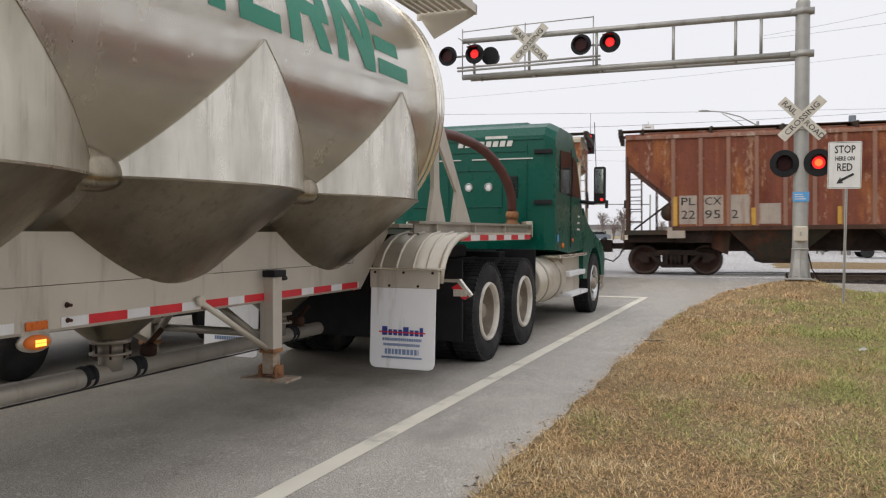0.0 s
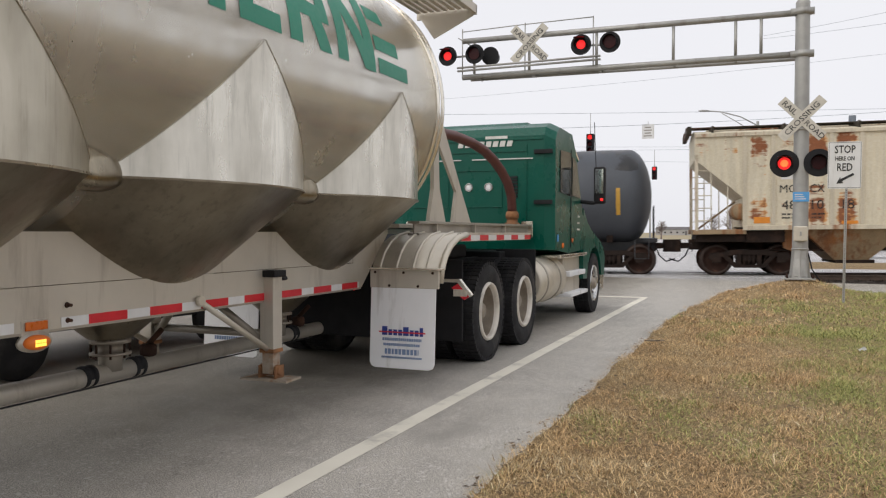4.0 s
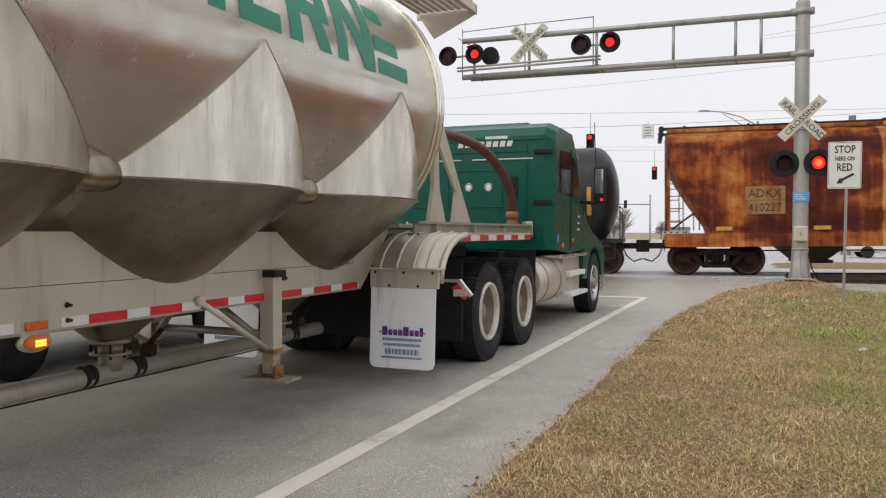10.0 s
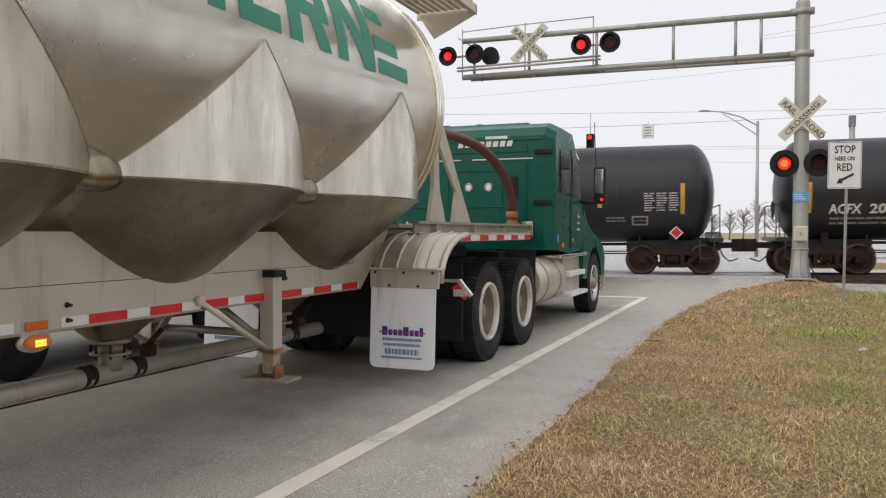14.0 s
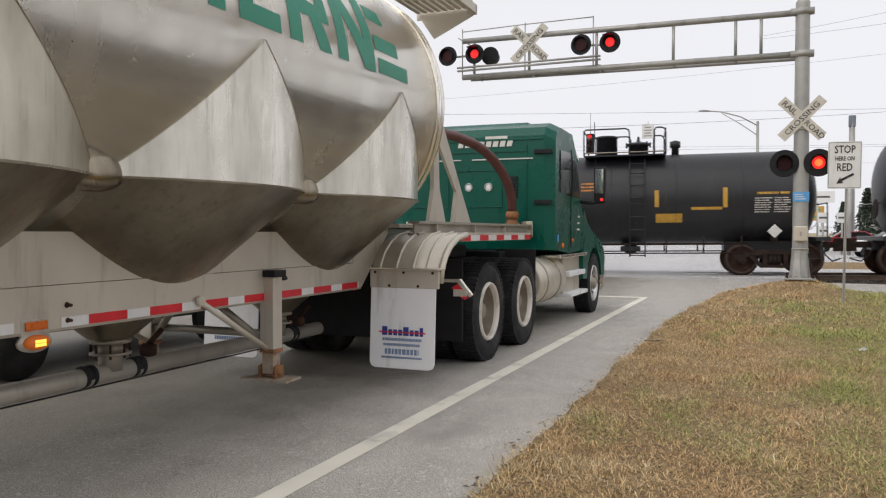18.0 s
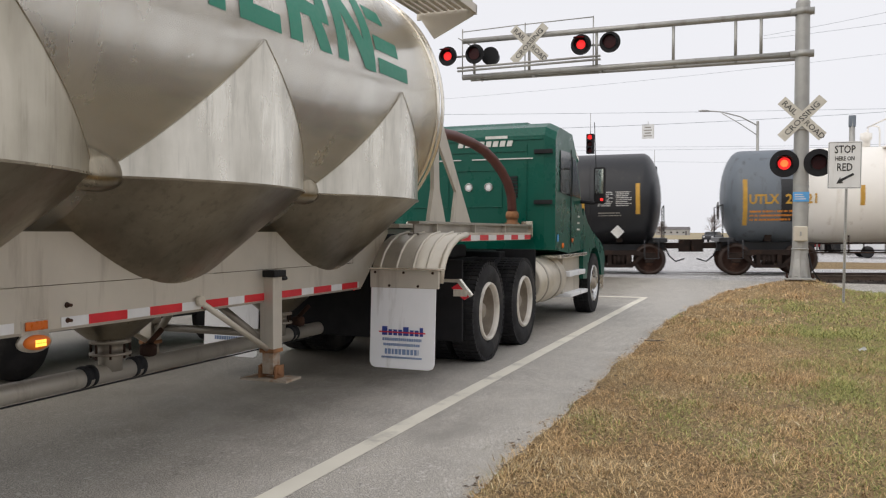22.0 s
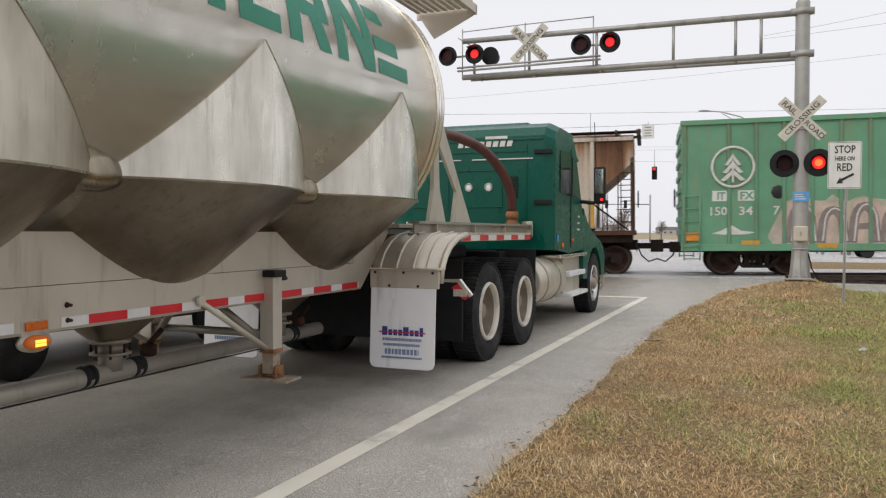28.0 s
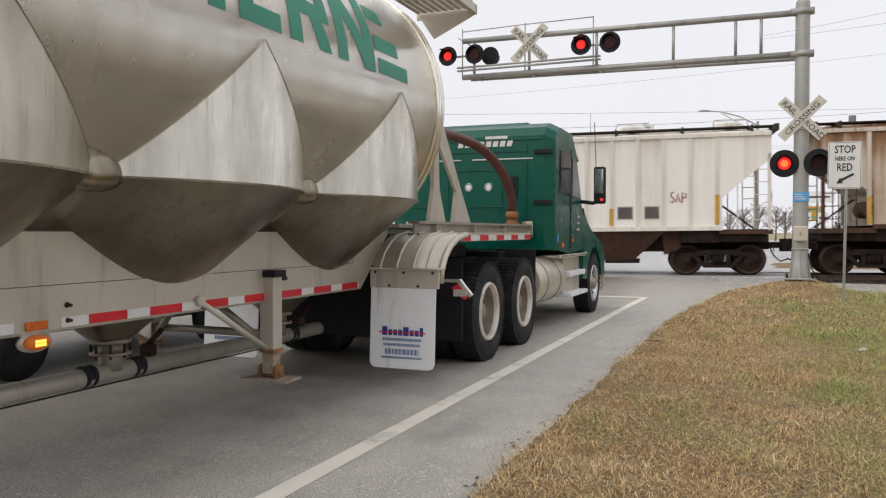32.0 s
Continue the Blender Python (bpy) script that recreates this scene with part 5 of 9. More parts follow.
for s in (1, -1):
    xo = s * 1.232
    def side_plate(name, poly, mat, lift, label=""):
        return part(name, prism(B(), poly, *sorted((xo + s * lift, xo + s * (lift + 0.008))), "x"), M[mat], cab, label)
    side_plate("sleeper_window", [(10.98, 1.94), (11.0, 2.53), (11.62, 2.55), (11.68, 1.90)], "glass", 0.002, "tinted side window")
    side_plate("door_window", [(11.72, 1.92), (11.74, 2.50), (11.98, 2.44), (12.30, 1.90)], "glass", 0.002, "tinted door window")
    side_plate("door_seam", [(11.66, 1.15), (11.66, 2.6), (11.68, 2.6), (11.68, 1.15)], "black", 0.0)
    bm = B()
    for i in range(3):
        box(bm, *sorted((xo + s * 0.002, xo + s * 0.006)), 12.08 + 0.03 * i, 12.26, 1.40 + i * 0.10, 1.43 + i * 0.10)
    part("door_bars", bm, M["white_ink"], cab, "small white bars of lettering")
    side_plate("blue_sticker", [(10.83, 1.24), (10.83, 1.34), (10.90, 1.34), (10.90, 1.24)], "blue_plate", 0.002)
    part("side_lamp", lathe(B(), [(0, 0.04), (0.02, 0.035), (0.025, 0)], (xo, 11.15, 1.18), (s, 0, 0), 16), M["amber"], cab, "small amber side lamp")
    part("side_lamp", lathe(B(), [(0, 0.035), (0.02, 0.03), (0.025, 0)], (xo, 11.75, 1.25), (s, 0, 0), 16), M["amber_dull"], cab, "small amber side lamp")
    # mirror on its arm
    part("mirror_arm", tube(B(), [(s * 1.18, 12.35, 1.86), (s * 1.42, 12.42, 1.83), (s * 1.50, 12.46, 1.88)], 0.03, 8), M["black"], cab)
    mir = part("mirror", box(B(), *sorted((s * 1.42, s * 1.60)), 12.40, 12.52, 1.82, 2.40, 0.03), M["black"], cab, "tall black door mirror")
    part("mirror_glass", box(B(), *sorted((s * 1.445, s * 1.575)), 12.392, 12.398, 1.98, 2.36), M["mirror"], mir, "mirror glass")
    part("mirror_lamp", box(B(), *sorted((s * 1.53, s * 1.575)), 12.385, 12.398, 1.865, 1.905), M["lens_lit"], mir, "small lit red lamp")
    # hood fender round the steering wheel
    bm = B()
    prof = [(12.72, 0.62)] + [(13.62 - 0.62 * math.cos(a), 0.50 + 0.62 * math.sin(a)) for a in [math.radians(10 + 16 * i) for i in range(11)]] + [(14.50, 0.60), (14.56, 0.92), (14.44, 1.08), (14.15, 1.21), (13.75, 1.31), (13.35, 1.41), (13.05, 1.53), (12.86, 1.66), (12.72, 1.76)]
    prism(bm, prof, *sorted((s * 0.72, s * 1.20)), "x")
    part("hood_fender", bm, M["cab_green"], tractor, "green hood fender over the front wheel")
    part("sun_visor", prism(B(), [(12.02, 2.62), (12.34, 2.48), (12.36, 2.52), (12.04, 2.67)], *sorted((s * 0.3, s * 1.2)), "x"), M["alu"], cab, "bright sun visor")
    part("antenna", tube(B(), [(s * 1.45, 12.45, 2.4), (s * 1.42, 12.45, 3.1)], 0.006, 6), M["black"], cab)
bm = B()
prism(bm, [(12.60, 0.7), (12.60, 1.70), (13.4, 1.62), (14.3, 1.46), (14.75, 1.25), (14.8, 0.5), (13, 0.5)], -0.78, 0.78, "x", 0.05)
part("hood", bm, M["cab_green"], tractor, "green hood")
part("bumper", box(B(), -1.15, 1.15, 14.62, 14.85, 0.30, 0.65, 0.05), M["chrome"], tractor)
# lamp bracket with red lamp and reflector beside the mudflap
lb = part("tail_bracket", prism(B(), [(1.16, 0.94), (1.34, 0.94), (1.46, 0.80), (1.44, 0.78), (1.32, 0.91), (1.16, 0.91)], 6.75, 6.80, "y"), M["alu"], tractor, "slanted alloy lamp bracket")
part("tail_lamp", prism(B(), [(1.26, 0.86), (1.32, 0.90), (1.43, 0.78), (1.38, 0.75)], 6.76, 6.80, "y"), M["red_tape"], lb, "red tail reflector")
# ------------------------------------------------------------------ crossing signal
MX, MY = 0.735, 19.90
signal = thing("crossing_signal", "galvanised railroad crossing mast with cantilever arm and flashing red lamps", "signal", pose(MX, MY, 0))
bm = B()
lathe(bm, [(0.36, 0.22), (0.42, 0.20), (0.75, 0.185), (0.78, 0.175), (1.0, 0.170), (6.58, 0.152), (6.62, 0.155), (6.70, 0.10), (6.72, 0.0)], (0, 0, 0), (0, 0, 1), 28)
part("mast", bm, M["galv"], signal, "grey galvanised mast")
bm = B()
prism(bm, [(-0.33, -0.28), (0.33, -0.28), (0.33, 0.28), (-0.33, 0.28)], 0.30, 0.34, "z", 0.006)
lathe(bm, [(0.34, 0.235), (0.36, 0.23), (0.62, 0.20), (1.0, 0.175)], (0, 0, 0), (0, 0, 1), 8, smooth=False)
part("mast_base", bm, M["galv"], signal, "flared cast base of the mast")
part("foundation", box(B(), -0.36, 0.36, -0.34, 0.40, -0.2, 0.24, 0.02), M["tie"], signal, "concrete footing")
for x in (-0.27, 0.27):
    for y in (-0.22, 0.22):
        part("anchor_bolt", lathe(B(), [(0.34, 0.03), (0.37, 0.03), (0.37, 0.018), (0.43, 0.018)], (x, y, 0), (0, 0, 1), 8), M["rust_iron"], signal)
for z in (6.41, 5.45):
    bm = B()
    lathe(bm, [(z - 0.07, 0.185), (z + 0.07, 0.185)], (0, 0, 0), (0, 0, 1), 24)
    tube(bm, [(-0.26, -0.03, z), (0.24, -0.03, z)], 0.085, 12)
    part("arm_clamp", bm, M["galv"], signal)
XL = -8.28
for y, zt in ((-0.03, 6.41), ):
    part("top_chord", tube(B(), [(0, y, zt - 0.02), (XL, y, zt + 0.045)], 0.072, 14), M["galv"], signal, "galvanised tube chord")
part("bottom_chord", tube(B(), [(0, -0.03, 5.45), (XL, -0.03, 5.495)], 0.072, 14), M["galv"], signal, "galvanised tube chord")
part("bottom_chord", tube(B(), [(0, 0.62, 5.47), (XL, 0.62, 5.55)], 0.045, 12), M["galv"], signal, "galvanised tube chord")
part("walk_grate", box(B(), XL, -4.6, 0.0, 0.58, 5.545, 5.575, 0.003), M["galv"], signal, "narrow service grating")
for x in (-2.845, -1.435, -0.88, -4.70, -6.44, -7.95, -0.12):
    part("vertical_strut", tube(B(), [(x, -0.03, 5.46), (x, -0.03, 6.42)], 0.036, 10), M["galv"], signal)
for x in (-6.44, -4.70, -2.845, -1.435, -7.95):
    part("cross_strut", tube(B(), [(x, -0.03, 5.47), (x, 0.62, 5.51)], 0.03, 8), M["galv"], signal)
for z, y in ((5.70, -0.30), (5.62, -0.28)):
    part("grate_edge", tube(B(), [(XL - 0.05, y, z), (-4.55, y, z + 0.02)], 0.028, 8), M["galv"], signal, "tube edge of the service grating")
bm = B()
tube(bm, [(XL, -0.05, 6.70), (XL + 1.6, -0.05, 6.74), (-4.78, -0.05, 6.76)], 0.014, 8)
for x in (XL, -6.55, -4.78):
    tube(bm, [(x, -0.05, 5.5), (x, -0.05, 6.78)], 0.016, 8)
tube(bm, [(XL - 0.12, -0.05, 6.55), (XL + 0.3, -0.05, 6.28)], 0.014, 8)
part("handrail", bm, M["galv"], signal, "thin handrail above the arm")


def crossbuck(parent, x, y, z):
    for a, txt in ((-45, None), (45, "CROSSING")):
        bm = B()
        box(bm, -0.61, 0.61, 0.004 if a < 0 else -0.004, 0.008 if a < 0 else 0.0, -0.115, 0.115)
        blade = part("crossbuck_blade", bm, M["blade_white"], parent, "weathered white crossbuck blade with black lettering", pose(x, y, z) @ Matrix.Rotation(radians(-a), 4, "Y"))
        if txt:
            lettering("letters", "CROSSING", 0.175, M["worn_ink"], blade, pose(0, -0.007, -0.06, 90, 0, 0), align="CENTER", bold=0.002, width=1.15)
        else:
            lettering("letters", "RAIL", 0.175, M["worn_ink"], blade, pose(-0.36, 0.001, -0.06, 90, 0, 0), align="CENTER", bold=0.002, width=1.1)
            lettering("letters", "ROAD", 0.175, M["worn_ink"], blade, pose(0.37, 0.001, -0.06, 90, 0, 0), align="CENTER", bold=0.002, width=1.1)
    part("crossbuck_clamp", box(B(), x - 0.05, x + 0.05, y + 0.01, y + 0.2, z - 0.05, z + 0.05), M["galv"], parent)


crossbuck(signal, 0.0, -0.21, 3.96)
crossbuck(signal, -6.42, -0.12, 6.22)
UNLIT_COVERS = {"left": [], "right": []}


def flasher(x, y, z, phase, r=0.31):
    """Lamp unit facing down the road: disc, housing, hood, lit lens, added dark cover that imitates it unlit."""
    bm = B()
    lathe(bm, [(0.0, r), (0.008, r + 0.004), (0.02, r), (0.025, 0.16)], (x, y, z), (0, 1, 0), 36)
    disc = part("background_disc", bm, M["signal_black"], signal, "round black lamp background")
    bm = B()
    lathe(bm, [(0.02, 0.165), (0.16, 0.16), (0.22, 0.10), (0.23, 0.0)], (x, y, z), (0, 1, 0), 28)
    part("housing", bm, M["signal_black"], disc)
    bm = B()
    n = 22
    ring = []
    for i in range(n + 1):
        a = radians(-35 + 250 * i / n)
        c_, s_ = math.cos(a), math.sin(a)
        ln = (0.26 if 0.1 < i / n < 0.9 else 0.15) if r > 0.3 else (0.14 if 0.1 < i / n < 0.9 else 0.08)
        ring.append([bm.verts.new((x + 0.172 * c_, y + q, z + 0.172 * s_)) for q in (0.0, -ln)])
    for a, b in zip(ring, ring[1:]):
        bm.faces.new((a[0], a[1], b[1], b[0])).smooth = True
    part("hood", bm, M["signal_black"], disc, "black sheet hood over the lens")
    bm = B()
    rl_ = 0.145 if r > 0.3 else 0.118
    lathe(bm, [(0.012, rl_), (-0.004, rl_ - 0.005), (-0.012, rl_ * 0.62), (-0.014, 0.0)], (x, y, z), (0, 1, 0), 28)
    lens = part("lens", bm, M["lens_lit"], disc, "red signal lens")
    if r > 0.3:
        bm = B()
        lathe(bm, [(-0.0155, 0.085), (-0.018, 0.05), (-0.019, 0.0)], (x, y, z), (0, 1, 0), 20)
        part("lamp_core", bm, M["lens_core"], lens, "bright bulb behind the lens")
    # added hinged cover: the lens always glows, this hides it while off
    bm = B()
    lathe(bm, [(-0.002, 0.155), (0.002, 0.155)], (0, 0, -0.157), (0, 1, 0), 28)
    sh = part("shutter", bm, M["lens_dark"], disc, "added dark red cover that makes the lit lens look unlit", pose(x, y - 0.026, z + 0.157))
    UNLIT_COVERS[phase].append((sh, (x, y - 0.026, z + 0.157)))


for x, ph in ((-0.355, "left"), (0.355, "right")):
    flasher(x, -0.16, 2.955, ph)
part("lamp_crossarm", tube(B(), [(-0.36, -0.02, 3.18), (0.36, -0.02, 3.18)], 0.03, 10), M["galv"], signal)
for x in (-0.34, 0.34):
    part("lamp_bracket", tube(B(), [(x, -0.02, 3.18), (x, -0.02, 2.98)], 0.025, 8), M["galv"], signal)
for x, ph in ((-8.64, "left"), (-7.88, "right"), (-5.055, "left"), (-4.335, "right")):
    flasher(x, -0.22, 6.055, ph, 0.255)
for x0, x1 in ((-8.64, -7.7), (-5.055, -4.335)):
    part("lamp_crossarm", tube(B(), [(x0, -0.02, 6.06), (x1, -0.02, 6.06)], 0.028, 10), M["galv"], signal)
# lamps that face the other way
for x in (-7.55,):
    bm = B()
    lathe(bm, [(-0.02, 0.24), (0.0, 0.24), (0.0, 0.17), (0.30, 0.17)], (x, 0.1, 6.04), (0, 1, 0), 24)
    part("rear_lamp", bm, M["signal_black"], signal, "black lamp facing the other way")
part("notice_plate", box(B(), -0.17, 0.17, -0.185, -0.178, 2.08, 2.30), M["blue_plate"], signal, "small blue notice plate")
bm = B()
for i in range(3):
    box(bm, -0.13, 0.10 - 0.03 * i, -0.189, -0.1855, 2.13 + 0.05 * i, 2.15 + 0.05 * i)
part("print_bar", bm, M["white_ink"], signal)
jb = part("junction_box", box(B(), -0.15, 0.15, -0.27, -0.14, 1.18, 1.52, 0.02), M["alu_fender"], signal, "pale grey junction box on the mast")
part("box_hinge", box(B(), -0.02, 0.02, -0.285, -0.27, 1.3, 1.40, 0.004), M["galv"], jb)
part("mast_band", lathe(B(), [(0.98, 0.185), (1.02, 0.185)], (0, 0, 0), (0, 0, 1), 24), M["galv"], signal)
part("mast_band", lathe(B(), [(3.70, 0.185), (3.76, 0.185)], (0, 0, 0), (0, 0, 1), 24), M["galv"], signal)
part("conduit", tube(B(), [(0.17, -0.05, 0.9), (0.25, -0.05, 0.55), (0.42, -0.1, 0.28)], 0.016, 6), M["black"], signal)

# stop sign on a perforated post
PX, PY = 1.375, 16.68
stop = thing("stop_here_sign", "white stop here on red sign on a thin perforated steel post", "sign", pose(PX, PY, 0) @ pose(0, 0, 0, 0, 0.6, 0))
bm = B()
box(bm, -0.023, 0.023, -0.012, 0.012, -0.1, 2.35)
post = part("post", bm, M["galv"], stop, "perforated steel post")
bm = B()
for i in range(70):
    lathe(bm, [(0, 0.007), (0.002, 0.007)], (0, -0.0125, 0.12 + 0.032 * i), (0, -1, 0), 6)
part("post_holes", bm, M["black"], post)
bm = B()
prism(bm, [(-0.30, 2.225), (-0.28, 2.205), (0.315, 2.205), (0.335, 2.225), (0.335, 3.07), (0.315, 3.09), (-0.28, 3.09), (-0.30, 3.07)], -0.022, -0.014, "y")
face = part("sign_face", bm, M["sign_white"], stop, "white sign face with black lettering")
bm = B()
for a in ((-0.285, 0.32, 2.22, 2.226), (-0.285, 0.32, 3.069, 3.075), (-0.285, -0.279, 2.22, 3.075), (0.314, 0.32, 2.22, 3.075)):
    box(bm, a[0], a[1], -0.0255, -0.023, a[2], a[3])
part("border", bm, M["ink_black"], face)
for txt, z, size in (("STOP", 2.875, 0.205), ("HERE ON", 2.735, 0.11), ("RED", 2.54, 0.205)):
    lettering("letters", txt, size, M["ink_black"], face, pose(0.018, -0.026, z, 90, 0, 0), align="CENTER", width=0.80, bold=0.002)
bm = B()
prism(bm, [(-0.13, 2.30), (0.0, 2.31), (-0.03, 2.345), (0.20, 2.46), (0.18, 2.50), (-0.055, 2.385), (-0.06, 2.43)], -0.0265, -0.024, "y")
part("arrow", bm, M["ink_black"], face, "black arrow")
face.matrix_basis = pose(-0.055, 0, 0) @ Matrix.Diagonal((0.9, 1, 1, 1))

# ------------------------------------------------------------------ train
WR = 0.457
V0, ACC = 4.89, 0.0115


def run(t):
    return V0 * t + 0.5 * ACC * t * t


CARS, AXLES = [], []


def wheelset_mesh():
    bm = B()
    for s in (-1, 1):
        prof = [(0.66, 0.10), (0.66, WR + 0.028), (0.69, WR + 0.028), (0.70, WR), (0.80, WR - 0.005), (0.80, 0.37), (0.765, 0.35), (0.745, 0.18), (0.80, 0.14), (0.80, 0.085), (0.98, 0.085), (0.98, 0.0)]
        lathe(bm, [(s * a, r) for a, r in prof], (0, 0, 0), (0, 1, 0), 32)
    for f in bm.faces:
        c_ = f.calc_center_median()
        if math.hypot(c_.x, c_.z) > 0.40 and abs(c_.y) > 0.69:
            f.material_index = 1
    tube(bm, [(0, -0.7, 0), (0, 0.7, 0)], 0.085, 12)
    for s in (-1, 1):
        for i in range(3):
            a = 2 * math.pi * i / 3
            lathe(bm, [(s * 0.98, 0.016), (s * 0.995, 0.016)], (0.05 * math.cos(a), 0, 0.05 * math.sin(a)), (0, 1, 0), 6)
    return bm


def side_frame_mesh():
    """One cast side frame with its springs, on the plane y = 0."""
    bm = B()
    y0, y1 = -0.08, 0.08
    top = [(-1.12, 0.50), (-1.05, 0.66), (-0.75, 0.66), (-0.5, 0.74), (0.5, 0.74), (0.75, 0.66), (1.05, 0.66), (1.12, 0.50), (0.98, 0.42), (0.72, 0.56), (0.30, 0.60), (-0.30, 0.60), (-0.72, 0.56), (-0.98, 0.42)]
    prism(bm, top, y0, y1, "y")
    prism(bm, [(-0.75, 0.58), (-0.40, 0.22), (0.40, 0.22), (0.75, 0.58), (0.62, 0.60), (0.34, 0.31), (-0.34, 0.31), (-0.62, 0.60)], y0, y1, "y")
    for x in (-0.28, 0.28):
        box(bm, x - 0.06, x + 0.06, y0, y1, 0.28, 0.62)
    for x in (-0.889, 0.889):
        box(bm, x - 0.13, x + 0.13, -0.06, 0.06, 0.36, 0.58, 0.02)
    for x in (-0.12, 0.0, 0.12):
        lathe(bm, [(0.31, 0.055), (0.6, 0.055)], (x, 0, 0), (0, 0, 1), 10)
    return bm


WHEELSET = SIDEFRAME = None


def bogie(car, x):
    """Two axles under a pair of cast side frames."""
    global WHEELSET, SIDEFRAME
    bg = part("bogie", box(B(), -0.2, 0.2, -1.0, 1.0, 0.42, 0.72, 0.03), M["bogie"], car, "cast iron freight bogie", pose(x, 0, 0))
    for s in (-1, 1):
        if SIDEFRAME is None:
            SIDEFRAME = part("side_frame", side_frame_mesh(), M["bogie"], bg, "", pose(0, s * 0.98, 0))
        else:
            twin("side_frame", SIDEFRAME, bg, pose(0, s * 0.98, 0))
    for a in (-0.889, 0.889):
        if WHEELSET is None:
            WHEELSET = part("wheelset", wheelset_mesh(), M["rust_iron"], bg, "rusty steel wheels on an axle", pose(a, 0, WR))
            WHEELSET.data.materials.append(M["wheel_iron"])
            ws = WHEELSET
        else:
            ws = twin("wheelset", WHEELSET, bg, pose(a, 0, WR), "rusty steel wheels on an axle")
        AXLES.append((ws, a))


def coupler(car, L, ends=(1, -1), z=0.86):
    for s in ends:
        bm = B()
        box(bm, *sorted((s * (L / 2 - 0.3), s * (L / 2 + 0.55))), -0.09, 0.09, z - 0.09, z + 0.09, 0.02)
        prism(bm, [(s * (L / 2 + 0.50), -0.14), (s * (L / 2 + 0.84), -0.17), (s * (L / 2 + 0.87), 0.02), (s * (L / 2 + 0.68), 0.05), (s * (L / 2 + 0.80), 0.15), (s * (L / 2 + 0.52), 0.17)], z - 0.19, z + 0.19, "z")
        part("coupler", bm, M["bogie"], car, "rusty knuckle coupler")
        bm = B()
        tube(bm, [(s * (L / 2 + 0.1), -0.32, z - 0.02), (s * (L / 2 + 0.22), -0.34, z - 0.3), (s * (L / 2 + 0.42), -0.25, z - 0.48), (s * (L / 2 + 0.68), -0.1, z - 0.40)], 0.022, 8)
        part("brake_hose", bm, M["black"], car, "black rubber brake hose")
        bm = B()
        tube(bm, [(s * (L / 2 + 0.05), -0.1, z + 0.05), (s * (L / 2 + 0.08), -1.2, z + 0.1), (s * (L / 2 + 0.08), -1.35, z - 0.15)], 0.015, 6)
        part("uncoupling_lever", bm, M["bogie"], car)


def car_thing(name, label, u_lead, u_trail, category):
    ob = thing(name, label, category, group="freight cars of the train")
    CARS.append((ob, (u_lead + u_trail) / 2))
    return ob, u_lead - u_trail


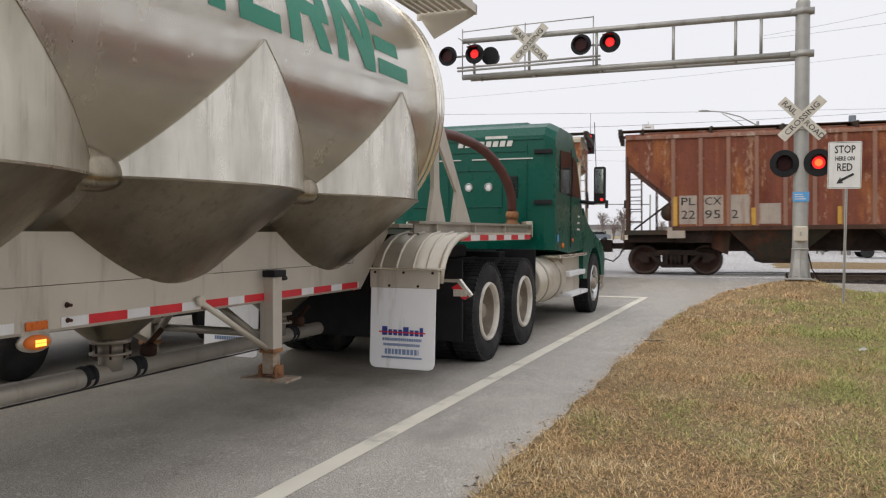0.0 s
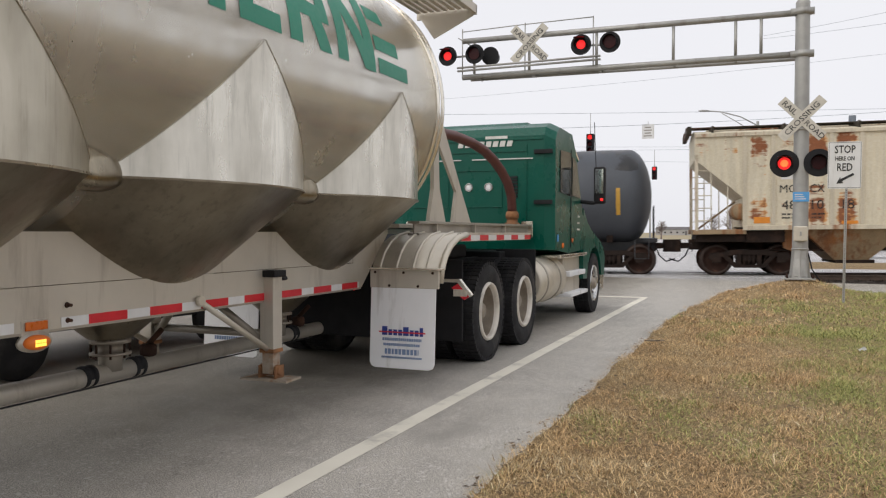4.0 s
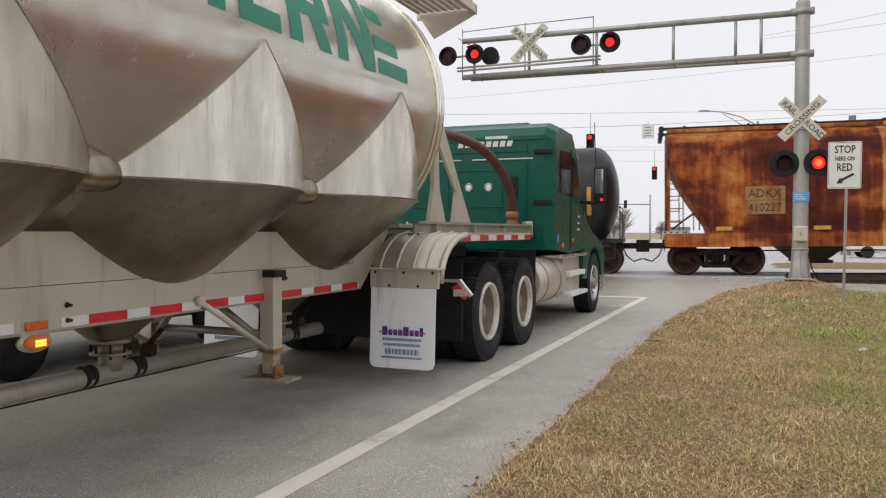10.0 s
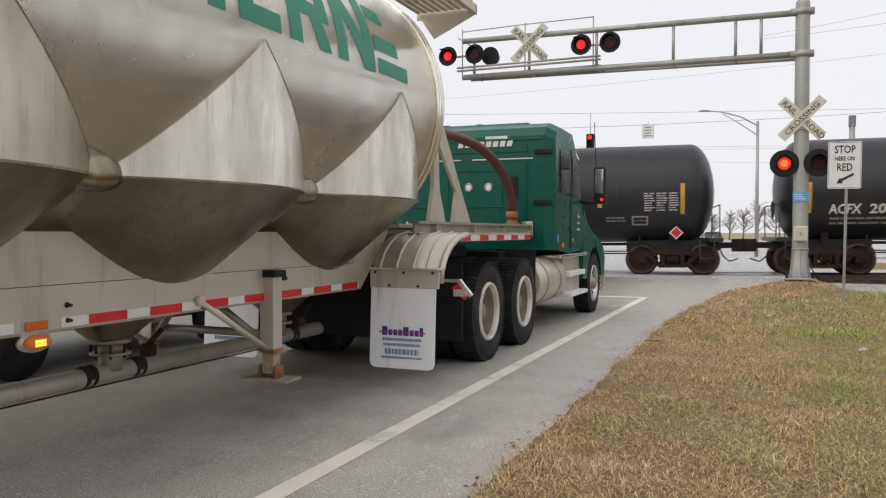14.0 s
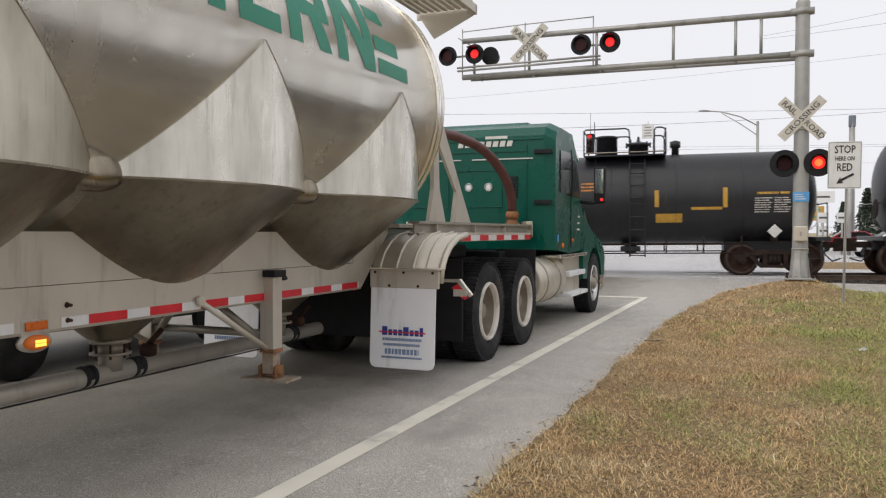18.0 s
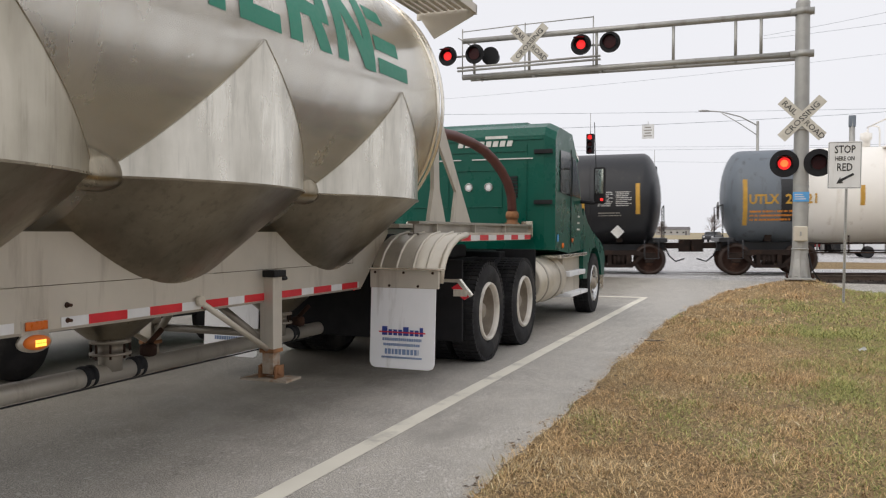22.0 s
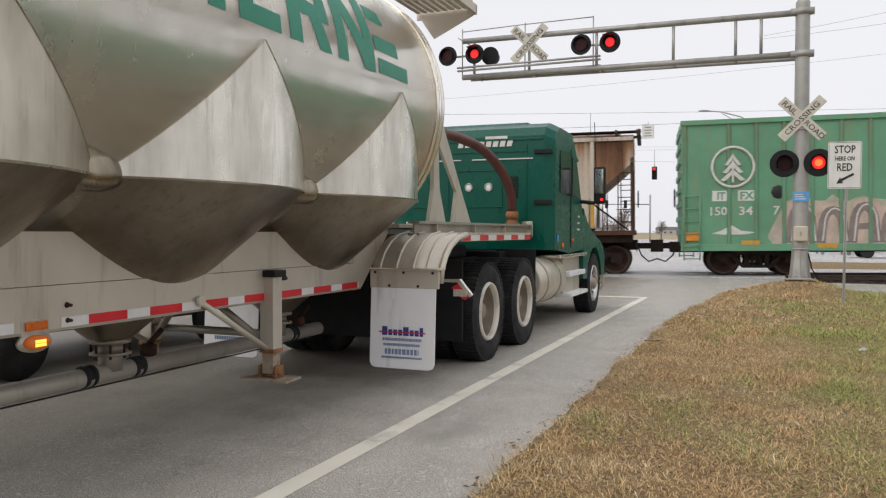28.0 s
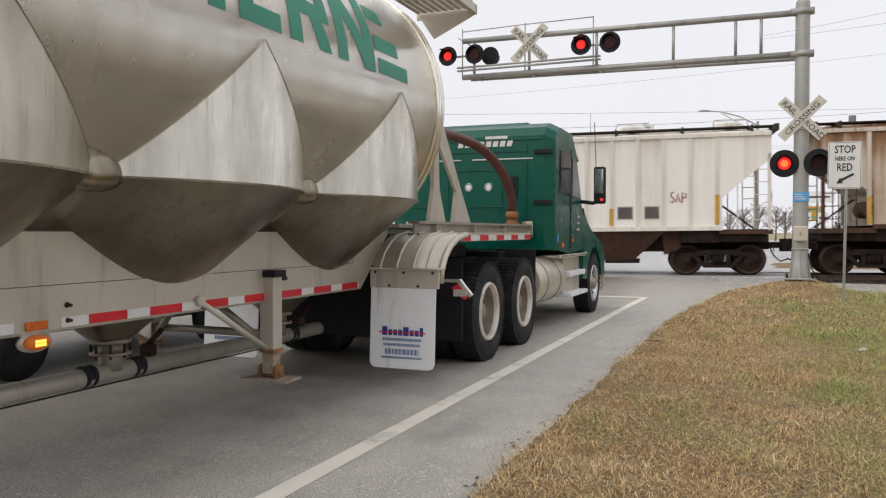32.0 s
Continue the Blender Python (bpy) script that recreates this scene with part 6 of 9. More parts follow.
def hopper_car(label, u_lead, u_trail, mats, z0=1.41, z1=4.08, roof=4.30, ribs=15, bays=3, bogie_in=1.40, section=None, rib=True, hatches=False, inset=1.35, end_m=None):
    """Covered hopper: sloped ends, side posts, bays, roof with running board, end cages."""
    car, L = car_thing("covered_hopper_car", label, u_lead, u_trail, "freight car")
    body_m, rib_m, under_m = mats
    end_m = end_m or rib_m
    h = L / 2
    sec = section or [(1.50, z0), (1.50, z1 - 0.02), (1.40, z1 + 0.06), (0.6, roof - 0.04), (0.0, roof - 0.02)]
    sec = sec + [(-y, z) for y, z in sec[-2::-1]]

    def floor_at(x):
        d = h - abs(x)
        return 3.36 - (min(d, 1.32) / 1.32) * 1.12 if d < 1.32 else z0
    xs_ = [-h, -h + 0.4, -h + 0.9, -h + 1.319, -h + 1.32] + [-h + 1.32 + (L - 2.64) * i / 10 for i in range(1, 10)] + [h - 1.32, h - 1.319, h - 0.9, h - 0.4, h]
    if section:
        def floor_at(x):
            d = h - abs(x)
            if d > 1.35:
                return z0
            k = d / 1.35
            return z0 + 0.35 + (2.6 - 0.35) * (1 - k ** 0.8) if d < 1.349 else z0
        xs_ = [-h + 1.35 * i / 8 for i in range(8)] + [-h + 1.349, -h + 1.35] + [-h + 1.35 + (L - 2.7) * i / 8 for i in range(1, 8)] + [h - 1.35, h - 1.349] + [h - 1.35 * (7 - i) / 8 for i in range(8)]
    bm = B()
    rings = [[bm.verts.new((x, y, max(z, floor_at(x)))) for y, z in sec] for x in xs_]
    n = len(sec)
    for a, b in zip(rings, rings[1:]):
        for i in range(n):
            f = bm.faces.new((a[i], a[(i + 1) % n], b[(i + 1) % n], b[i]))
            f.smooth = bool(section) and i < n - 1
    bm.faces.new(rings[0][::-1])
    bm.faces.new(rings[-1])
    bmesh.ops.recalc_face_normals(bm, faces=bm.faces[:])
    body = part("body", bm, body_m, car, "weathered steel body with sloped ends")
    side = 1.50
    if rib:
        bm = B()
        box(bm, -0.055, 0.055, -0.045, 0.0, z0 + 0.02, z1 - 0.05)
        post_ = part("side_post", bm, rib_m, car, "", pose(-h + inset, -side, 0))
        for i in range(1, ribs):
            twin("side_post", post_, car, pose(-h + inset + (L - 2 * inset) * i / (ribs - 1), -side, 0))
        for i in range(ribs):
            twin("side_post", post_, car, pose(-h + inset + (L - 2 * inset) * i / (ribs - 1), side + 0.045, 0))
    for s in (-1, 1):
        part("top_rail", box(B(), -h, h, *sorted((s * 1.49, s * 1.56)), z1 - 0.09, z1 + 0.02, 0.01), rib_m, car)
        part("side_sill", box(B(), -h + (1.3 if not section else 0), h - (1.3 if not section else 0), *sorted((s * 1.46, s * 1.57)), z0 - 0.10 if not section else z0 - 0.02, z0 + 0.03 if not section else z0 + 0.36, 0.012), end_m, car)
    # roof walk and end overhang
    bm = B()
    box(bm, -h - 0.22, h + 0.22, -0.95, -0.45, roof + 0.02, roof + 0.05)
    box(bm, -h - 0.22, h + 0.22, 0.45, 0.95, roof + 0.02, roof + 0.05)
    for x in (-h - 0.15, h + 0.15):
        box(bm, x - 0.06, x + 0.06, -1.5, 1.5, roof - 0.16, roof + 0.02)
    for i in range(9):
        x = -h + 0.5 + (L - 1) * i / 8
        box(bm, x - 0.03, x + 0.03, -1.45, 1.45, z1 + 0.05, roof + 0.02)
    part("running_board", bm, M["hop_under"], car, "steel roof running board")
    bm = B()
    box(bm, -h + 0.4, h - 0.4, -0.36, 0.36, roof - 0.05, roof + 0.06, 0.02)
    part("hatch_trough", bm, rib_m, car)
    if hatches:
        for i in range(6):
            x = -h + 1.0 + (L - 2) * i / 5
            bm = B()
            lathe(bm, [(roof, 0.42), (roof + 0.20, 0.42), (roof + 0.25, 0.36), (roof + 0.27, 0.0)], (x, 0, 0), (0, 0, 1), 20)
            tube(bm, [(x - 0.5, -0.55, roof + 0.05), (x - 0.45, -0.55, roof + 0.3), (x + 0.45, -0.55, roof + 0.3), (x + 0.5, -0.55, roof + 0.05)], 0.02, 6)
            part("hatch", bm, rib_m, car, "round roof hatch")
    # bays
    w = (L - 4.6) / bays
    for i in range(bays):
        xc = -h + 2.3 + w * (i + 0.5)
        bm = B()
        t0, t1 = (w * 0.37, 0.42) if not section else (0.78, 0.36)
        lo = 0.42
        tp = [bm.verts.new((xc + a * t0, b * 1.42, z0 - 0.02)) for a, b in ((-1, -1), (1, -1), (1, 1), (-1, 1))]
        bt = [bm.verts.new((xc + a * t1, b * 0.85, lo)) for a, b in ((-1, -1), (1, -1), (1, 1), (-1, 1))]
        for k in range(4):
            bm.faces.new((tp[k], tp[(k + 1) % 4], bt[(k + 1) % 4], bt[k]))
        bm.faces.new(tp[::-1])
        bm.faces.new(bt)
        bmesh.ops.recalc_face_normals(bm, faces=bm.faces[:])
        bay = part("bay", bm, under_m, car, "sloping discharge bay")
        part("gate", box(B(), xc - t1, xc + t1 + 0.18, -0.9, 0.9, lo - 0.07, lo + 0.02, 0.01), M["bogie"], bay, "discharge gate")
    if not section:
        # dark boxes stand in for the shade between the bays and above the bogies
        part("underframe_shade", box(B(), -h + 2.4, h - 2.4, -0.80, 0.80, 0.72, z0 - 0.03), M["bogie"], car, "dark box standing in for the shade between the bays")
        for s in (-1, 1):
            part("end_floor_shade", box(B(), *sorted((s * (h - 1.42), s * (h - 0.05))), -1.30, 1.30, 0.98, 1.195, 0.01), M["bogie"], car, "added dark block for the shade at the car's end")
            part("shear_plate_shade", box(B(), *sorted((s * (h - 2.44), s * (h - 1.41))), -1.36, 1.36, 0.96, z0 - 0.03, 0.01), M["bogie"], car, "added dark block for the shade over the bogie")
            part("slope_sheet", prism(B(), [(s * (h - 2.45), z0 - 0.03), (s * (h - 2.45), 0.80), (s * (h - 2.9), 0.60), (s * (h - 3.0), z0 - 0.03)], -1.0, 1.0, "y"), under_m, car, "sloping end sheet")
    part("centre_sill", box(B(), -h - 0.1, h + 0.1, -0.32, 0.32, 0.74 if not section else 0.84, 1.05, 0.02), M["bogie"], car, "steel centre sill")
    part("brake_pipe", tube(B(), [(-h + 2, -0.95, 0.72), (h - 2, -0.95, 0.72)], 0.022, 6), M["bogie"], car)
    for s in (-1, 1):
        # end platform, posts, ladder, slope braces
        x_in, x_out = s * (h - 1.4), s * (h + 0.05)
        part("end_platform", box(B(), *sorted((x_in, x_out)), -1.5, 1.5, 1.20 if not section else z0, 1.34 if not section else z0 + 0.3, 0.01), under_m if not section else end_m, car)
        for sy in (-1, 1):
            part("corner_post", box(B(), *sorted((s * (h - 0.09), s * h)), *sorted((sy * 1.42, sy * 1.50)), 1.3, 3.5), end_m, car)
            bm = B()
            for k in (0.45, 0.9):
                tube(bm, [(s * (h - k), sy * 1.44, 1.32), (s * (h - k), sy * 1.44, 3.35 - 0.85 * k)], 0.017, 6)
            for i in range(5):
                tube(bm, [(s * (h - 0.05), sy * 1.46, 1.6 + 0.36 * i), (s * (h - 0.45), sy * 1.46, 1.6 + 0.36 * i)], 0.014, 6)
            part("ladder", bm, end_m, car, "end ladder")
        part("slope_brace", tube(B(), [(s * (h - 0.2), 0.6, 1.36), (s * (h - 1.3), 0.6, 2.2)], 0.032, 6), under_m, car)
    s = -1
    part("air_reservoir", lathe(B(), [(-0.5, 0.0), (-0.48, 0.2), (-0.4, 0.24), (0.4, 0.24), (0.48, 0.2), (0.5, 0.0)], (-h + 1.25, -0.9, 1.85), (0, 1, 0), 18), under_m, car, "round brake reservoir")
    part("brake_wheel", lathe(B(), [(-0.02, 0.24), (0.0, 0.28), (0.02, 0.24)], (h + 0.12, -0.4, 2.3), (1, 0, 0), 20), M["bogie"], car)
    for s in (-1, 1):
        bogie(car, s * (h - bogie_in))
    coupler(car, L)
    return car, L


def tank_car(label, u_lead, u_trail, bands, r=1.48, zc=2.47, bogie_in=1.25, fittings="dark", platform_x=0.0, head=0.70, flip=1, tall=0.56):
    """Tank car: shell in painted bands, dished heads, saddles, sill, platform, ladder, rails."""
    car, L = car_thing("tank_car", label, u_lead, u_trail, "tank car")
    h = L / 2
    prof_end = [(head * (1 - math.cos(radians(7.5 * i))), 1.48 * math.sin(radians(7.5 * i))) for i in range(13)]
    k = r / 1.48
    cuts = [-h] + [b[0] for b in bands[:-1]] + [h]
    for (x1_, mat_), x0_ in zip(bands, cuts):
        x1_ = min(x1_, h)
        bm = B()
        prof = []
        if x0_ <= -h + 0.001:
            prof += [(-h + a, b * k) for a, b in prof_end]
        else:
            prof += [(x0_, r)]
        n_ = max(2, int((x1_ - x0_) / 1.6))
        lo_, hi_ = (prof[-1][0], h - head if x1_ >= h - 0.001 else x1_)
        prof += [(lo_ + (hi_ - lo_) * i / n_, r) for i in range(1, n_ + 1)]
        if x1_ >= h - 0.001:
            prof += [(h - a, b * k) for a, b in prof_end[-2::-1]]
        lathe(bm, prof, (0, 0, zc), (1, 0, 0), 64)
        bmesh.ops.recalc_face_normals(bm, faces=bm.faces[:])
        part("tank_shell", bm, mat_, car, "painted steel tank shell")
    for x in (-h * 0.45, -h * 0.1, h * 0.25, h * 0.6):
        near = next(mt for b, mt in bands if x <= b)
        part("weld_band", lathe(B(), [(x - 0.015, r), (x - 0.015, r + 0.006), (x + 0.015, r + 0.006), (x + 0.015, r)], (0, 0, zc), (1, 0, 0), 64), near, car)
    fm = M["tank_white"] if fittings == "white" else M["tank_black"]
    # sill and bolster saddles
    for s in (-1, 1):
        part("stub_sill", box(B(), *sorted((s * (h - 2.6), s * (h + 0.12))), -0.36, 0.36, 0.70, 1.10, 0.02), M["tank_black"], car)
        bm = B()
        prism(bm, [(-0.85, 0.98), (0.85, 0.98), (0.8, 1.38), (0.45, 1.12), (-0.45, 1.12), (-0.8, 1.38)], s * (h - bogie_in) - 0.09, s * (h - bogie_in) + 0.09, "x")
        part("saddle", bm, M["bogie"], car, "steel tank saddle")
        part("end_sill", box(B(), *sorted((s * (h - 0.25), s * (h + 0.15))), -1.45, 1.45, 0.98, 1.10, 0.01), M["tank_black"], car)
        bm = B()
        for sy in (-1, 1):
            tube(bm, [(s * (h + 0.05), sy * 1.42, 1.05), (s * (h + 0.05), sy * 1.42, 2.05), (s * (h + 0.05), sy * 0.9, 2.05)], 0.018, 6)
            tube(bm, [(s * (h - 0.5), sy * 1.44, 1.05), (s * (h - 0.5), sy * 1.44, 0.5), (s * (h - 0.1), sy * 1.44, 0.5), (s * (h - 0.1), sy * 1.44, 1.05)], 0.018, 6)
        tube(bm, [(s * (h + 0.05), -1.42, 2.05), (s * (h + 0.05), 1.42, 2.05)], 0.018, 6)
        part("end_rail", bm, M["tank_black"], car, "thin end handrail")
    part("brake_cylinder", lathe(B(), [(-0.45, 0.0), (-0.43, 0.17), (0.43, 0.17), (0.45, 0.0)], (h - 1.1, 1.15, 1.28), (1, 0, 0), 16), M["tank_black"], car)
    part("brake_wheel", lathe(B(), [(-0.02, 0.24), (0.0, 0.28), (0.02, 0.24)], (-h - 0.1, -0.5, 1.9), (1, 0, 0), 20), M["bogie"], car)
    # long side pipes with hangers
    for sy in (-1, 1):
        part("side_pipe", tube(B(), [(-h + 2.1, sy * 1.40, 0.92), (h - 2.1, sy * 1.40, 0.92)], 0.026, 6), M["bogie"], car, "brake pipe under the tank")
        part("side_pipe", tube(B(), [(-h + 2.1, sy * 1.40, 0.66), (h - 2.1, sy * 1.40, 0.66)], 0.02, 6), M["bogie"], car, "brake pipe under the tank")
        hang = None
        for i in range(7):
            x = -h + 2.2 + (L - 4.4) * i / 6
            if hang is None:
                hang = part("pipe_hanger", tube(B(), [(0, 0, 0.64), (0, 0, 1.15)], 0.022, 6), M["bogie"], car, "", pose(x, sy * 1.40, 0))
            else:
                twin("pipe_hanger", hang, car, pose(x, sy * 1.40, 0))
    bm = B()
    lathe(bm, [(0.62, 0.16), (0.70, 0.2), (0.95, 0.2), (1.05, 0.3)], (platform_x, 0, 0), (0, 0, 1), 20)
    box(bm, platform_x - 0.3, platform_x + 0.3, -0.5, 0.5, 0.70, 0.85, 0.02)
    part("bottom_outlet", bm, fm, car, "bottom outlet valve")
    # top platform with rails, dome and ladder
    top = zc + r
    bm = B()
    px = platform_x
    ends = sorted((px - 1.35 * flip, px + 1.05 * flip))
    box(bm, *ends, -1.05, -0.45, top - 0.08, top - 0.04)
    box(bm, *ends, 0.45, 1.05, top - 0.08, top - 0.04)
    pl = part("platform", bm, fm, car, "narrow service platform on the tank")
    for sy in (-1.05, 1.05):
        for x0, x1 in [sorted((flip * a, flip * b)) for a, b in ((-1.35, 0.0), (0.72, 1.05))]:
            hoop = [(px + x0, sy, top - 0.06), (px + x0, sy, top + 0.66), (px + x0 + 0.05, sy, top + 0.74), (px + x1 - 0.12, sy, top + 0.74), (px + x1 - 0.03, sy, top + 0.70), (px + x1, sy, top + 0.60), (px + x1, sy, top - 0.06)]
            part("handrail", tube(B(), hoop, 0.024, 6), fm, pl, "tube handrail of the platform")
        part("kick_rail", tube(B(), [(ends[0], sy, top + 0.03), (ends[1], sy, top + 0.03)], 0.02, 6), M["hub"] if fittings != "white" else fm, pl, "pale edge rail of the platform")
    for x in (-1.35 * flip, 1.05 * flip):
        part("end_handrail", tube(B(), [(px + x, -1.05, top + 0.70), (px + x, 1.05, top + 0.70)], 0.022, 6), fm, pl)
    bm = B()
    lathe(bm, [(top - 0.1, 0.33), (top + tall, 0.33), (top + tall + 0.01, 0.36), (top + tall + 0.05, 0.36), (top + tall + 0.08, 0.28), (top + tall + 0.09, 0)], (px - 0.72 * flip, 0, 0), (0, 0, 1), 24)
    part("dome", bm, fm, car, "valve dome on top")
    bm = B()
    lathe(bm, [(top - 0.1, 0.30), (top + 0.30, 0.30), (top + 0.31, 0.38), (top + 0.37, 0.38), (top + 0.40, 0.30), (top + 0.44, 0.06), (top + 0.60, 0.03), (top + 0.60, 0)], (px + 0.25 * flip, 0, 0), (0, 0, 1), 24)
    for i in range(8):
        a = math.pi * i / 4
        tube(bm, [(px + 0.25 * flip + 0.36 * math.cos(a), 0.36 * math.sin(a), top + 0.25), (px + 0.25 * flip + 0.36 * math.cos(a), 0.36 * math.sin(a), top + 0.42)], 0.025, 6)
    part("manway", bm, fm, car, "bolted manway lid")
    part("vent_valve", lathe(B(), [(top - 0.05, 0.11), (top + 0.20, 0.11), (top + 0.22, 0.16), (top + 0.40, 0.16), (top + 0.43, 0.06), (top + 0.45, 0)], (px - 1.95 * flip, 0, 0), (0, 0, 1), 14), fm, car)
    part("safety_valve", lathe(B(), [(top - 0.05, 0.11), (top + 0.20, 0.11), (top + 0.22, 0.16), (top + 0.40, 0.16), (top + 0.43, 0.06), (top + 0.45, 0)], (px + 1.35 * flip, 0, 0), (0, 0, 1), 14), fm, car)
    bm = B()
    px += 0.22 * flip
    for sy in (-1, 1):
        for x in (-0.22, 0.22):
            tube(bm, [(px + x, sy * (r * math.cos(a) + 0.10), zc + (r + 0.10) * math.sin(a)) for a in [radians(70 - 14 * i) for i in range(6)]] + [(px + x, sy * (r + 0.10), 0.55)], 0.022, 6)
        for i in range(5):
            a = radians(60 - 15 * i)
            tube(bm, [(px - 0.22, sy * (r * math.cos(a) + 0.1), zc + (r + 0.1) * math.sin(a)), (px + 0.22, sy * (r * math.cos(a) + 0.1), zc + (r + 0.1) * math.sin(a))], 0.017, 6)
        for i in range(5):
            tube(bm, [(px - 0.22, sy * (r + 0.1), 0.6 + 0.38 * i), (px + 0.22, sy * (r + 0.1), 0.6 + 0.38 * i)], 0.017, 6)
    part("side_ladder", bm, fm, car, "side ladder up to the platform")
    for s in (-1, 1):
        bogie(car, s * (h - bogie_in))
    coupler(car, L)
    return car, L


def box_car(label, u_lead, u_trail):
    car, L = car_thing("box_car", label, u_lead, u_trail, "freight car")
    h = L / 2
    z0, z1 = 0.86, 4.47
    bm = B()
    prism(bm, [(-1.5, z0), (-1.5, z1 - 0.1), (-1.42, z1), (0, z1 + 0.06), (1.42, z1), (1.5, z1 - 0.1), (1.5, z0)], -h, h, "x")
    part("body", bm, M["box_green"], car, "green painted steel box body")
    for s in (-1, 1):
        part("top_rail", box(B(), -h - 0.02, h + 0.02, *sorted((s * 1.49, s * 1.57)), z1 - 0.12, z1 + 0.02, 0.012), M["box_green"], car)
        part("side_sill", box(B(), -h - 0.02, h + 0.02, *sorted((s * 1.49, s * 1.57)), z0 - 0.14, z0 + 0.06, 0.012), M["box_green"], car)
    bm = B()
    prism(bm, [(-0.06, 0.0), (-0.035, -0.05), (0.035, -0.05), (0.06, 0.0)], z0 + 0.05, z1 - 0.12, "z")
    p0 = part("side_post", bm, M["box_post"], car, "", pose(-h + 0.1, -1.5, 0))
    for i in range(-8, 9):
        x = math.copysign(2.58 + 0.735 * (abs(i) - 1), i)
        if i and abs(x) < h - 0.15:
            twin("side_post", p0, car, pose(x, -1.5, 0))
            twin("side_post", p0, car, pose(x, 1.5, 0, 0, 0, 180))
    for s in (-1, 1):
        d = part("door", box(B(), -2.46, 2.46, *sorted((s * 1.51, s * 1.565)), z0 + 0.12, z1 - 0.2, 0.01), M["box_green"], car, "pair of green corrugated sliding doors")
        rib_ = None
        for i in range(15):
            z = z0 + 0.22 + 0.215 * i
            if rib_ is None:
                rib_ = part("door_rib", prism(B(), [(s * 1.56, -0.07), (s * 1.61, -0.035), (s * 1.61, 0.035), (s * 1.56, 0.07)], -2.4, 2.4, "x"), M["box_post"], d, "", pose(0, 0, z))
            else:
                twin("door_rib", rib_, d, pose(0, 0, z))
        part("door_seam", box(B(), -0.02, 0.02, *sorted((s * 1.60, s * 1.625)), z0 + 0.14, z1 - 0.22), M["bogie"], d)
        part("lock_rod", tube(B(), [(1.2, s * 1.62, z0 + 0.2), (1.2, s * 1.62, z1 - 0.3)], 0.025, 8), M["galv"], d)
        bm = B()
        for i in range(8):
            z = z0 + 0.3 + 0.42 * i
            box(bm, *sorted((s * h, s * (h + 0.05))), -1.4, 1.4, z, z + 0.16, 0.01)
        part("end_corrugation", bm, M["box_green"], car)
        for sy in (-1, 1):
            bm = B()
            for x in (0.06, 0.5):
                tube(bm, [(s * (h - x), sy * 1.60, 0.45), (s * (h - x), sy * 1.60, 2.35)], 0.02, 6)
            for i in range(6):
                tube(bm, [(s * (h - 0.06), sy * 1.60, 0.5 + 0.36 * i), (s * (h - 0.5), sy * 1.60, 0.5 + 0.36 * i)], 0.016, 6)
            part("ladder", bm, M["box_green"], car, "corner ladder")
    part("centre_sill", box(B(), -h - 0.3, h + 0.3, -0.32, 0.32, 0.66, 0.98, 0.02), M["bogie"], car)
    part("brake_gear", box(B(), -1.2, 0.8, -0.9, -0.3, 0.5, 0.72, 0.03), M["bogie"], car)
    part("brake_wheel", lathe(B(), [(-0.02, 0.26), (0.0, 0.30), (0.02, 0.26)], (-h - 0.16, -0.6, 2.3), (1, 0, 0), 20), M["bogie"], car)
    for s in (-1, 1):
        bogie(car, s * (h - 2.1))
    coupler(car, L)
    return car, L


carA, LA = hopper_car("dark oxide red covered hopper car streaked with rust", 12.3, -4.05, (M["hop_a"], M["hop_a_post"], M["hop_under"]), bogie_in=1.42, bays=3, ribs=19, end_m=M["brown_bay"])
carB, LB = hopper_car("tan covered hopper car with orange rust patches", -5.36, -21.75, (M["hop_b"], M["hop_b_post"], M["hop_b_under"]), bogie_in=1.52, bays=3, ribs=19)
carC, LC = tank_car("charcoal grey tank car with black smears and yellow marks", -22.95, -36.1, [(99, M["tank_smeared"])], 1.46, 2.40, platform_x=0.15)
SEC_D = [(1.46, 0.86), (1.50, 1.24), (1.57, 1.9), (1.59, 2.6), (1.56, 3.3), (1.44, 3.78), (1.20, 4.08), (0.7, 4.26), (0.0, 4.32)]
carD, LD = hopper_car("smooth-sided covered hopper car rusted deep orange and brown", -37.37, -52.35, (M["hop_d"], M["hop_d"], M["hop_under"]), z0=0.86, z1=4.24, roof=4.34, bogie_in=1.42, bays=3, section=SEC_D, rib=False)
carE, LE = tank_car("black tank car with white graffiti along the side", -53.75, -69.35, [(99, M["tank_black"])], 1.49, 2.47, platform_x=0.4)
carF, LF = tank_car("plain black tank car with yellow marker bars", -71.05, -86.9, [(99, M["tank_black"])], 1.49, 2.47)
carG, LG = tank_car("short black tank car with yellow lettering", -88.5, -99.15, [(99, M["tank_black"])], 1.36, 2.30, platform_x=0.0, head=0.6)
carH, LH = tank_car("white tank car with slate grey bands at its ends", -100.85, -111.65, [(-3.15, M["tank_slate"]), (2.6, M["tank_white"]), (99, M["tank_slate"])], 1.40, 2.30, fittings="white", head=0.58, flip=-1, tall=0.10)
carI, LI = tank_car("white tank car with black bands at its ends", -113.38, -123.85, [(-1.86, M["tank_black"]), (2.1, M["tank_white"]), (99, M["tank_black"])], 1.43, 2.30, fittings="white", head=0.55, platform_x=0.25, tall=0.28)
carJ, LJ = box_car("green ribbed box car with pale pink graffiti", -125.85, -143.9)
carK, LK = hopper_car("brown ribbed covered hopper car with rust stains", -145.25, -161.1, (M["hop_k"], M["hop_k_post"], M["brown_bay"]), bogie_in=1.45, bays=3, ribs=16, inset=1.20, end_m=M["brown_bay"])
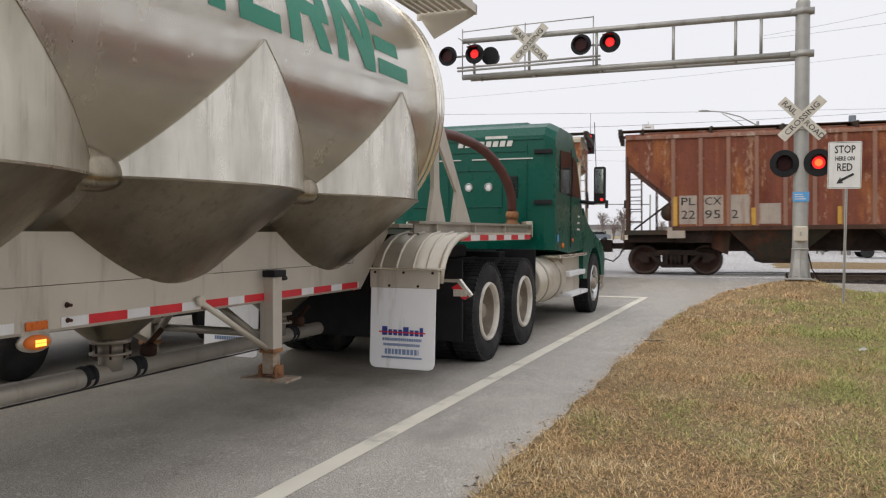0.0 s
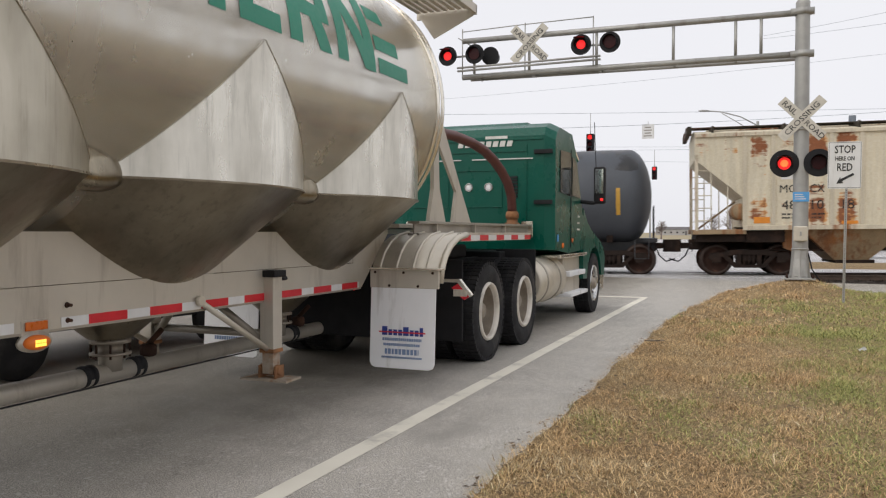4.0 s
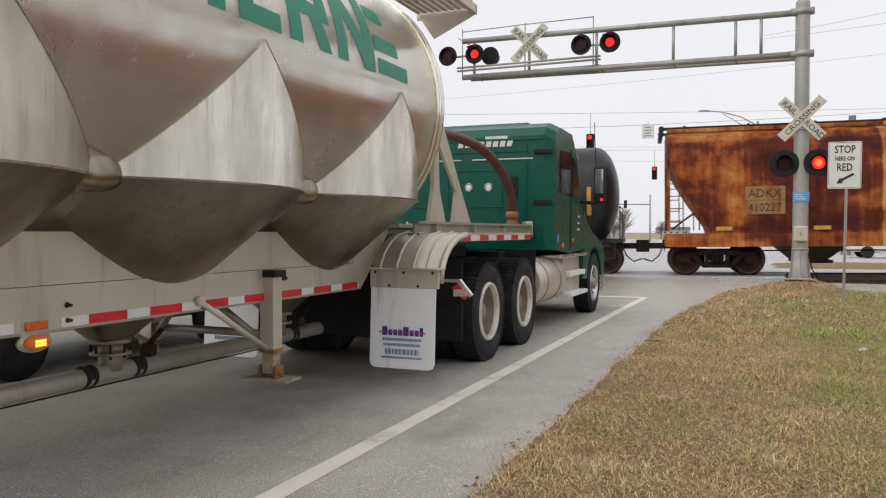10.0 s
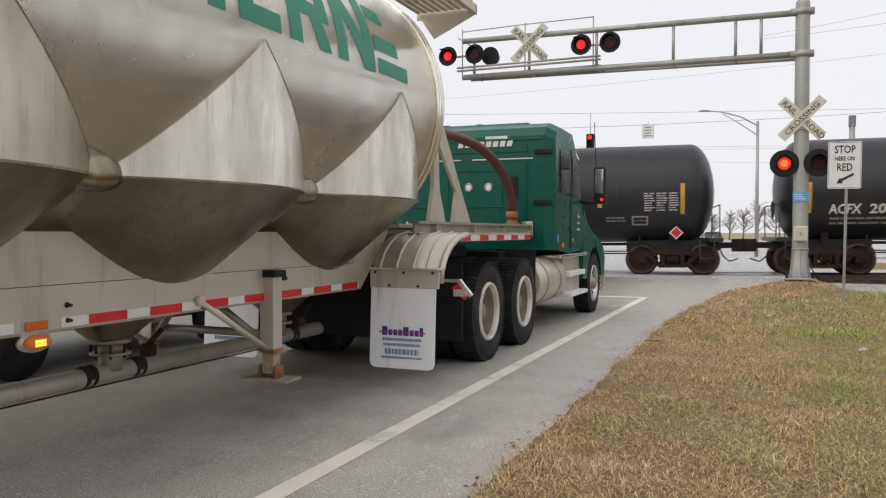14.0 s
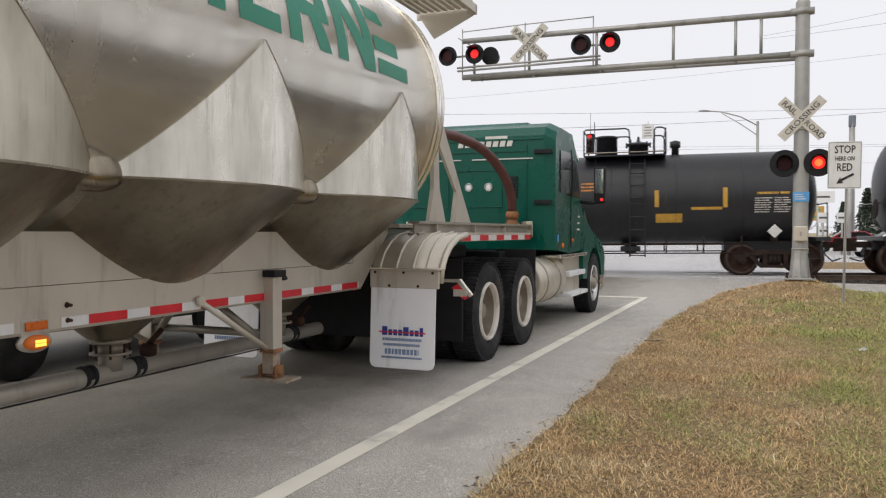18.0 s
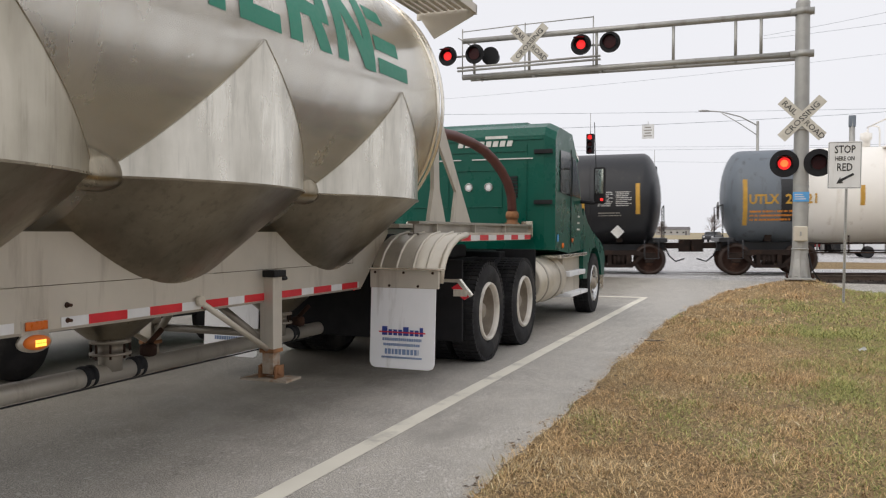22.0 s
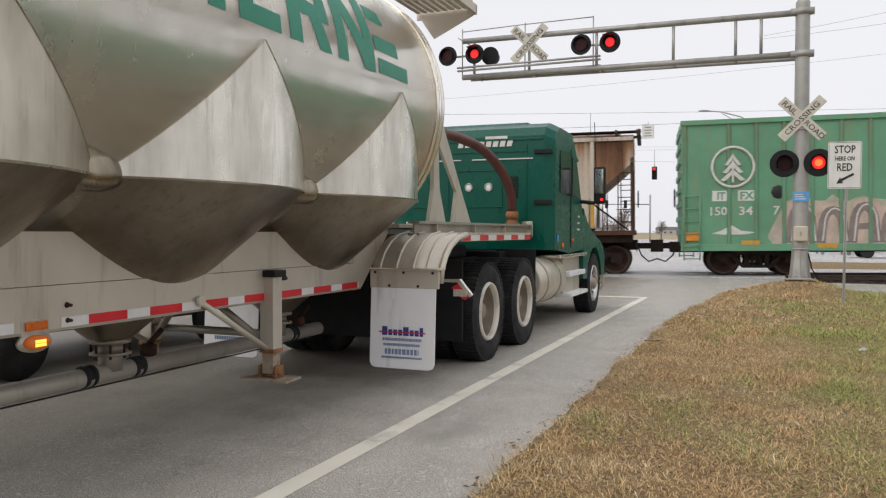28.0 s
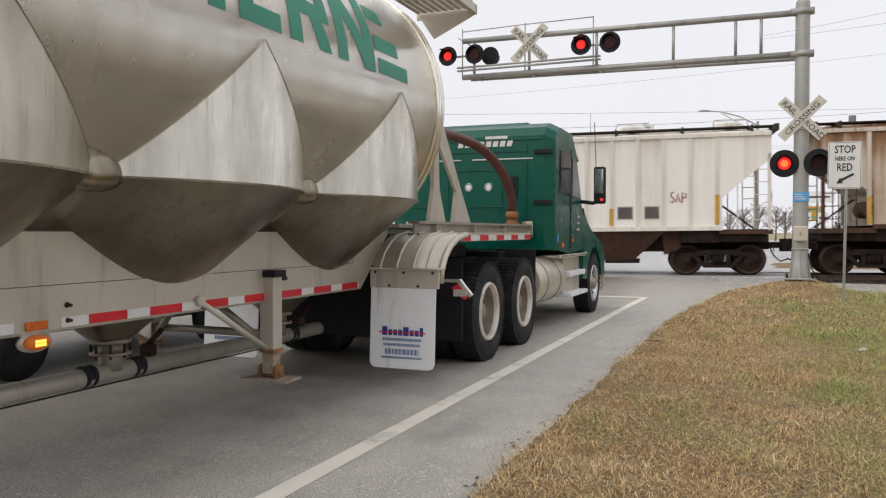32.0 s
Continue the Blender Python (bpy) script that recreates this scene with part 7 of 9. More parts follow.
carL, LL = hopper_car("cream white covered hopper car with light rust", -162.4, -178.6, (M["hop_l"], M["hop_l_post"], M["brown_bay"]), bogie_in=1.40, bays=3, ribs=19, inset=1.46, hatches=True)
# ------------------------------------------------------------------ lettering and marks on the cars


def fitted(name, text, x0, x1, z0, z1, material, parent, y, label="", wrap=None, bold=0.011):
    """Lettering that fills a given stretch of a car's near side; wrap = (radius, axis height) bends it round a tank."""
    ob = lettering(name, text, 0.4, material, parent, Matrix.Identity(4), label, bold=bold)
    co = [v.co.copy() for v in ob.data.vertices]
    ax, bx = min(c.x for c in co), max(c.x for c in co)
    az, bz = min(c.y for c in co), max(c.y for c in co)
    for v, c in zip(ob.data.vertices, co):
        x, z = x0 + (c.x - ax) / (bx - ax) * (x1 - x0), z0 + (c.y - az) / (bz - az) * (z1 - z0)
        if wrap:
            r, zc = wrap
            rr = r + 0.008 + (0.002 if c.z > 0 else 0)
            v.co = (x, -rr * math.cos(math.asin(max(-0.99, min(0.99, (z - zc) / rr)))), z)
        else:
            v.co = (x, y - (0.003 if c.z > 0 else 0), z)
    return ob


def plate(name, x0, x1, z0, z1, material, parent, y, label="", wrap=None):
    """A thin flat or bent mark on a car's near side."""
    bm = B()
    if not wrap:
        return part(name, box(bm, x0, x1, y - 0.004, y, z0, z1), material, parent, label)
    r, zc = wrap
    n = max(1, int((z1 - z0) / 0.1))
    cols = []
    for i in range(n + 1):
        z = z0 + (z1 - z0) * i / n
        rr = r + 0.007
        yy_ = -rr * math.cos(math.asin((z - zc) / rr))
        cols.append([bm.verts.new((x, yy_ + q, z)) for x in (x0, x1) for q in (0.0, 0.006)])
    for a, b in zip(cols, cols[1:]):
        for i, j in ((0, 2), (2, 3), (3, 1), (1, 0)):
            bm.faces.new((a[i], a[j], b[j], b[i]))
    bm.faces.new((cols[0][0], cols[0][1], cols[0][3], cols[0][2]))
    bm.faces.new((cols[-1][0], cols[-1][2], cols[-1][3], cols[-1][1]))
    bmesh.ops.recalc_face_normals(bm, faces=bm.faces[:])
    return part(name, bm, material, parent, label)


def bars(name, x0, x1, z0, z1, rows_, material, parent, y, wrap=None):
    """Lines of writing too small to read: short bars with gaps, as words have."""
    bm = B()
    h = (z1 - z0) / (rows_ * 2.2)
    rw = random.Random(int(x0 * 97 + z0 * 31))
    for i in range(rows_):
        z = z1 - (z1 - z0) * (i + 0.5) / rows_
        end = x0 + (x1 - x0) * (0.7 + 0.3 * rw.random())
        x = x0
        while x < end - 0.02:
            w = min(h * (0.5 + 0.5 * rw.random()) * (1 if rw.random() < 0.7 else 2), end - x)
            quad = []
            for px, pz in ((x, z - h / 2), (x + w, z - h / 2), (x + w, z + h / 2), (x, z + h / 2)):
                if wrap:
                    rr = wrap[0] + 0.008
                    yy_ = -rr * math.cos(math.asin((pz - wrap[1]) / rr))
                else:
                    yy_ = y - 0.004
                quad.append(bm.verts.new((px, yy_, pz)))
            bm.faces.new(quad)
            x += w + h * (0.22 if rw.random() < 0.8 else 0.8)
    return tagged(part(name, bm, material, parent), kind="stuff")


def diamond(x, z, r, material, parent, y, wrap):
    rr, zc = wrap
    yy_ = -(rr + 0.012) * math.cos(math.asin((z + r - zc) / rr)) - 0.01
    p = part("placard", prism(B(), [(x - r, z), (x, z - r), (x + r, z), (x, z + r)], yy_ - 0.01, yy_, "y"), M["sign_white"], parent, "diamond hazard placard")
    part("placard_print", prism(B(), [(x - r * 0.8, z), (x, z - r * 0.8), (x + r * 0.8, z), (x, z + r * 0.8)], yy_ - 0.014, yy_ - 0.0101, "y"), material, p)
    return p


def ribbon(name, pts, w, material, parent, y, label="", wrap=None, thick=0.004):
    """A painted stroke along points of the side."""
    bm = B()
    rows_ = []
    for i, (x, z) in enumerate(pts):
        a, b = pts[max(i - 1, 0)], pts[min(i + 1, len(pts) - 1)]
        d = Vector((b[0] - a[0], b[1] - a[1])).normalized() * (w / 2)
        row = []
        for s in (-1, 1):
            px, pz = x - s * d.y, z + s * d.x
            if wrap:
                rr = wrap[0] + 0.007
                yy_ = -rr * math.cos(math.asin((pz - wrap[1]) / rr))
            else:
                yy_ = y
            row.append(bm.verts.new((px, yy_ - thick, pz)))
        rows_.append(row)
    for p, q in zip(rows_, rows_[1:]):
        bm.faces.new((p[0], p[1], q[1], q[0]))
    return part(name, bm, material, parent, label)


S = -1.505
# dark red hopper
for x0, x1 in ((-6.66, -6.17), (-5.98, -5.45), (-5.26, -4.74)):
    plate("pale_panel", x0, x1, 1.50, 2.33, M["hop_a_pale"], carA, S, "faded pale paint patch")
for t, x0, x1, z0, z1 in (("PL", -6.60, -6.22, 2.05, 2.27), ("CX", -5.95, -5.50, 2.05, 2.27), ("22", -6.60, -6.22, 1.66, 1.90), ("95", -5.95, -5.53, 1.66, 1.90), ("2", -5.22, -5.05, 1.66, 1.90)):
    fitted("letters", t, x0, x1, z0, z1, M["ink_black"], carA, S - 0.007, bold=0.0)
plate("pale_panel", -4.51, -3.91, 1.49, 2.07, M["hop_a_pale"], carA, S, "faded pale paint patch")
for x in (-6.77, -4.64, -2.4):
    plate("yellow_stripe", x - 0.056, x + 0.056, 1.46, 2.3 if x < -6 else 1.95, M["yellow"], carA, S - 0.047, "yellow stripe on a side post")
plate("sill_patch", -7.0, -6.5, 1.10, 1.42, M["hop_a_pale"], carA, S - 0.06)
# tan hopper
for t, x0, x1, z0, z1 in (("MO", -5.91, -5.45, 2.35, 2.58), ("CX", -5.12, -4.75, 2.35, 2.58), ("48", -5.86, -5.49, 1.88, 2.14), ("10", -5.08, -4.77, 1.88, 2.14), ("18", -4.29, -4.00, 1.88, 2.14)):
    fitted("letters", t, x0, x1, z0, z1, M["ink_black"], carB, S - 0.001, bold=0.0)
plate("placard", -5.88, -5.50, 2.73, 2.92, M["sign_white"], carB, S)
bars("print_bar", -5.86, -5.50, 1.60, 1.80, 2, M["ink_black"], carB, S)
bars("print_bar", -5.08, -4.72, 1.60, 1.80, 2, M["ink_black"], carB, S)
for x0, x1, z0, z1 in ((-6.60, -6.17, 1.50, 1.68), (-4.32, -3.9, 1.46, 1.55), (6.18, 6.61, 1.53, 1.70)):
    plate("orange_panel", x0, x1, z0, z1, M["orange_ink"], carB, S, "orange reflective panel")
plate("data_frame", 5.45, 5.90, 1.54, 1.87, M["sign_white"], carB, S)
for x in (5.49, 5.69):
    plate("data_box", x, x + 0.17, 1.60, 1.82, M["ink_black"], carB, S - 0.005)
# charcoal tank
W = (1.46, 2.40)
fitted("letters", "UTLX", -4.91, -3.92, 1.80, 2.05, M["yellow"], carC, 0, wrap=W)
fitted("letters", "641904", -3.80, -2.90, 1.80, 2.05, M["yellow"], carC, 0, wrap=W)
for x, z0, z1 in ((-3.92, 1.85, 2.27), (-2.17, 1.82, 2.27), (-0.24, 1.80, 2.25), (2.2, 1.80, 2.25), (5.6, 1.8, 2.6), (-5.75, 1.75, 2.65)):
    plate("yellow_bar", x - 0.06, x + 0.06, z0, z1, M["yellow"], carC, 0, "yellow marker bar", W)
bars("print_bar", -4.89, -4.0, 1.41, 1.70, 3, M["yellow"], carC, 0, W)
bars("print_bar", -3.6, -2.9, 1.41, 1.70, 3, M["yellow"], carC, 0, W)
# orange hopper
for t, x0, x1, z0, z1 in (("ADKX", -5.28, -4.40, 2.24, 2.47), ("410227", -5.28, -4.40, 1.84, 2.07)):
    plate("tan_patch", x0 - 0.08, x1 + 0.10, z0 - 0.08, z1 + 0.08, M["tan_patch"], carD, -1.594, "faded tan paint patch")
    fitted("letters", t, x0, x1, z0, z1, M["ink_black"], carD, -1.600, bold=0.0)
for x in (-5.92, -3.33, -0.97, 1.5, 5.83):
    plate("yellow_panel", x - 0.22, x + 0.22, 1.31 if x < 5 else 1.34, 1.42 if x < 5 else 1.54, M["yellow"], carD, -1.545, "yellow reflective panel")
plate("placard", 4.45, 4.95, 1.45, 1.72, M["hop_a_pale"], carD, -1.565)
# black tank with spray painting
W = (1.49, 2.47)
fitted("letters", "ACFX", -6.56, -5.72, 1.74, 2.02, M["white_ink"], carE, 0, wrap=W)
fitted("letters", "200436", -5.52, -4.23, 1.74, 2.02, M["white_ink"], carE, 0, wrap=W)
bars("print_bar", -6.5, -4.45, 1.42, 1.68, 2, M["dim_ink"], carE, 0, W)
for x, z0, z1 in ((-7.07, 1.78, 2.64), (-4.14, 1.99, 2.45), (1.72, 2.04, 2.48), (4.26, 1.99, 2.46), (6.95, 1.8, 2.65)):
    plate("yellow_bar", x - 0.06, x + 0.06, z0, z1, M["yellow"], carE, 0, "yellow marker bar", W)
plate("data_box", -3.94, -3.68, 1.73, 1.99, M["hop_a_pale"], carE, 0, "", W)
plate("data_box", -3.90, -3.72, 1.77, 1.95, M["tank_black"], carE, 0, "", (1.494, 2.47))
plate("placard", -3.07, -2.50, 1.72, 1.96, M["sign_white"], carE, 0, "white notice plate", W)
plate("orange_line", 1.31, 4.11, 2.15, 2.20, M["red_orange"], carE, 0, "orange sprayed line", W)
bars("print_bar", 5.63, 6.62, 1.97, 2.45, 8, M["white_ink"], carE, 0, W)
diamond(6.70, 1.36, 0.2, M["red_tape"], carE, 0, W)
rs = random.Random(5)


def scrawl(car, x0, x1, z0, z1, n, w=0.026):
    """Tangled outline letters: a ragged closed loop and a crossing stroke for each."""
    for i in range(n):
        a, wd = x0 + (x1 - x0) * (i + 0.5) / n, (x1 - x0) / n * 0.62
        hz, mz = (z1 - z0) / 2, (z0 + z1) / 2 + 0.05 * (rs.random() - 0.5)
        slant = 0.25 * (rs.random() - 0.2)
        loop = []
        for k in range(15):
            t = 6.283 * k / 14
            q = 0.72 + 0.28 * math.cos(3 * t + i * 1.7) + 0.10 * (rs.random() - 0.5)
            loop.append((a + wd * q * math.cos(t) + slant * hz * math.sin(t), mz + hz * q * math.sin(t)))
        loop[-1] = loop[0]
        ribbon("spray_stroke", loop, w, M["white_ink"], car, 0, "white sprayed outline", W)
        b0, b1 = a - wd * (0.3 + 0.3 * rs.random()), a + wd * (0.3 + 0.4 * rs.random())
        ribbon("spray_stroke", [(b0, mz - hz * 0.5), ((b0 + b1) / 2, mz + hz * (0.5 * rs.random())), (b1, mz - hz * 0.2 * rs.random())], w * 0.8, M["white_ink"], car, 0, "white sprayed stroke", W)


fitted("spray_word", "SALVAGE", 1.77, 3.78, 1.64, 2.06, M["white_ink"], carE, 0, "white sprayed capitals", wrap=W, bold=0.0)
for a in ((0.70, 1.55, 1.62, 2.0, 3), (-2.3, -1.5, 1.75, 2.1, 4), (-1.65, -0.55, 1.42, 1.80, 5), (4.2, 5.2, 1.62, 1.95, 4)):
    scrawl(carE, *a)
# second black tank
fitted("letters", "TILX", -6.55, -5.95, 1.82, 2.09, M["white_ink"], carF, 0, wrap=W)
fitted("letters", "194487", -5.80, -4.86, 1.82, 2.09, M["white_ink"], carF, 0, wrap=W)
bars("print_bar", -6.5, -4.9, 1.50, 1.74, 2, M["dim_ink"], carF, 0, W)
for x, z0, z1 in ((-7.08, 1.82, 2.70), (-4.61, 2.15, 2.62), (6.95, 1.80, 2.69), (4.58, 2.02, 2.48), (2.21, 2.04, 2.50), (-1.4, 2.04, 2.5)):
    plate("yellow_bar", x - 0.06, x + 0.06, z0, z1, M["yellow"], carF, 0, "yellow marker bar", W)
plate("placard", 3.25, 3.85, 1.97, 2.23, M["sign_white"], carF, 0, "white notice plate", W)
plate("yellow_panel", 3.86, 3.99, 1.97, 2.23, M["yellow"], carF, 0, "", W)
for k in range(3):
    bars("print_bar", 5.87 + 0.35 * k, 6.17 + 0.35 * k, 1.89, 2.45, 8, M["white_ink"], carF, 0, W)
bars("print_bar", 4.76, 5.38, 1.58, 1.76, 2, M["dim_ink"], carF, 0, W)
plate("data_box", 5.51, 5.97, 1.49, 1.76, M["hop_a_pale"], carF, 0, "", W)
plate("data_box", 5.55, 5.93, 1.53, 1.72, M["tank_black"], carF, 0, "", (1.494, 2.47))
diamond(6.78, 1.26, 0.2, M["red_tape"], carF, 0, W)
for a in ((-3.9, -2.6, 1.6, 2.2, 4), (-2.2, -0.8, 1.7, 2.15, 4)):
    scrawl(carF, *a)
# short black tank
W = (1.36, 2.30)
fitted("letters", "UTLX", -3.99, -3.12, 1.89, 2.16, M["yellow"], carG, 0, wrap=W)
fitted("letters", "24427", -2.92, -2.05, 1.89, 2.16, M["yellow"], carG, 0, wrap=W)
for x, z0, z1 in ((-4.89, 1.90, 2.80), (-1.85, 2.15, 2.60), (0.78, 2.02, 2.51), (2.69, 1.98, 2.55), (4.78, 1.79, 2.62)):
    plate("yellow_bar", x - 0.06, x + 0.06, z0, z1, M["yellow"], carG, 0, "yellow marker bar", W)
bars("print_bar", -1.42, -0.94, 2.50, 2.80, 3, M["orange_ink"], carG, 0, W)
bars("print_bar", -3.95, -2.5, 1.55, 1.80, 2, M["orange_ink"], carG, 0, W)
plate("yellow_panel", 0.75, 1.50, 1.56, 1.82, M["yellow"], carG, 0, "yellow notice panel", W)
plate("yellow_panel", 1.75, 2.6, 1.92, 2.0, M["yellow"], carG, 0, "", W)
for k in range(2):
    bars("print_bar", 3.49 + 0.52 * k, 3.97 + 0.52 * k, 1.80, 2.26, 7, M["white_ink"], carG, 0, W)
bars("print_bar", 3.55, 4.5, 2.30, 2.44, 1, M["yellow"], carG, 0, W)
diamond(4.05, 1.28, 0.2, M["white_ink"], carG, 0, W)
# white tank with slate bands
W = (1.40, 2.30)
for x, z0, z1, mt in ((0.20, 2.10, 2.55, "yellow"), (2.31, 2.07, 2.50, "yellow"), (-4.83, 1.45, 2.77, "yellow"), (-1.77, 1.97, 2.53, "yellow"), (4.75, 1.85, 2.7, "yellow")):
    plate("yellow_bar", x - 0.06, x + 0.06, z0, z1, M[mt], carH, 0, "yellow marker bar", W)
plate("dark_panel", -3.87, -3.23, 1.55, 2.75, M["tank_black"], carH, 0, "dark repainted patch", W)
fitted("letters", "UTLX", -4.72, -3.92, 2.05, 2.33, M["yellow"], carH, 0, wrap=W)
fitted("letters", "24421", -3.75, -2.94, 2.05, 2.33, M["yellow"], carH, 0, wrap=(1.404, 2.30))
bars("print_bar", -4.7, -3.4, 1.55, 1.9, 3, M["orange_ink"], carH, 0, W)
plate("yellow_panel", 0.81, 1.54, 1.61, 1.85, M["yellow"], carH, 0, "yellow notice panel", W)
bars("print_bar", 0.86, 1.50, 1.64, 1.82, 3, M["ink_black"], carH, 0, (1.406, 2.30))
bars("print_bar", 1.56, 2.66, 1.85, 2.10, 2, M["ink_black"], carH, 0, W)
plate("dark_panel", 2.71, 3.28, 1.71, 1.98, M["tank_black"], carH, 0, "", W)
for k in range(2):
    bars("print_bar", 3.45 + 0.52 * k, 3.92 + 0.52 * k, 1.9, 2.40, 8, M["white_ink"], carH, 0, W)
diamond(4.1, 1.30, 0.2, M["white_ink"], carH, 0, W)
# white tank with black bands
W = (1.43, 2.30)
fitted("letters", "UTLX", -4.63, -3.75, 1.90, 2.18, M["white_ink"], carI, 0, wrap=W)
fitted("letters", "130386", -3.58, -2.58, 1.90, 2.18, M["white_ink"], carI, 0, wrap=W)
bars("print_bar", -4.6, -2.4, 1.56, 1.80, 2, M["dim_ink"], carI, 0, W)
for x, z0, z1 in ((4.55, 1.82, 2.73), (1.84, 2.11, 2.54), (-4.81, 1.93, 2.79), (-2.41, 2.08, 2.57), (-0.9, 2.1, 2.55)):
    plate("yellow_bar", x - 0.06, x + 0.06, z0, z1, M["yellow"], carI, 0, "yellow marker bar", W)
plate("yellow_panel", 2.22, 2.99, 1.93, 2.24, M["yellow"], carI, 0, "yellow notice panel", W)
bars("print_bar", 2.27, 2.94, 1.97, 2.20, 3, M["ink_black"], carI, 0, (1.436, 2.30))
bars("print_bar", 2.22, 2.99, 1.72, 1.86, 2, M["white_ink"], carI, 0, W)
for k in range(2):
    bars("print_bar", 3.39 + 0.53 * k, 3.86 + 0.53 * k, 2.05, 2.51, 8, M["white_ink"], carI, 0, W)
bars("print_bar", 3.4, 4.1, 1.75, 1.9, 2, M["dim_ink"], carI, 0, W)
diamond(3.95, 1.30, 0.2, M["white_ink"], carI, 0, W)
bars("print_bar", 0.3, 1.0, 1.5, 1.9, 4, M["dim_ink"], carI, 0, W)
bars("print_bar", -1.6, -0.5, 1.5, 1.75, 2, M["dim_ink"], carI, 0, W)
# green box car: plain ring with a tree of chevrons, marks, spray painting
bm = B()
lathe(bm, [(0.0, 0.60), (0.004, 0.60), (0.004, 0.53), (0.0, 0.53)], (-7.62, S - 0.05, 3.12), (0, -1, 0), 48, caps=False)
emblem = part("emblem_ring", bm, M["white_ink"], carJ, "white painted ring around a tree shape")
for i in range(3):
    z = 2.98 + 0.22 * i
    w = 0.34 - 0.06 * i
    part("emblem_branch", prism(B(), [(-7.62 - w, z - 0.24), (-7.62, z + 0.08), (-7.62 + w, z - 0.24), (-7.62 + w * 0.6, z - 0.26), (-7.62, z - 0.06), (-7.62 - w * 0.6, z - 0.26)], S - 0.056, S - 0.05, "y"), M["white_ink"], emblem)
part("emblem_trunk", box(B(), -7.65, -7.59, S - 0.055, S - 0.05, 2.68, 3.30), M["white_ink"], emblem)
for t, x0, x1 in (("IT", -8.18, -7.77), ("FX", -7.48, -6.99)):
    p = plate("mark_panel", x0, x1, 2.15, 2.45, M["sign_white"], carJ, S - 0.002, "white panel with green letters")
    fitted("letters", t, x0 + 0.06 + (0.08 if t == "IT" else 0), x1 - 0.06, 2.19, 2.41, M["box_green"], carJ, S - 0.008, bold=0.012)
for t, x0, x1 in (("150", -8.23, -7.77), ("34", -7.45, -7.08), ("7", -6.54, -6.37)):
    fitted("letters", t, x0, x1, 1.74, 1.99, M["white_ink"], carJ, S - 0.003, bold=0.006)
part("dark_disc", lathe(B(), [(0, 0.2), (0.004, 0.19), (0.005, 0)], (-6.40, S, 2.38), (0, -1, 0), 8), M["tank_black"], carJ)
for x0, x1, z0, z1 in ((-8.90, -8.50, 1.02, 1.26), (-7.4, -6.9, 0.90, 1.02), (-5.4, -4.9, 0.80, 0.93), (5.2, 5.8, 0.86, 1.0), (8.3, 8.75, 1.02, 1.26)):
    plate("yellow_panel", x0, x1, z0, z1, M["yellow"] if x0 > -8 and x0 < 8 else M["orange_ink"], carJ, S - 0.07, "yellow reflective panel")
part("white_peak", prism(B(), [(-8.2, 1.22), (-7.95, 1.30), (-7.65, 1.46), (-7.4, 1.30), (-7.0, 1.25), (-7.3, 1.19), (-7.9, 1.19)], S - 0.005, S, "y"), M["white_ink"], carJ)
part("dark_diamond", prism(B(), [(7.0, 2.42), (7.26, 2.18), (7.52, 2.42), (7.26, 2.66)], S - 0.005, S, "y"), M["tank_black"], carJ, "black diamond patch")
bars("print_bar", 7.62, 7.86, 1.62, 2.25, 7, M["white_ink"], carJ, S)
bars("print_bar", 7.98, 8.22, 1.62, 2.25, 7, M["white_ink"], carJ, S)
plate("data_frame", 7.64, 8.2, 1.14, 1.47, M["sign_white"], carJ, S)
for x in (7.68, 7.94):
    plate("data_box", x, x + 0.22, 1.18, 1.43, M["ink_black"], carJ, S - 0.005)


def spray_cloud(x0, x1, z0, z1, n):
    """A ragged pale cloud sprayed behind a word."""
    crest = [(x0 + (x1 - x0) * k / (4 * n), z1 + 0.10 - 0.14 * abs(math.cos(math.pi * k / 4)) + 0.04 * math.sin(k * 2.3)) for k in range(4 * n + 1)]
    part("spray_cloud", prism(B(), [(x1 + 0.3, z0 + 0.05), (x1 + 0.42, z0 + 0.4), (x1 + 0.1, z1 - 0.35)] + crest[::-1] + [(x0 - 0.25, z1 - 0.5), (x0 - 0.5, z0 + 0.3), (x0 - 0.3, z0)], S - 0.008, S - 0.0, "y"), M["cloud"], carJ, "pale sprayed cloud behind the word")


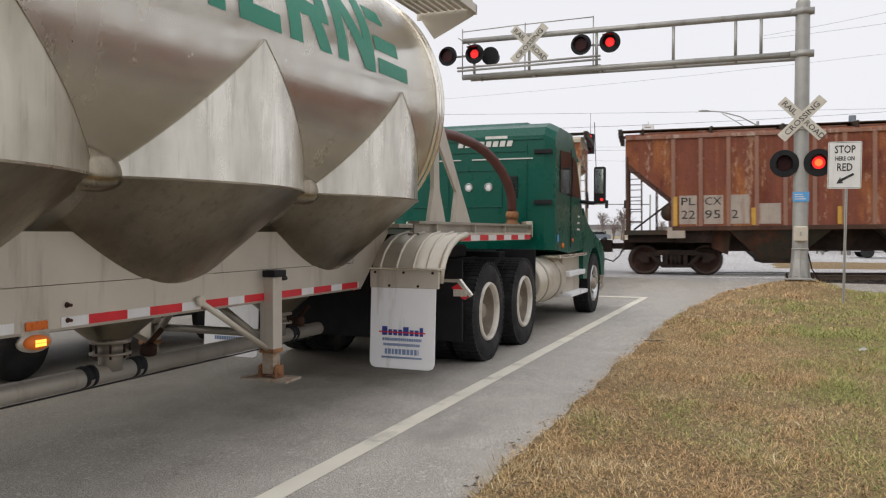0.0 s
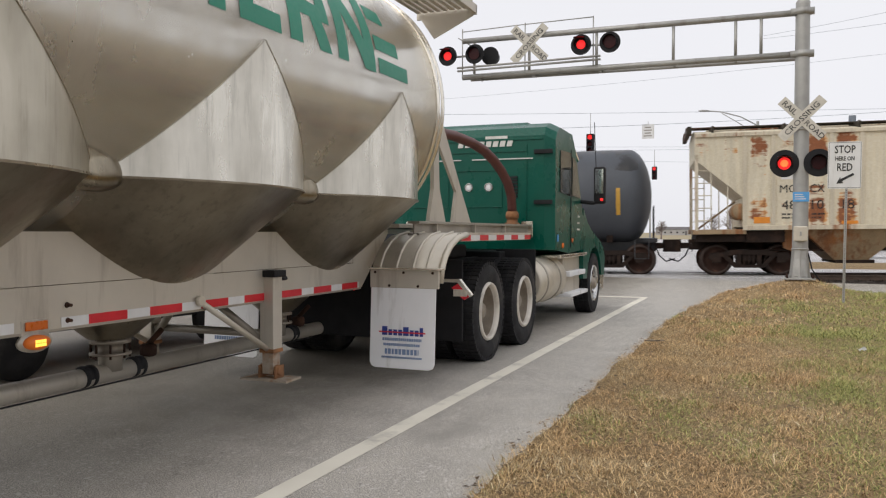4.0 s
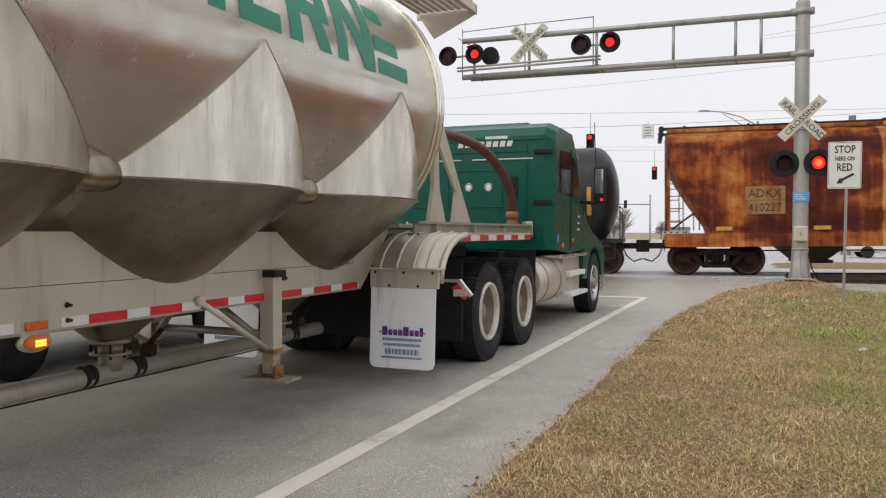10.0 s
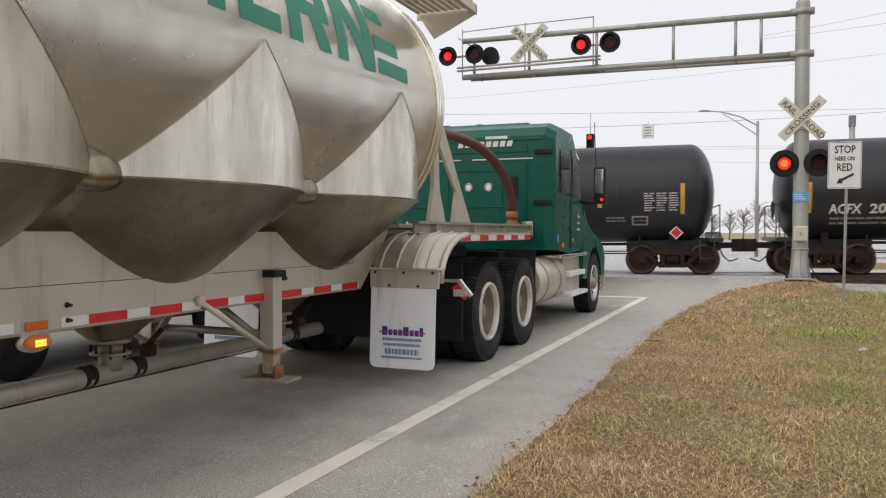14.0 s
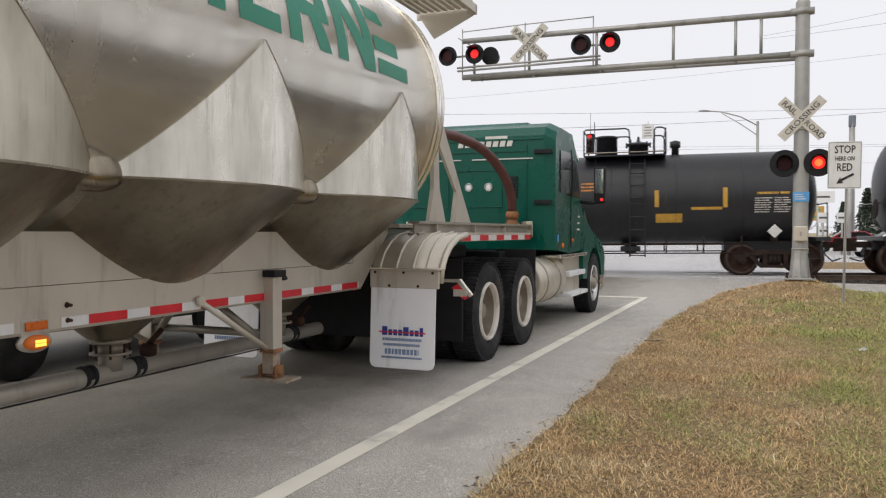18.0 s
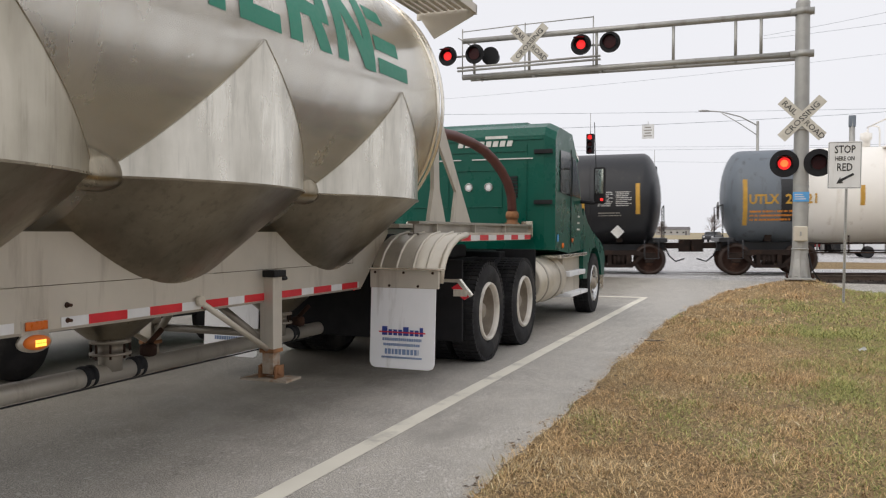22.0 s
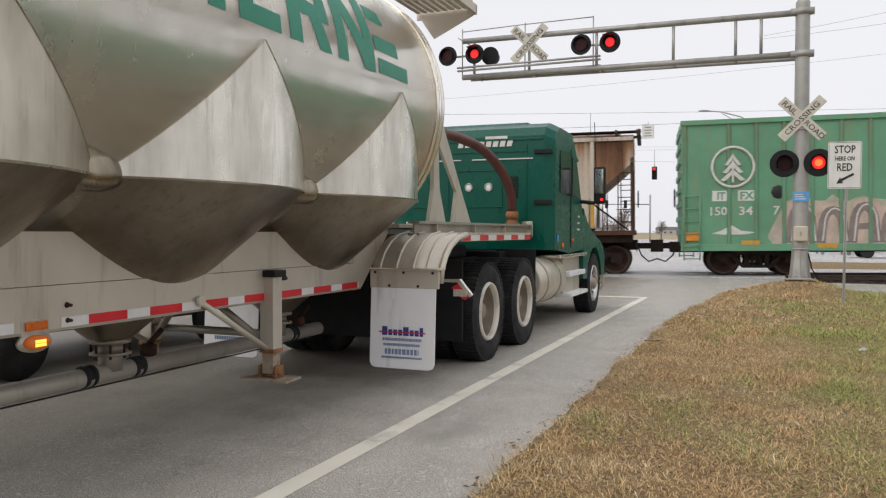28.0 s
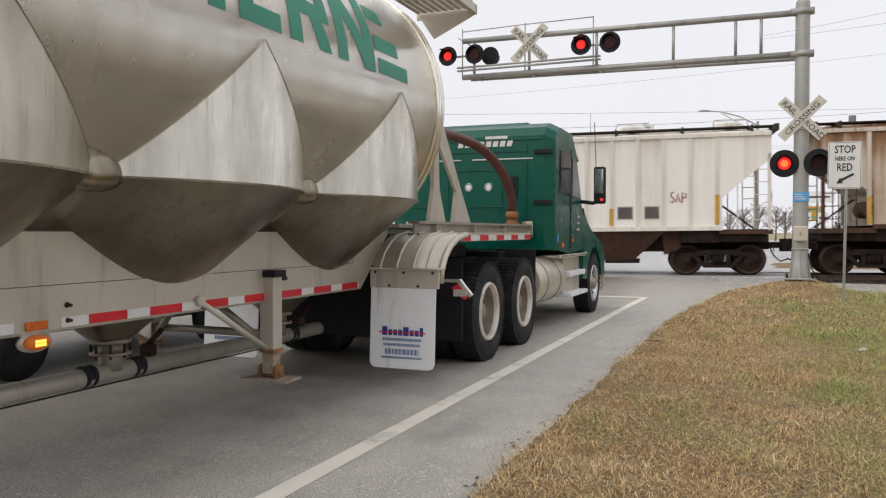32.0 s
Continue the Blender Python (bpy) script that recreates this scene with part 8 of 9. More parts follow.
def spray_word(x0, x1, z0, z1, n):
    """Fat rounded sprayed shapes, pale round a grey fill."""
    w = (x1 - x0) / n
    spray_cloud(x0, x1, z0, z1, n)
    for i in range(n):
        a, b = x0 + i * w - 0.05, x0 + (i + 1) * w + 0.05
        m = (a + b) / 2
        hgt = z1 - 0.12 * (i % 2)
        blob = [(a, z0), (b, z0), (b + 0.02, z0 + 0.5 * (hgt - z0)), (b - 0.08, hgt - 0.12), (m + 0.1, hgt), (m - 0.15, hgt), (a + 0.08, hgt - 0.14), (a - 0.02, z0 + 0.4 * (hgt - z0))]
        part("spray_ground", prism(B(), blob, S - 0.012 - 0.002 * (i % 2), S - 0.0081, "y"), M["pink"], carJ, "pale pink sprayed shape")
        arch = [(a + 0.14, z0 + 0.12)] + [(m - (w * 0.33) * math.cos(t), z0 + 0.45 * (hgt - z0) + 0.40 * (hgt - z0) * math.sin(t)) for t in [math.pi * k / 8 for k in range(9)]] + [(b - 0.14, z0 + 0.12)]
        ribbon("spray_fill", arch, 0.24, M["spray_grey"], carJ, S - 0.016, "grey sprayed letter stroke")
        ribbon("spray_outline", [(x + 0.05, z + 0.05) for x, z in arch], 0.04, M["white_ink"], carJ, S - 0.022)
        if i % 2 == 0:
            ribbon("spray_fill", [(a + 0.2, z0 + 0.42 * (hgt - z0)), (b - 0.2, z0 + 0.45 * (hgt - z0))], 0.16, M["spray_grey"], carJ, S - 0.018)


M["spray_grey"] = surface("grey_spray", (0.24, 0.20, 0.19), 0.6, 0, 0.2, 4, 30, 0)
spray_word(-6.2, -2.2, 0.82, 2.15, 5)
spray_cloud(2.75, 6.95, 0.78, 2.10, 5)
for k_, ch in enumerate("TEMPA"):
    a_ = 2.88 + 0.82 * k_
    fitted("spray_shadow", ch, a_ - 0.06, a_ + 0.84, 0.86, 2.06, M["pink"], carJ, S - 0.060 - 0.002 * (k_ % 2), "pale pink sprayed outline", bold=0.040)
    fitted("spray_letter", ch, a_ + 0.03, a_ + 0.75, 0.97, 1.95, M["spray_grey"], carJ, S - 0.070, "fat grey sprayed capital", bold=0.018)
    fitted("spray_line", ch, a_ + 0.07, a_ + 0.71, 1.01, 1.91, M["white_ink"], carJ, S - 0.076, "thin pale line inside the sprayed capital", bold=-0.012)
# brown hopper
for t, x0, x1, z0, z1, mt in (("SR", -5.40, -5.02, 2.66, 2.87, "blue_ink"), ("IX", -4.68, -4.32, 2.66, 2.87, "blue_ink"), ("10", -5.38, -5.02, 2.16, 2.37, "ink_black"), ("17", -4.66, -4.34, 2.16, 2.37, "ink_black")):
    if mt == "blue_ink":
        plate("mark_panel", x0 - 0.08, x1 + 0.1, 2.60, 2.93, M["mark_panel"], carK, S, "faded grey panel behind dark letters")
    fitted("letters", t, x0, x1, z0, z1, M["ink_black"], carK, S - 0.006, bold=0.0)
for x in (-6.725, -1.343, 1.348, 4.04, 6.725):
    plate("yellow_stripe", x - 0.056, x + 0.056, 1.46, 2.2 if abs(x) > 5 else 1.9, M["yellow"], carK, S - 0.047, "yellow stripe on a side post")
bars("print_bar", 5.0, 5.6, 1.5, 1.7, 2, M["ink_black"], carK, S)
# cream hopper
for pts in ([(5.45, 2.44), (5.36, 2.40), (5.38, 2.30), (5.46, 2.24), (5.42, 2.14), (5.34, 2.16)], [(5.50, 2.14), (5.56, 2.40), (5.62, 2.14)], [(5.67, 2.12), (5.69, 2.42), (5.79, 2.38), (5.78, 2.28), (5.69, 2.26)]):
    ribbon("spray_stroke", pts, 0.035, M["red_paint"], carL, S, "maroon sprayed stroke")
for x0, x1, z0, z1 in ((3.61, 3.73, 1.48, 1.98), (6.58, 6.70, 1.48, 2.34)):
    plate("yellow_stripe", x0, x1, z0, z1, M["yellow"], carL, S - 0.047, "yellow stripe on a side post")
for x0, x1 in ((3.87, 4.26), (4.64, 5.01)):
    plate("data_frame", x0 - 0.03, x1 + 0.03, 1.66, 2.04, M["hop_a_pale"], carL, S)
    plate("data_box", x0, x1, 1.69, 2.01, M["dark_spray"], carL, S - 0.005)

# ------------------------------------------------------------------ beyond the track
grass("verge_grass", 360000, -1.75, 5.2, 2.6, 12.5, 0.078, GRASS, "dry straw grass with thin green patches", 1.5, 0.0024)
grass("verge_grass", 80000, -1.4, 9.0, 11.0, 21.5, 0.10, GRASS, "dry straw grass with thin green patches", 1.1, 0.006)


# dead leaves, twigs and a scrap of paper on the verge
rl = random.Random(12)
vs, fs = [], []
while len(fs) < 1500:
    y = 3.0 + 17 * rl.random() ** 1.3
    d = 0.06 + (0.8 if rl.random() < 0.35 else 3.5) * rl.random() ** 1.5
    x = verge_edge(y) + d
    z = max(verge_z(x, y), 0.0) + 0.012 + 0.03 * rl.random() * min(1, d * 3)
    s, a = 0.006 + 0.013 * rl.random() ** 2, rl.random() * 6.283
    j = len(vs)
    for k in range(4):
        e = a + 1.57 * k + 0.5 * (rl.random() - 0.5)
        q = s * (1.6 if k % 2 else 0.7)
        vs.append((x + q * math.cos(e), y + q * math.sin(e), z + 0.6 * s * (rl.random() - 0.5)))
    fs.append((j, j + 1, j + 2, j + 3))
me = bpy.data.meshes.new("leaf_litter")
me.from_pydata(vs, [], fs)
me.materials.append(blades("dead_leaves", (0.035, 0.026, 0.02), (0.24, 0.15, 0.08)))
tagged(new("leaf_litter", me), "dark dead leaves and crumbs along the verge", "litter", kind="stuff")
twig = thing("twig", "short dark broken stick lying in the grass", "stick", pose(-1.2, 9.5, verge_z(-1.2, 9.5) + 0.05) @ Matrix.Scale(0.62, 4))
part("stem", tube(B(), [(-0.17, 0.02, 0.0), (-0.04, 0.0, 0.015), (0.08, 0.02, 0.01), (0.19, 0.04, 0.02)], [0.012, 0.016, 0.014, 0.008], 6), M["rusty_alu"], twig)
part("side_shoot", tube(B(), [(0.03, 0.01, 0.012), (0.12, -0.06, 0.03)], 0.006, 5), M["bark"], twig)
bm = B()
grid = [[bm.verts.new((0.03 * i - 0.045, 0.025 * j - 0.03, 0.012 * math.sin(i * 2.1 + j))) for i in range(4)] for j in range(3)]
for j in range(2):
    for i in range(3):
        bm.faces.new((grid[j][i], grid[j][i + 1], grid[j + 1][i + 1], grid[j + 1][i]))
bmesh.ops.solidify(bm, geom=bm.faces[:], thickness=0.002)
scrap = tagged(part("paper_scrap", bm, M["sign_white"]), "crumpled scrap of white paper in the grass", "litter")
scrap.matrix_basis = pose(0.97, 9.58, verge_z(0.97, 9.58) + 0.065, 18, -12, 30)


def signal_head(x, y, z, h, lit, label):
    t = thing("traffic_light", label, "traffic light", pose(x, y, z), "hanging traffic lights")
    r = h / 6
    body = part("housing", box(B(), -r * 1.15, r * 1.15, 0, r * 1.6, 0, h, 0.03), M["signal_black"], t, "black signal housing")
    for i in range(3):
        c_ = h - r * (2 * i + 1)
        on = i == lit
        part("lens", lathe(B(), [(0, r * 0.75), (0.02, r * 0.6), (0.03, 0)], (0, -0.002, c_), (0, -1, 0), 18), M["lens_lit"] if on else M["lens_dark"], body, "lit red lens" if on else "dark lens")
        bm = B()
        ring = [[bm.verts.new((r * 0.85 * math.cos(a), q, c_ + r * 0.85 * math.sin(a))) for q in (0.0, -r * 1.2)] for a in [radians(-20 + 20 * k) for k in range(12)]]
        for a, b in zip(ring, ring[1:]):
            bm.faces.new((a[0], a[1], b[1], b[0]))
        part("visor", bm, M["signal_black"], body)
    part("hanger", tube(B(), [(0, r * 0.8, h), (0, r * 0.8, h + 1.25)], 0.02, 6), M["galv"], t)
    return t


signal_head(-9.93, 47.92, 6.14, 1.2, 0, "dark traffic light hanging from a wire, red lit")
signal_head(-7.87, 61.7, 5.38, 0.98, 0, "small dark traffic light hanging over the junction")
hs = thing("hanging_sign", "small white sign hanging from a span wire", "sign", pose(-6.67, 49.27, 7.05))
hf = part("sign_face", box(B(), -0.36, 0.36, -0.01, 0.01, 0, 0.88), M["sign_white"], hs)
bm = B()
for i in range(4):
    box(bm, -0.24 + 0.04 * (i % 2), 0.22 - 0.05 * (i % 2), -0.014, -0.0105, 0.14 + 0.17 * i, 0.21 + 0.17 * i)
part("print_bar", bm, M["dim_ink"], hf)
part("hanger", tube(B(), [(0, 0, 0.88), (0, 0, 1.05)], 0.02, 6), M["galv"], hs)


def wire(pts, r, label="thin overhead wire across the sky"):
    (a, b), sag = pts[:2], pts[2]
    a, b = Vector(a), Vector(b)
    d = b - a
    a, b = a - d * 0.6, b + d * 0.6
    line = [a.lerp(b, i / 16) + Vector((0, 0, -sag * 4 * (i / 16) * (1 - i / 16))) for i in range(17)]
    t = tagged(part("overhead_wire", tube(B(), line, r, 5), M["tank_slate"]), label, "wire", "overhead wires")
    return t


wire(((-18.45, 46.69, 10.2), (5.54, 45.68, 10.83), 0.5), 0.006)
wire(((-12.61, 46.86, 8.0), (6.68, 54.75, 9.08), 0.45), 0.011)
wire(((-12.18, 60.0, 8.07), (8.38, 68.39, 8.34), 0.3), 0.008)
wire(((-12.2, 62.0, 7.2), (8.4, 70.4, 7.1), 0.3), 0.007)
wire(((1.41, 33.16, 9.18), (4.14, 34.29, 9.78), 0.05), 0.005)
wire(((1.41, 33.16, 8.96), (4.14, 34.28, 9.36), 0.05), 0.005)

wire(((-20.0, 45.0, 8.75), (0.0, 50.76, 8.70), 0.15), 0.009)
wire(((-18.0, 59.0, 7.70), (2.0, 64.33, 7.74), 0.1), 0.008)

lamp_ = thing("street_lamp", "grey steel street lamp with a long curved arm", "street lamp", pose(-0.48, 48.5, 0.0))
part("pole", tube(B(), [(0, 0, 0), (0, 0, 7.7)], [0.11, 0.075], 14), M["galv"], lamp_, "grey steel pole")
part("arm", tube(B(), [(0, 0, 7.45), (-0.9, -0.35, 7.95), (-1.9, -0.75, 8.22), (-2.6, -1.02, 8.28)], 0.035, 10), M["galv"], lamp_)
part("arm_stay", tube(B(), [(0, 0, 6.9), (-1.0, -0.4, 7.6), (-1.9, -0.75, 8.15)], 0.025, 8), M["galv"], lamp_)
part("lamp_head", lathe(B(), [(0, 0.03), (0.1, 0.09), (0.4, 0.11), (0.62, 0.05), (0.64, 0)], (-2.55, -1.0, 8.28), (-0.93, -0.37, 0.0), 14, 0.6, 1.0), M["galv"], lamp_, "cobra lamp head")

pole = thing("utility_pole", "tall grey utility pole with a short top fitting", "pole", pose(5.98, 67.3, 0))
part("shaft", tube(B(), [(0, 0, -0.1), (0, 0, 10.2)], [0.27, 0.20], 14), M["galv"], pole)
part("top_fitting", box(B(), -0.24, 0.24, -0.2, 0.2, 9.4, 10.25, 0.03), M["tank_slate"], pole)
bp = thing("utility_pole", "grey pole behind the parked cars", "pole", pose(4.75, 54.5, 0))
part("shaft", tube(B(), [(0, 0, -0.1), (0, 0, 4.9)], 0.12, 12), M["galv"], bp)


def board(x, y, w, z0, z1, mat_, label, rows_=2, ink="dark_spray", posts=1):
    t = thing("road_sign", label, "sign", pose(x, y, 0))
    f = part("sign_face", box(B(), -w / 2, w / 2, -0.03, 0.0, z0, z1, 0.01), mat_, t)
    for i in range(rows_):
        z = z0 + (z1 - z0) * (i + 0.5) / rows_
        part("print_bar", box(B(), -w * 0.36, w * 0.36, -0.036, -0.031, z - 0.06, z + 0.06), M[ink], f)
    for i in range(posts):
        x_ = 0 if posts == 1 else (-w * 0.4 if i == 0 else w * 0.4)
        part("post", tube(B(), [(x_, 0.05, -0.1), (x_, 0.05, z1)], 0.06, 8), M["galv"], t)
    return t


board(3.15, 57.5, 2.0, 3.35, 4.1, M["tank_far"], "white board sign on a pole", 1)
board(2.95, 60.0, 1.5, 2.2, 3.2, M["yellow"], "yellow and green price sign", 2, "box_green", 2)
board(2.35, 55.1, 0.62, 2.0, 2.65, M["sign_white"], "small white route sign on a post", 1)
board(3.35, 55.4, 0.62, 2.0, 2.65, M["sign_white"], "small white route sign on a post", 1)
board(3.4, 55.5, 0.62, 1.2, 1.8, M["sign_white"], "small white route sign on a post", 1)
board(4.45, 55.6, 0.62, 2.0, 2.65, M["sign_white"], "small white route sign on a post", 1)


def far_car(name, x, y, paint, turn, label, m=None):
    c = thing(name, label, "car", pose(x, y, 0, 0, 0, turn))
    side = [(-2.25, 0.35), (-2.3, 0.75), (-2.1, 0.95), (-1.0, 1.05), (-0.35, 1.45), (1.1, 1.50), (1.8, 1.05), (2.25, 0.95), (2.3, 0.4)]
    part("body", prism(B(), side, -0.88, 0.88, "y", 0.06), paint, c)
    part("window_band", prism(B(), [(-0.85, 1.07), (-0.30, 1.40), (1.05, 1.44), (1.6, 1.07)], -0.895, 0.895, "y"), M["glass"], c, "dark side windows")
    part("windscreen", prism(B(), [(-1.05, 1.06), (-0.38, 1.455), (-0.33, 1.43), (-0.98, 1.05)], -0.7, 0.7, "y"), M["glass"], c)
    for sx in (-1.45, 1.4):
        for sy in (-0.86, 0.86):
            w = part("wheel", lathe(B(), [(-0.1, 0.2), (-0.1, 0.30), (-0.07, 0.33), (0.07, 0.33), (0.1, 0.30), (0.1, 0.2), (0.08, 0.0)], (sx, sy, 0.33), (0, 1 if sy > 0 else -1, 0), 20), M["rubber"], c)
    for sy in (-0.6, 0.6):
        part("headlight", box(B(), -2.31, -2.24, sy - 0.16, sy + 0.16, 0.68, 0.82, 0.02), M["tank_far"], c)
    return c


far_car("waiting_car", -7.24, 6.62, M["tank_black"], -90, "black car waiting in the other lane")
far_car("parked_car", 6.5, 49.4, M["car_white"], 5, "white car waiting at the junction")
far_car("parked_car", 5.4, 63.5, M["red_paint"], 0, "red car beyond the junction")
far_car("parked_car", -7.0, 118.0, M["tank_black"], 80, "dark car far down the road")
far_car("parked_car", -27.0, 110.0, M["car_white"], 20, "white car far down the road")
far_car("parked_car", -24.0, 120.0, M["tank_slate"], 20, "grey car far down the road")


def conifer(x, y, h, r, seed):
    rr = random.Random(seed)
    t = thing("conifer_tree", "dark green conifer with ragged layered branches", "tree", pose(x, y, 0), "conifers beyond the junction")
    part("trunk", tube(B(), [(0, 0, -0.1), (0, 0, h * 0.95)], [0.16, 0.03], 8), M["bark"], t)
    vs, fs = [], []
    for i in range(1500):
        k = rr.random() ** 0.8
        z = h * (0.12 + 0.88 * k)
        a = rr.random() * 6.283
        reach = r * (1 - k) ** 0.75 * (0.35 + 0.65 * rr.random()) * (0.75 + 0.35 * math.sin(a * 3 + k * 25))
        x0, y0 = math.cos(a) * reach, math.sin(a) * reach
        s = 0.12 + 0.16 * rr.random()
        j = len(vs)
        for q in range(4):
            vs.append((x0 + s * (rr.random() - 0.5) * 2.4, y0 + s * (rr.random() - 0.5) * 2.4, z - 0.25 * reach + s * (rr.random() - 0.5)))
        fs += [(j, j + 1, j + 2), (j, j + 2, j + 3)]
    me = bpy.data.meshes.new("crown")
    me.from_pydata(vs, [], fs)
    me.materials.append(M["needle"])
    c = new("crown", me)
    c.parent = t
    return t


for i, (x, y, h, r) in enumerate(((8.9, 84.6, 5.6, 1.9), (10.6, 86.0, 5.9, 2.0), (12.6, 84.0, 5.2, 1.9), (7.6, 93.0, 4.6, 1.6))):
    conifer(x, y, h, r, i)


def bare_tree(x, y, h, seed):
    rr = random.Random(seed)
    t = thing("bare_tree", "leafless winter tree with fine twigs", "tree", pose(x, y, 0), "bare trees in the distance")
    part("trunk", tube(B(), [(0, 0, -0.1), (0.1, 0, h * 0.4), (0.05, 0.05, h * 0.85)], [0.17, 0.11, 0.02], 7), M["bark_grey"], t)
    bm = B()
    for i in range(44):
        f_ = 0.22 + 0.62 * rr.random()
        a, e = rr.random() * 6.283, radians(20 + 45 * rr.random())
        l = h * (0.46 - 0.34 * f_) * (0.7 + 0.6 * rr.random())
        b0 = Vector((0.08, 0, h * f_))
        d = Vector((math.cos(a) * math.cos(e), math.sin(a) * math.cos(e), math.sin(e)))
        p1 = b0 + d * l * 0.5
        tube(bm, [b0, p1, b0 + d * l + Vector((0, 0, 0.12 * l))], [0.05, 0.03, 0.01], 4)
        for k in range(9):
            d2 = (d + Vector((rr.random() - 0.5, rr.random() - 0.5, rr.random() - 0.3)) * 1.5).normalized()
            q0 = b0 + d * l * (0.35 + 0.6 * rr.random())
            tube(bm, [q0, q0 + d2 * l * 0.42], [0.018, 0.006], 3)
    part("crown", bm, M["bark_grey"], t, "bare branches")
    return t


for i, (x, y, h) in enumerate(((-23.6, 141.6, 4.8), (-26.5, 150.0, 4.0), (-19.0, 160.0, 3.6), (1.5, 140.0, 6.0), (4.5, 120.0, 5.6), (-1.2, 133.0, 6.4), (-21.5, 131.0, 5.6), (-24.5, 128.0, 4.6), (-6.0, 150.0, 5.4), (-9.5, 158.0, 5.0), (2.6, 128.0, 5.2), (-3.6, 146.0, 5.8))):
    bare_tree(x, y, h, 20 + i)


# belts of bare winter trees that close the place beside and behind the viewer
rb = random.Random(77)
vs, fs = [], []
for i in range(16000):
    a = radians(14 + 222 * rb.random())
    near = smooth((math.degrees(a) - 55) / 50)
    dist = (95 - 45 * near) * (1 + 0.12 * rb.random())
    top = (6.0 + 4.5 * near) * (0.75 + 0.25 * math.sin(a * 37) + 0.2 * math.sin(a * 91 + 1))
    x, y, z = dist * math.sin(a), dist * math.cos(a), top * rb.random() ** 1.2
    s = 0.35 + 0.6 * rb.random()
    j = len(vs)
    for q in range(4):
        vs.append((x + s * (rb.random() - 0.5) * 2.4, y + s * (rb.random() - 0.5) * 2.4, z + s * (rb.random() - 0.5) * 1.6))
    fs += [(j, j + 1, j + 2), (j, j + 2, j + 3)]
me = bpy.data.meshes.new("far_woods")
me.from_pydata(vs, [], fs)
me.materials.append(M["bark"])
tagged(new("far_woods", me), "belt of dull brown winter trees round the fields", "trees", kind="stuff")


def house(x, y, w, d, h, roof_h, label, turn=0):
    t = thing("distant_building", label, "building", pose(x, y, 0, 0, 0, turn), "low buildings on the horizon")
    part("wall", box(B(), -w / 2, w / 2, -d / 2, d / 2, -0.2, h), M["wall_far"], t)
    part("roof", prism(B(), [(-d / 2 - 0.3, h), (d / 2 + 0.3, h), (0, h + roof_h)], -w / 2 - 0.3, w / 2 + 0.3, "x"), M["roof_far"], t)
    for i in range(max(1, int(w / 3))):
        xx = -w / 2 + 1.2 + i * 3.0
        part("window", box(B(), xx, xx + 0.8, -d / 2 - 0.05, -d / 2 + 0.02, 1.0, 1.7), M["glass"], t)
    part("door", box(B(), w / 2 - 1.6, w / 2 - 0.7, -d / 2 - 0.06, -d / 2 + 0.02, 0, 2.0), M["roof_far"], t)
    return t


for a in ((-57, 300, 12, 8, 2.6, 1.6, "pale low house far away"), (-44, 420, 16, 9, 2.8, 1.4, "long pale shed far away"), (-45, 175, 14, 9, 3, 1.8, "pale low house far away"), (25, 150, 20, 10, 3.2, 1.2, "low pale store far away"), (16, 110, 10, 8, 3.4, 1.0, "low station building with a pale canopy")):
    house(*a)
# far signal arm over the next junction
fa = thing("signal_arm", "distant signal mast with a horizontal arm", "signal", pose(-14.9, 112.8, 0))
part("mast", tube(B(), [(0, 0, 0), (0, 0, 6.6)], 0.12, 10), M["galv"], fa)
part("arm", tube(B(), [(0, 0, 5.25), (-9, -3.6, 5.25)], 0.08, 8), M["galv"], fa)
for k in (0.35, 0.62, 0.9):
    part("signal_box", box(B(), -9 * k - 0.2, -9 * k + 0.2, -3.6 * k - 0.35, -3.6 * k - 0.1, 4.7, 5.8, 0.03), M["signal_black"], fa)
# grass island and low rail beyond the track
sheet("island", [0.2 + 0.8 * i for i in range(24)], [33.0 + 0.5 * i for i in range(14)],
      lambda x, y: 0.10 * smooth((x - 0.25 - 0.2 * math.sin(y * 2)) / 1.2) * smooth((y - 33.1 - 0.1 * x) / 1.0) * smooth((39.4 - y) / 0.8) - 0.012 + 0.02 * noise.noise((x, y, 4)), M["soil"], "low grassy island beyond the track")
# red tractor with a white tank trailer that drives past behind the train
hauler = thing("tanker_truck", "red tractor unit pulling a white tank trailer", "truck")
part("hood", prism(B(), [(-2.6, 0.55), (-2.6, 1.35), (-2.2, 1.62), (-0.9, 1.85), (-0.9, 0.55)], -0.85, 0.85, "y", 0.06), M["red_paint"], hauler, "red hood")
part("cab", prism(B(), [(-0.95, 0.7), (-0.95, 1.9), (-0.6, 2.7), (0.2, 3.3), (1.9, 3.4), (1.9, 0.8)], -1.15, 1.15, "y", 0.05), M["red_paint"], hauler, "red sleeper cab")
part("cab_window", prism(B(), [(-0.75, 1.85), (-0.5, 2.5), (0.15, 2.55), (0.2, 1.85)], -1.165, 1.165, "y"), M["glass"], hauler)
part("grille", box(B(), -2.66, -2.58, -0.6, 0.6, 0.6, 1.35, 0.02), M["chrome"], hauler)
part("chassis", box(B(), -2.3, 5.2, -0.42, 0.42, 0.7, 1.0), M["black"], hauler)
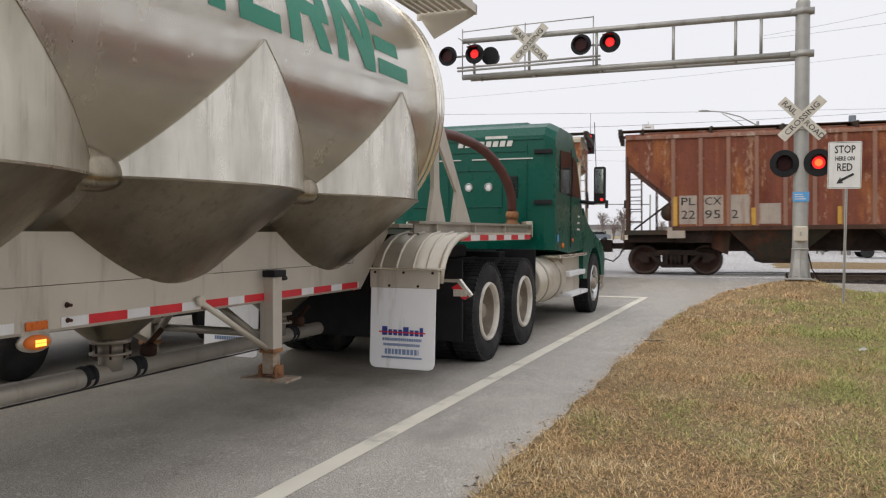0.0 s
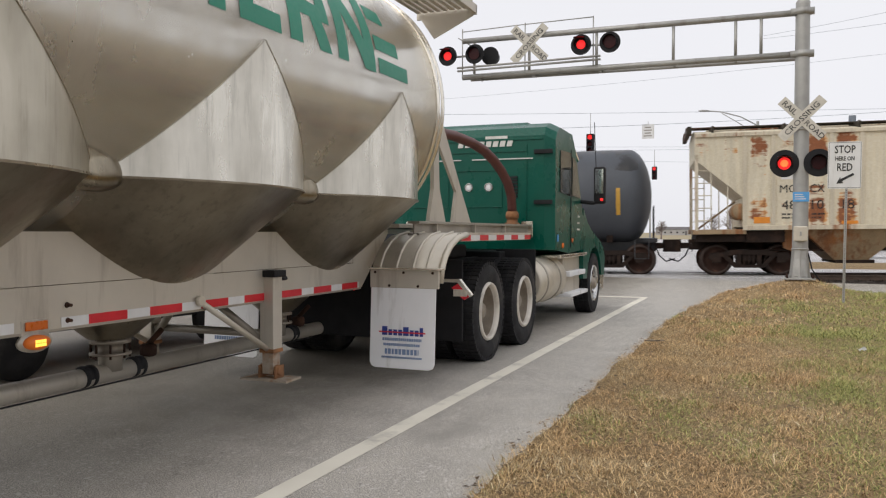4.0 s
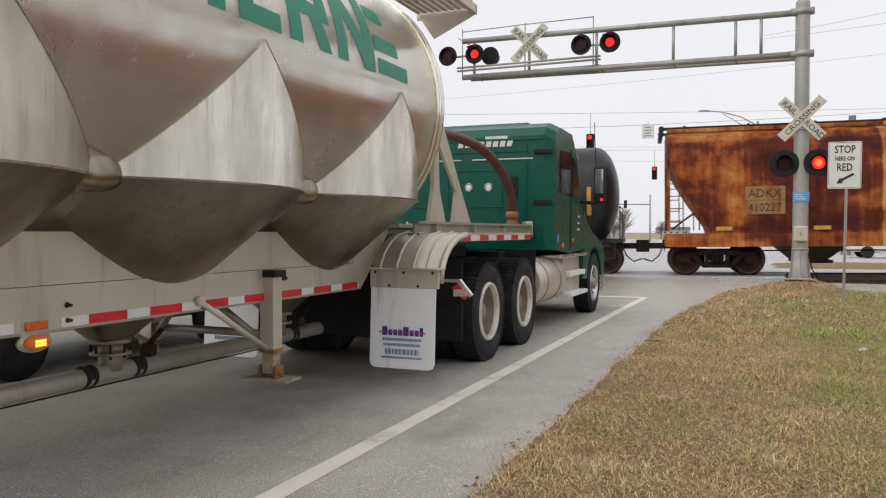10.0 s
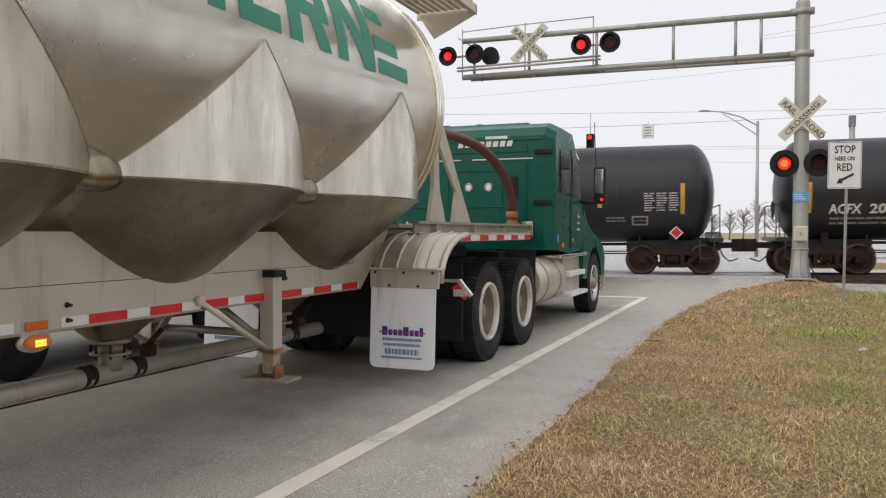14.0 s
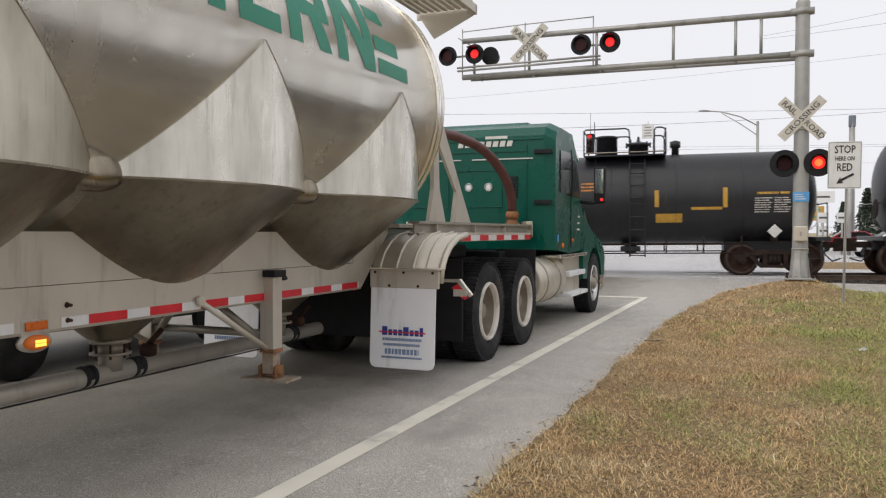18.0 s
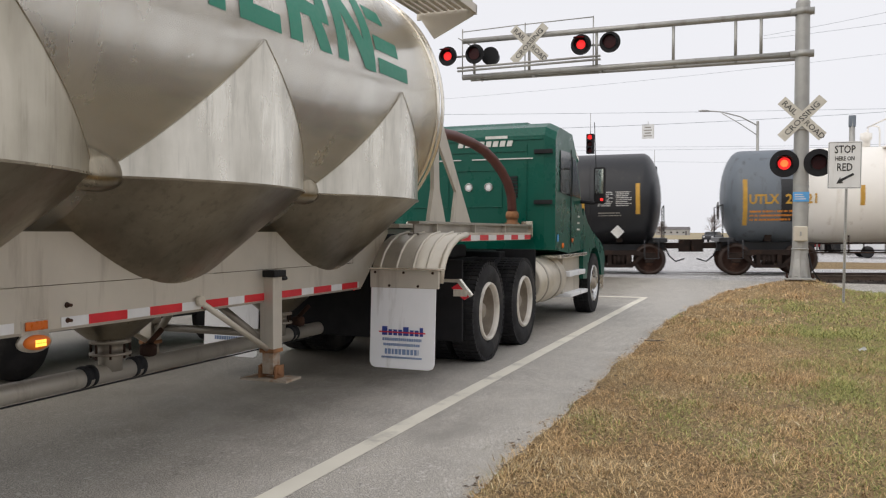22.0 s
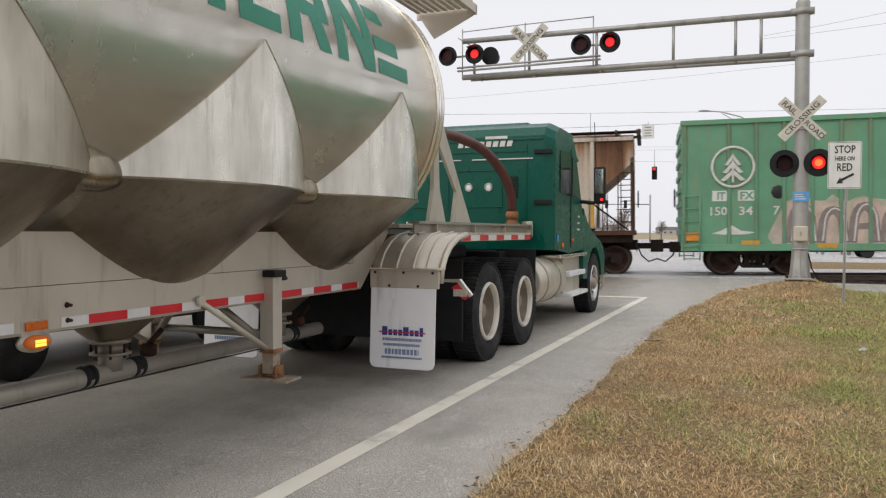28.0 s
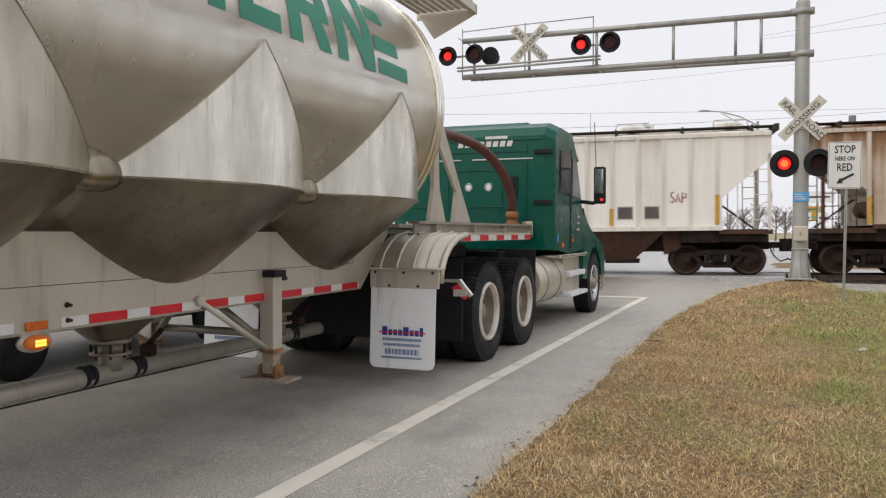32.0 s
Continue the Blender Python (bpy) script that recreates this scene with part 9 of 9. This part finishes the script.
part("tank_barrel", lathe(B(), [(3.0, 0.0), (3.05, 0.5), (3.25, 0.85), (3.5, 0.95), (14.0, 0.95), (14.3, 0.8), (14.4, 0.0)], (0, 0, 2.55), (1, 0, 0), 40), M["tank_far"], hauler, "white tank trailer")
for x in (3.6, 7.0, 10.4, 13.9):
    part("tank_ring", lathe(B(), [(x - 0.04, 0.95), (x - 0.04, 0.97), (x + 0.04, 0.97), (x + 0.04, 0.95)], (0, 0, 2.55), (1, 0, 0), 40), M["galv"], hauler)
part("side_bar", box(B(), 3.6, 13.8, -1.2, 1.2, 1.35, 1.5), M["galv"], hauler)
for x in (-1.5, 3.3, 4.6, 11.6, 12.9):
    for sy in (-1.0, 1.0):
        part("wheel", lathe(B(), [(-0.14, 0.3), (-0.14, 0.48), (-0.1, 0.52), (0.1, 0.52), (0.14, 0.48), (0.14, 0.3), (0.08, 0.0)], (x, sy, 0.52), (0, 1 if sy > 0 else -1, 0), 24), M["rubber"], hauler)
HAUL = [(0, 62.0), (8, 38.0), (14, 21.0), (18, 10.0), (20.2, 4.6), (22.2, 0.6), (24.1, -6.6), (25.5, -13.0), (28, -25.0), (32, -46.0)]
# ------------------------------------------------------------------ movement


def motions():
    for car, u in CARS:
        walk(car, [(t, TRACK @ pose(u + run(t), 0, 0)) for t in [2.0 * i for i in range(17)]])
    turn = [(i * 0.1, math.degrees(run(i * 0.1) / WR)) for i in range(321)]
    for ws, a in AXLES:
        walk(ws, [(t, pose(a, 0, WR, 0, d, 0)) for t, d in turn])
    walk(hauler, [(t, pose(x, 58.4 + 0.14 * x, 0, 0, 0, 8)) for t, x in HAUL])
    # the lamps flash by turns, 0.56 s each, as the added dark covers swing aside
    for side, first in (("left", 0.27), ("right", 0.83)):
        changes = [(first - 1.12 + 0.56 * k, 86 if k % 2 == 0 else 0) for k in range(0, 64)]
        rows, state = [], 0
        for t, s in changes:
            if t - 0.05 <= 0.0:
                state = s
                continue
            if t + 0.05 >= 32.0:
                break
            if not rows:
                rows.append((0.0, state))
            rows += [(t - 0.02, state), (t + 0.02, s)]
            state = s
        rows.append((32.0, state))
        for sh, p in UNLIT_COVERS[side]:
            walk(sh, [(t, pose(*p, -s, 0, 0)) for t, s in rows])


motions()
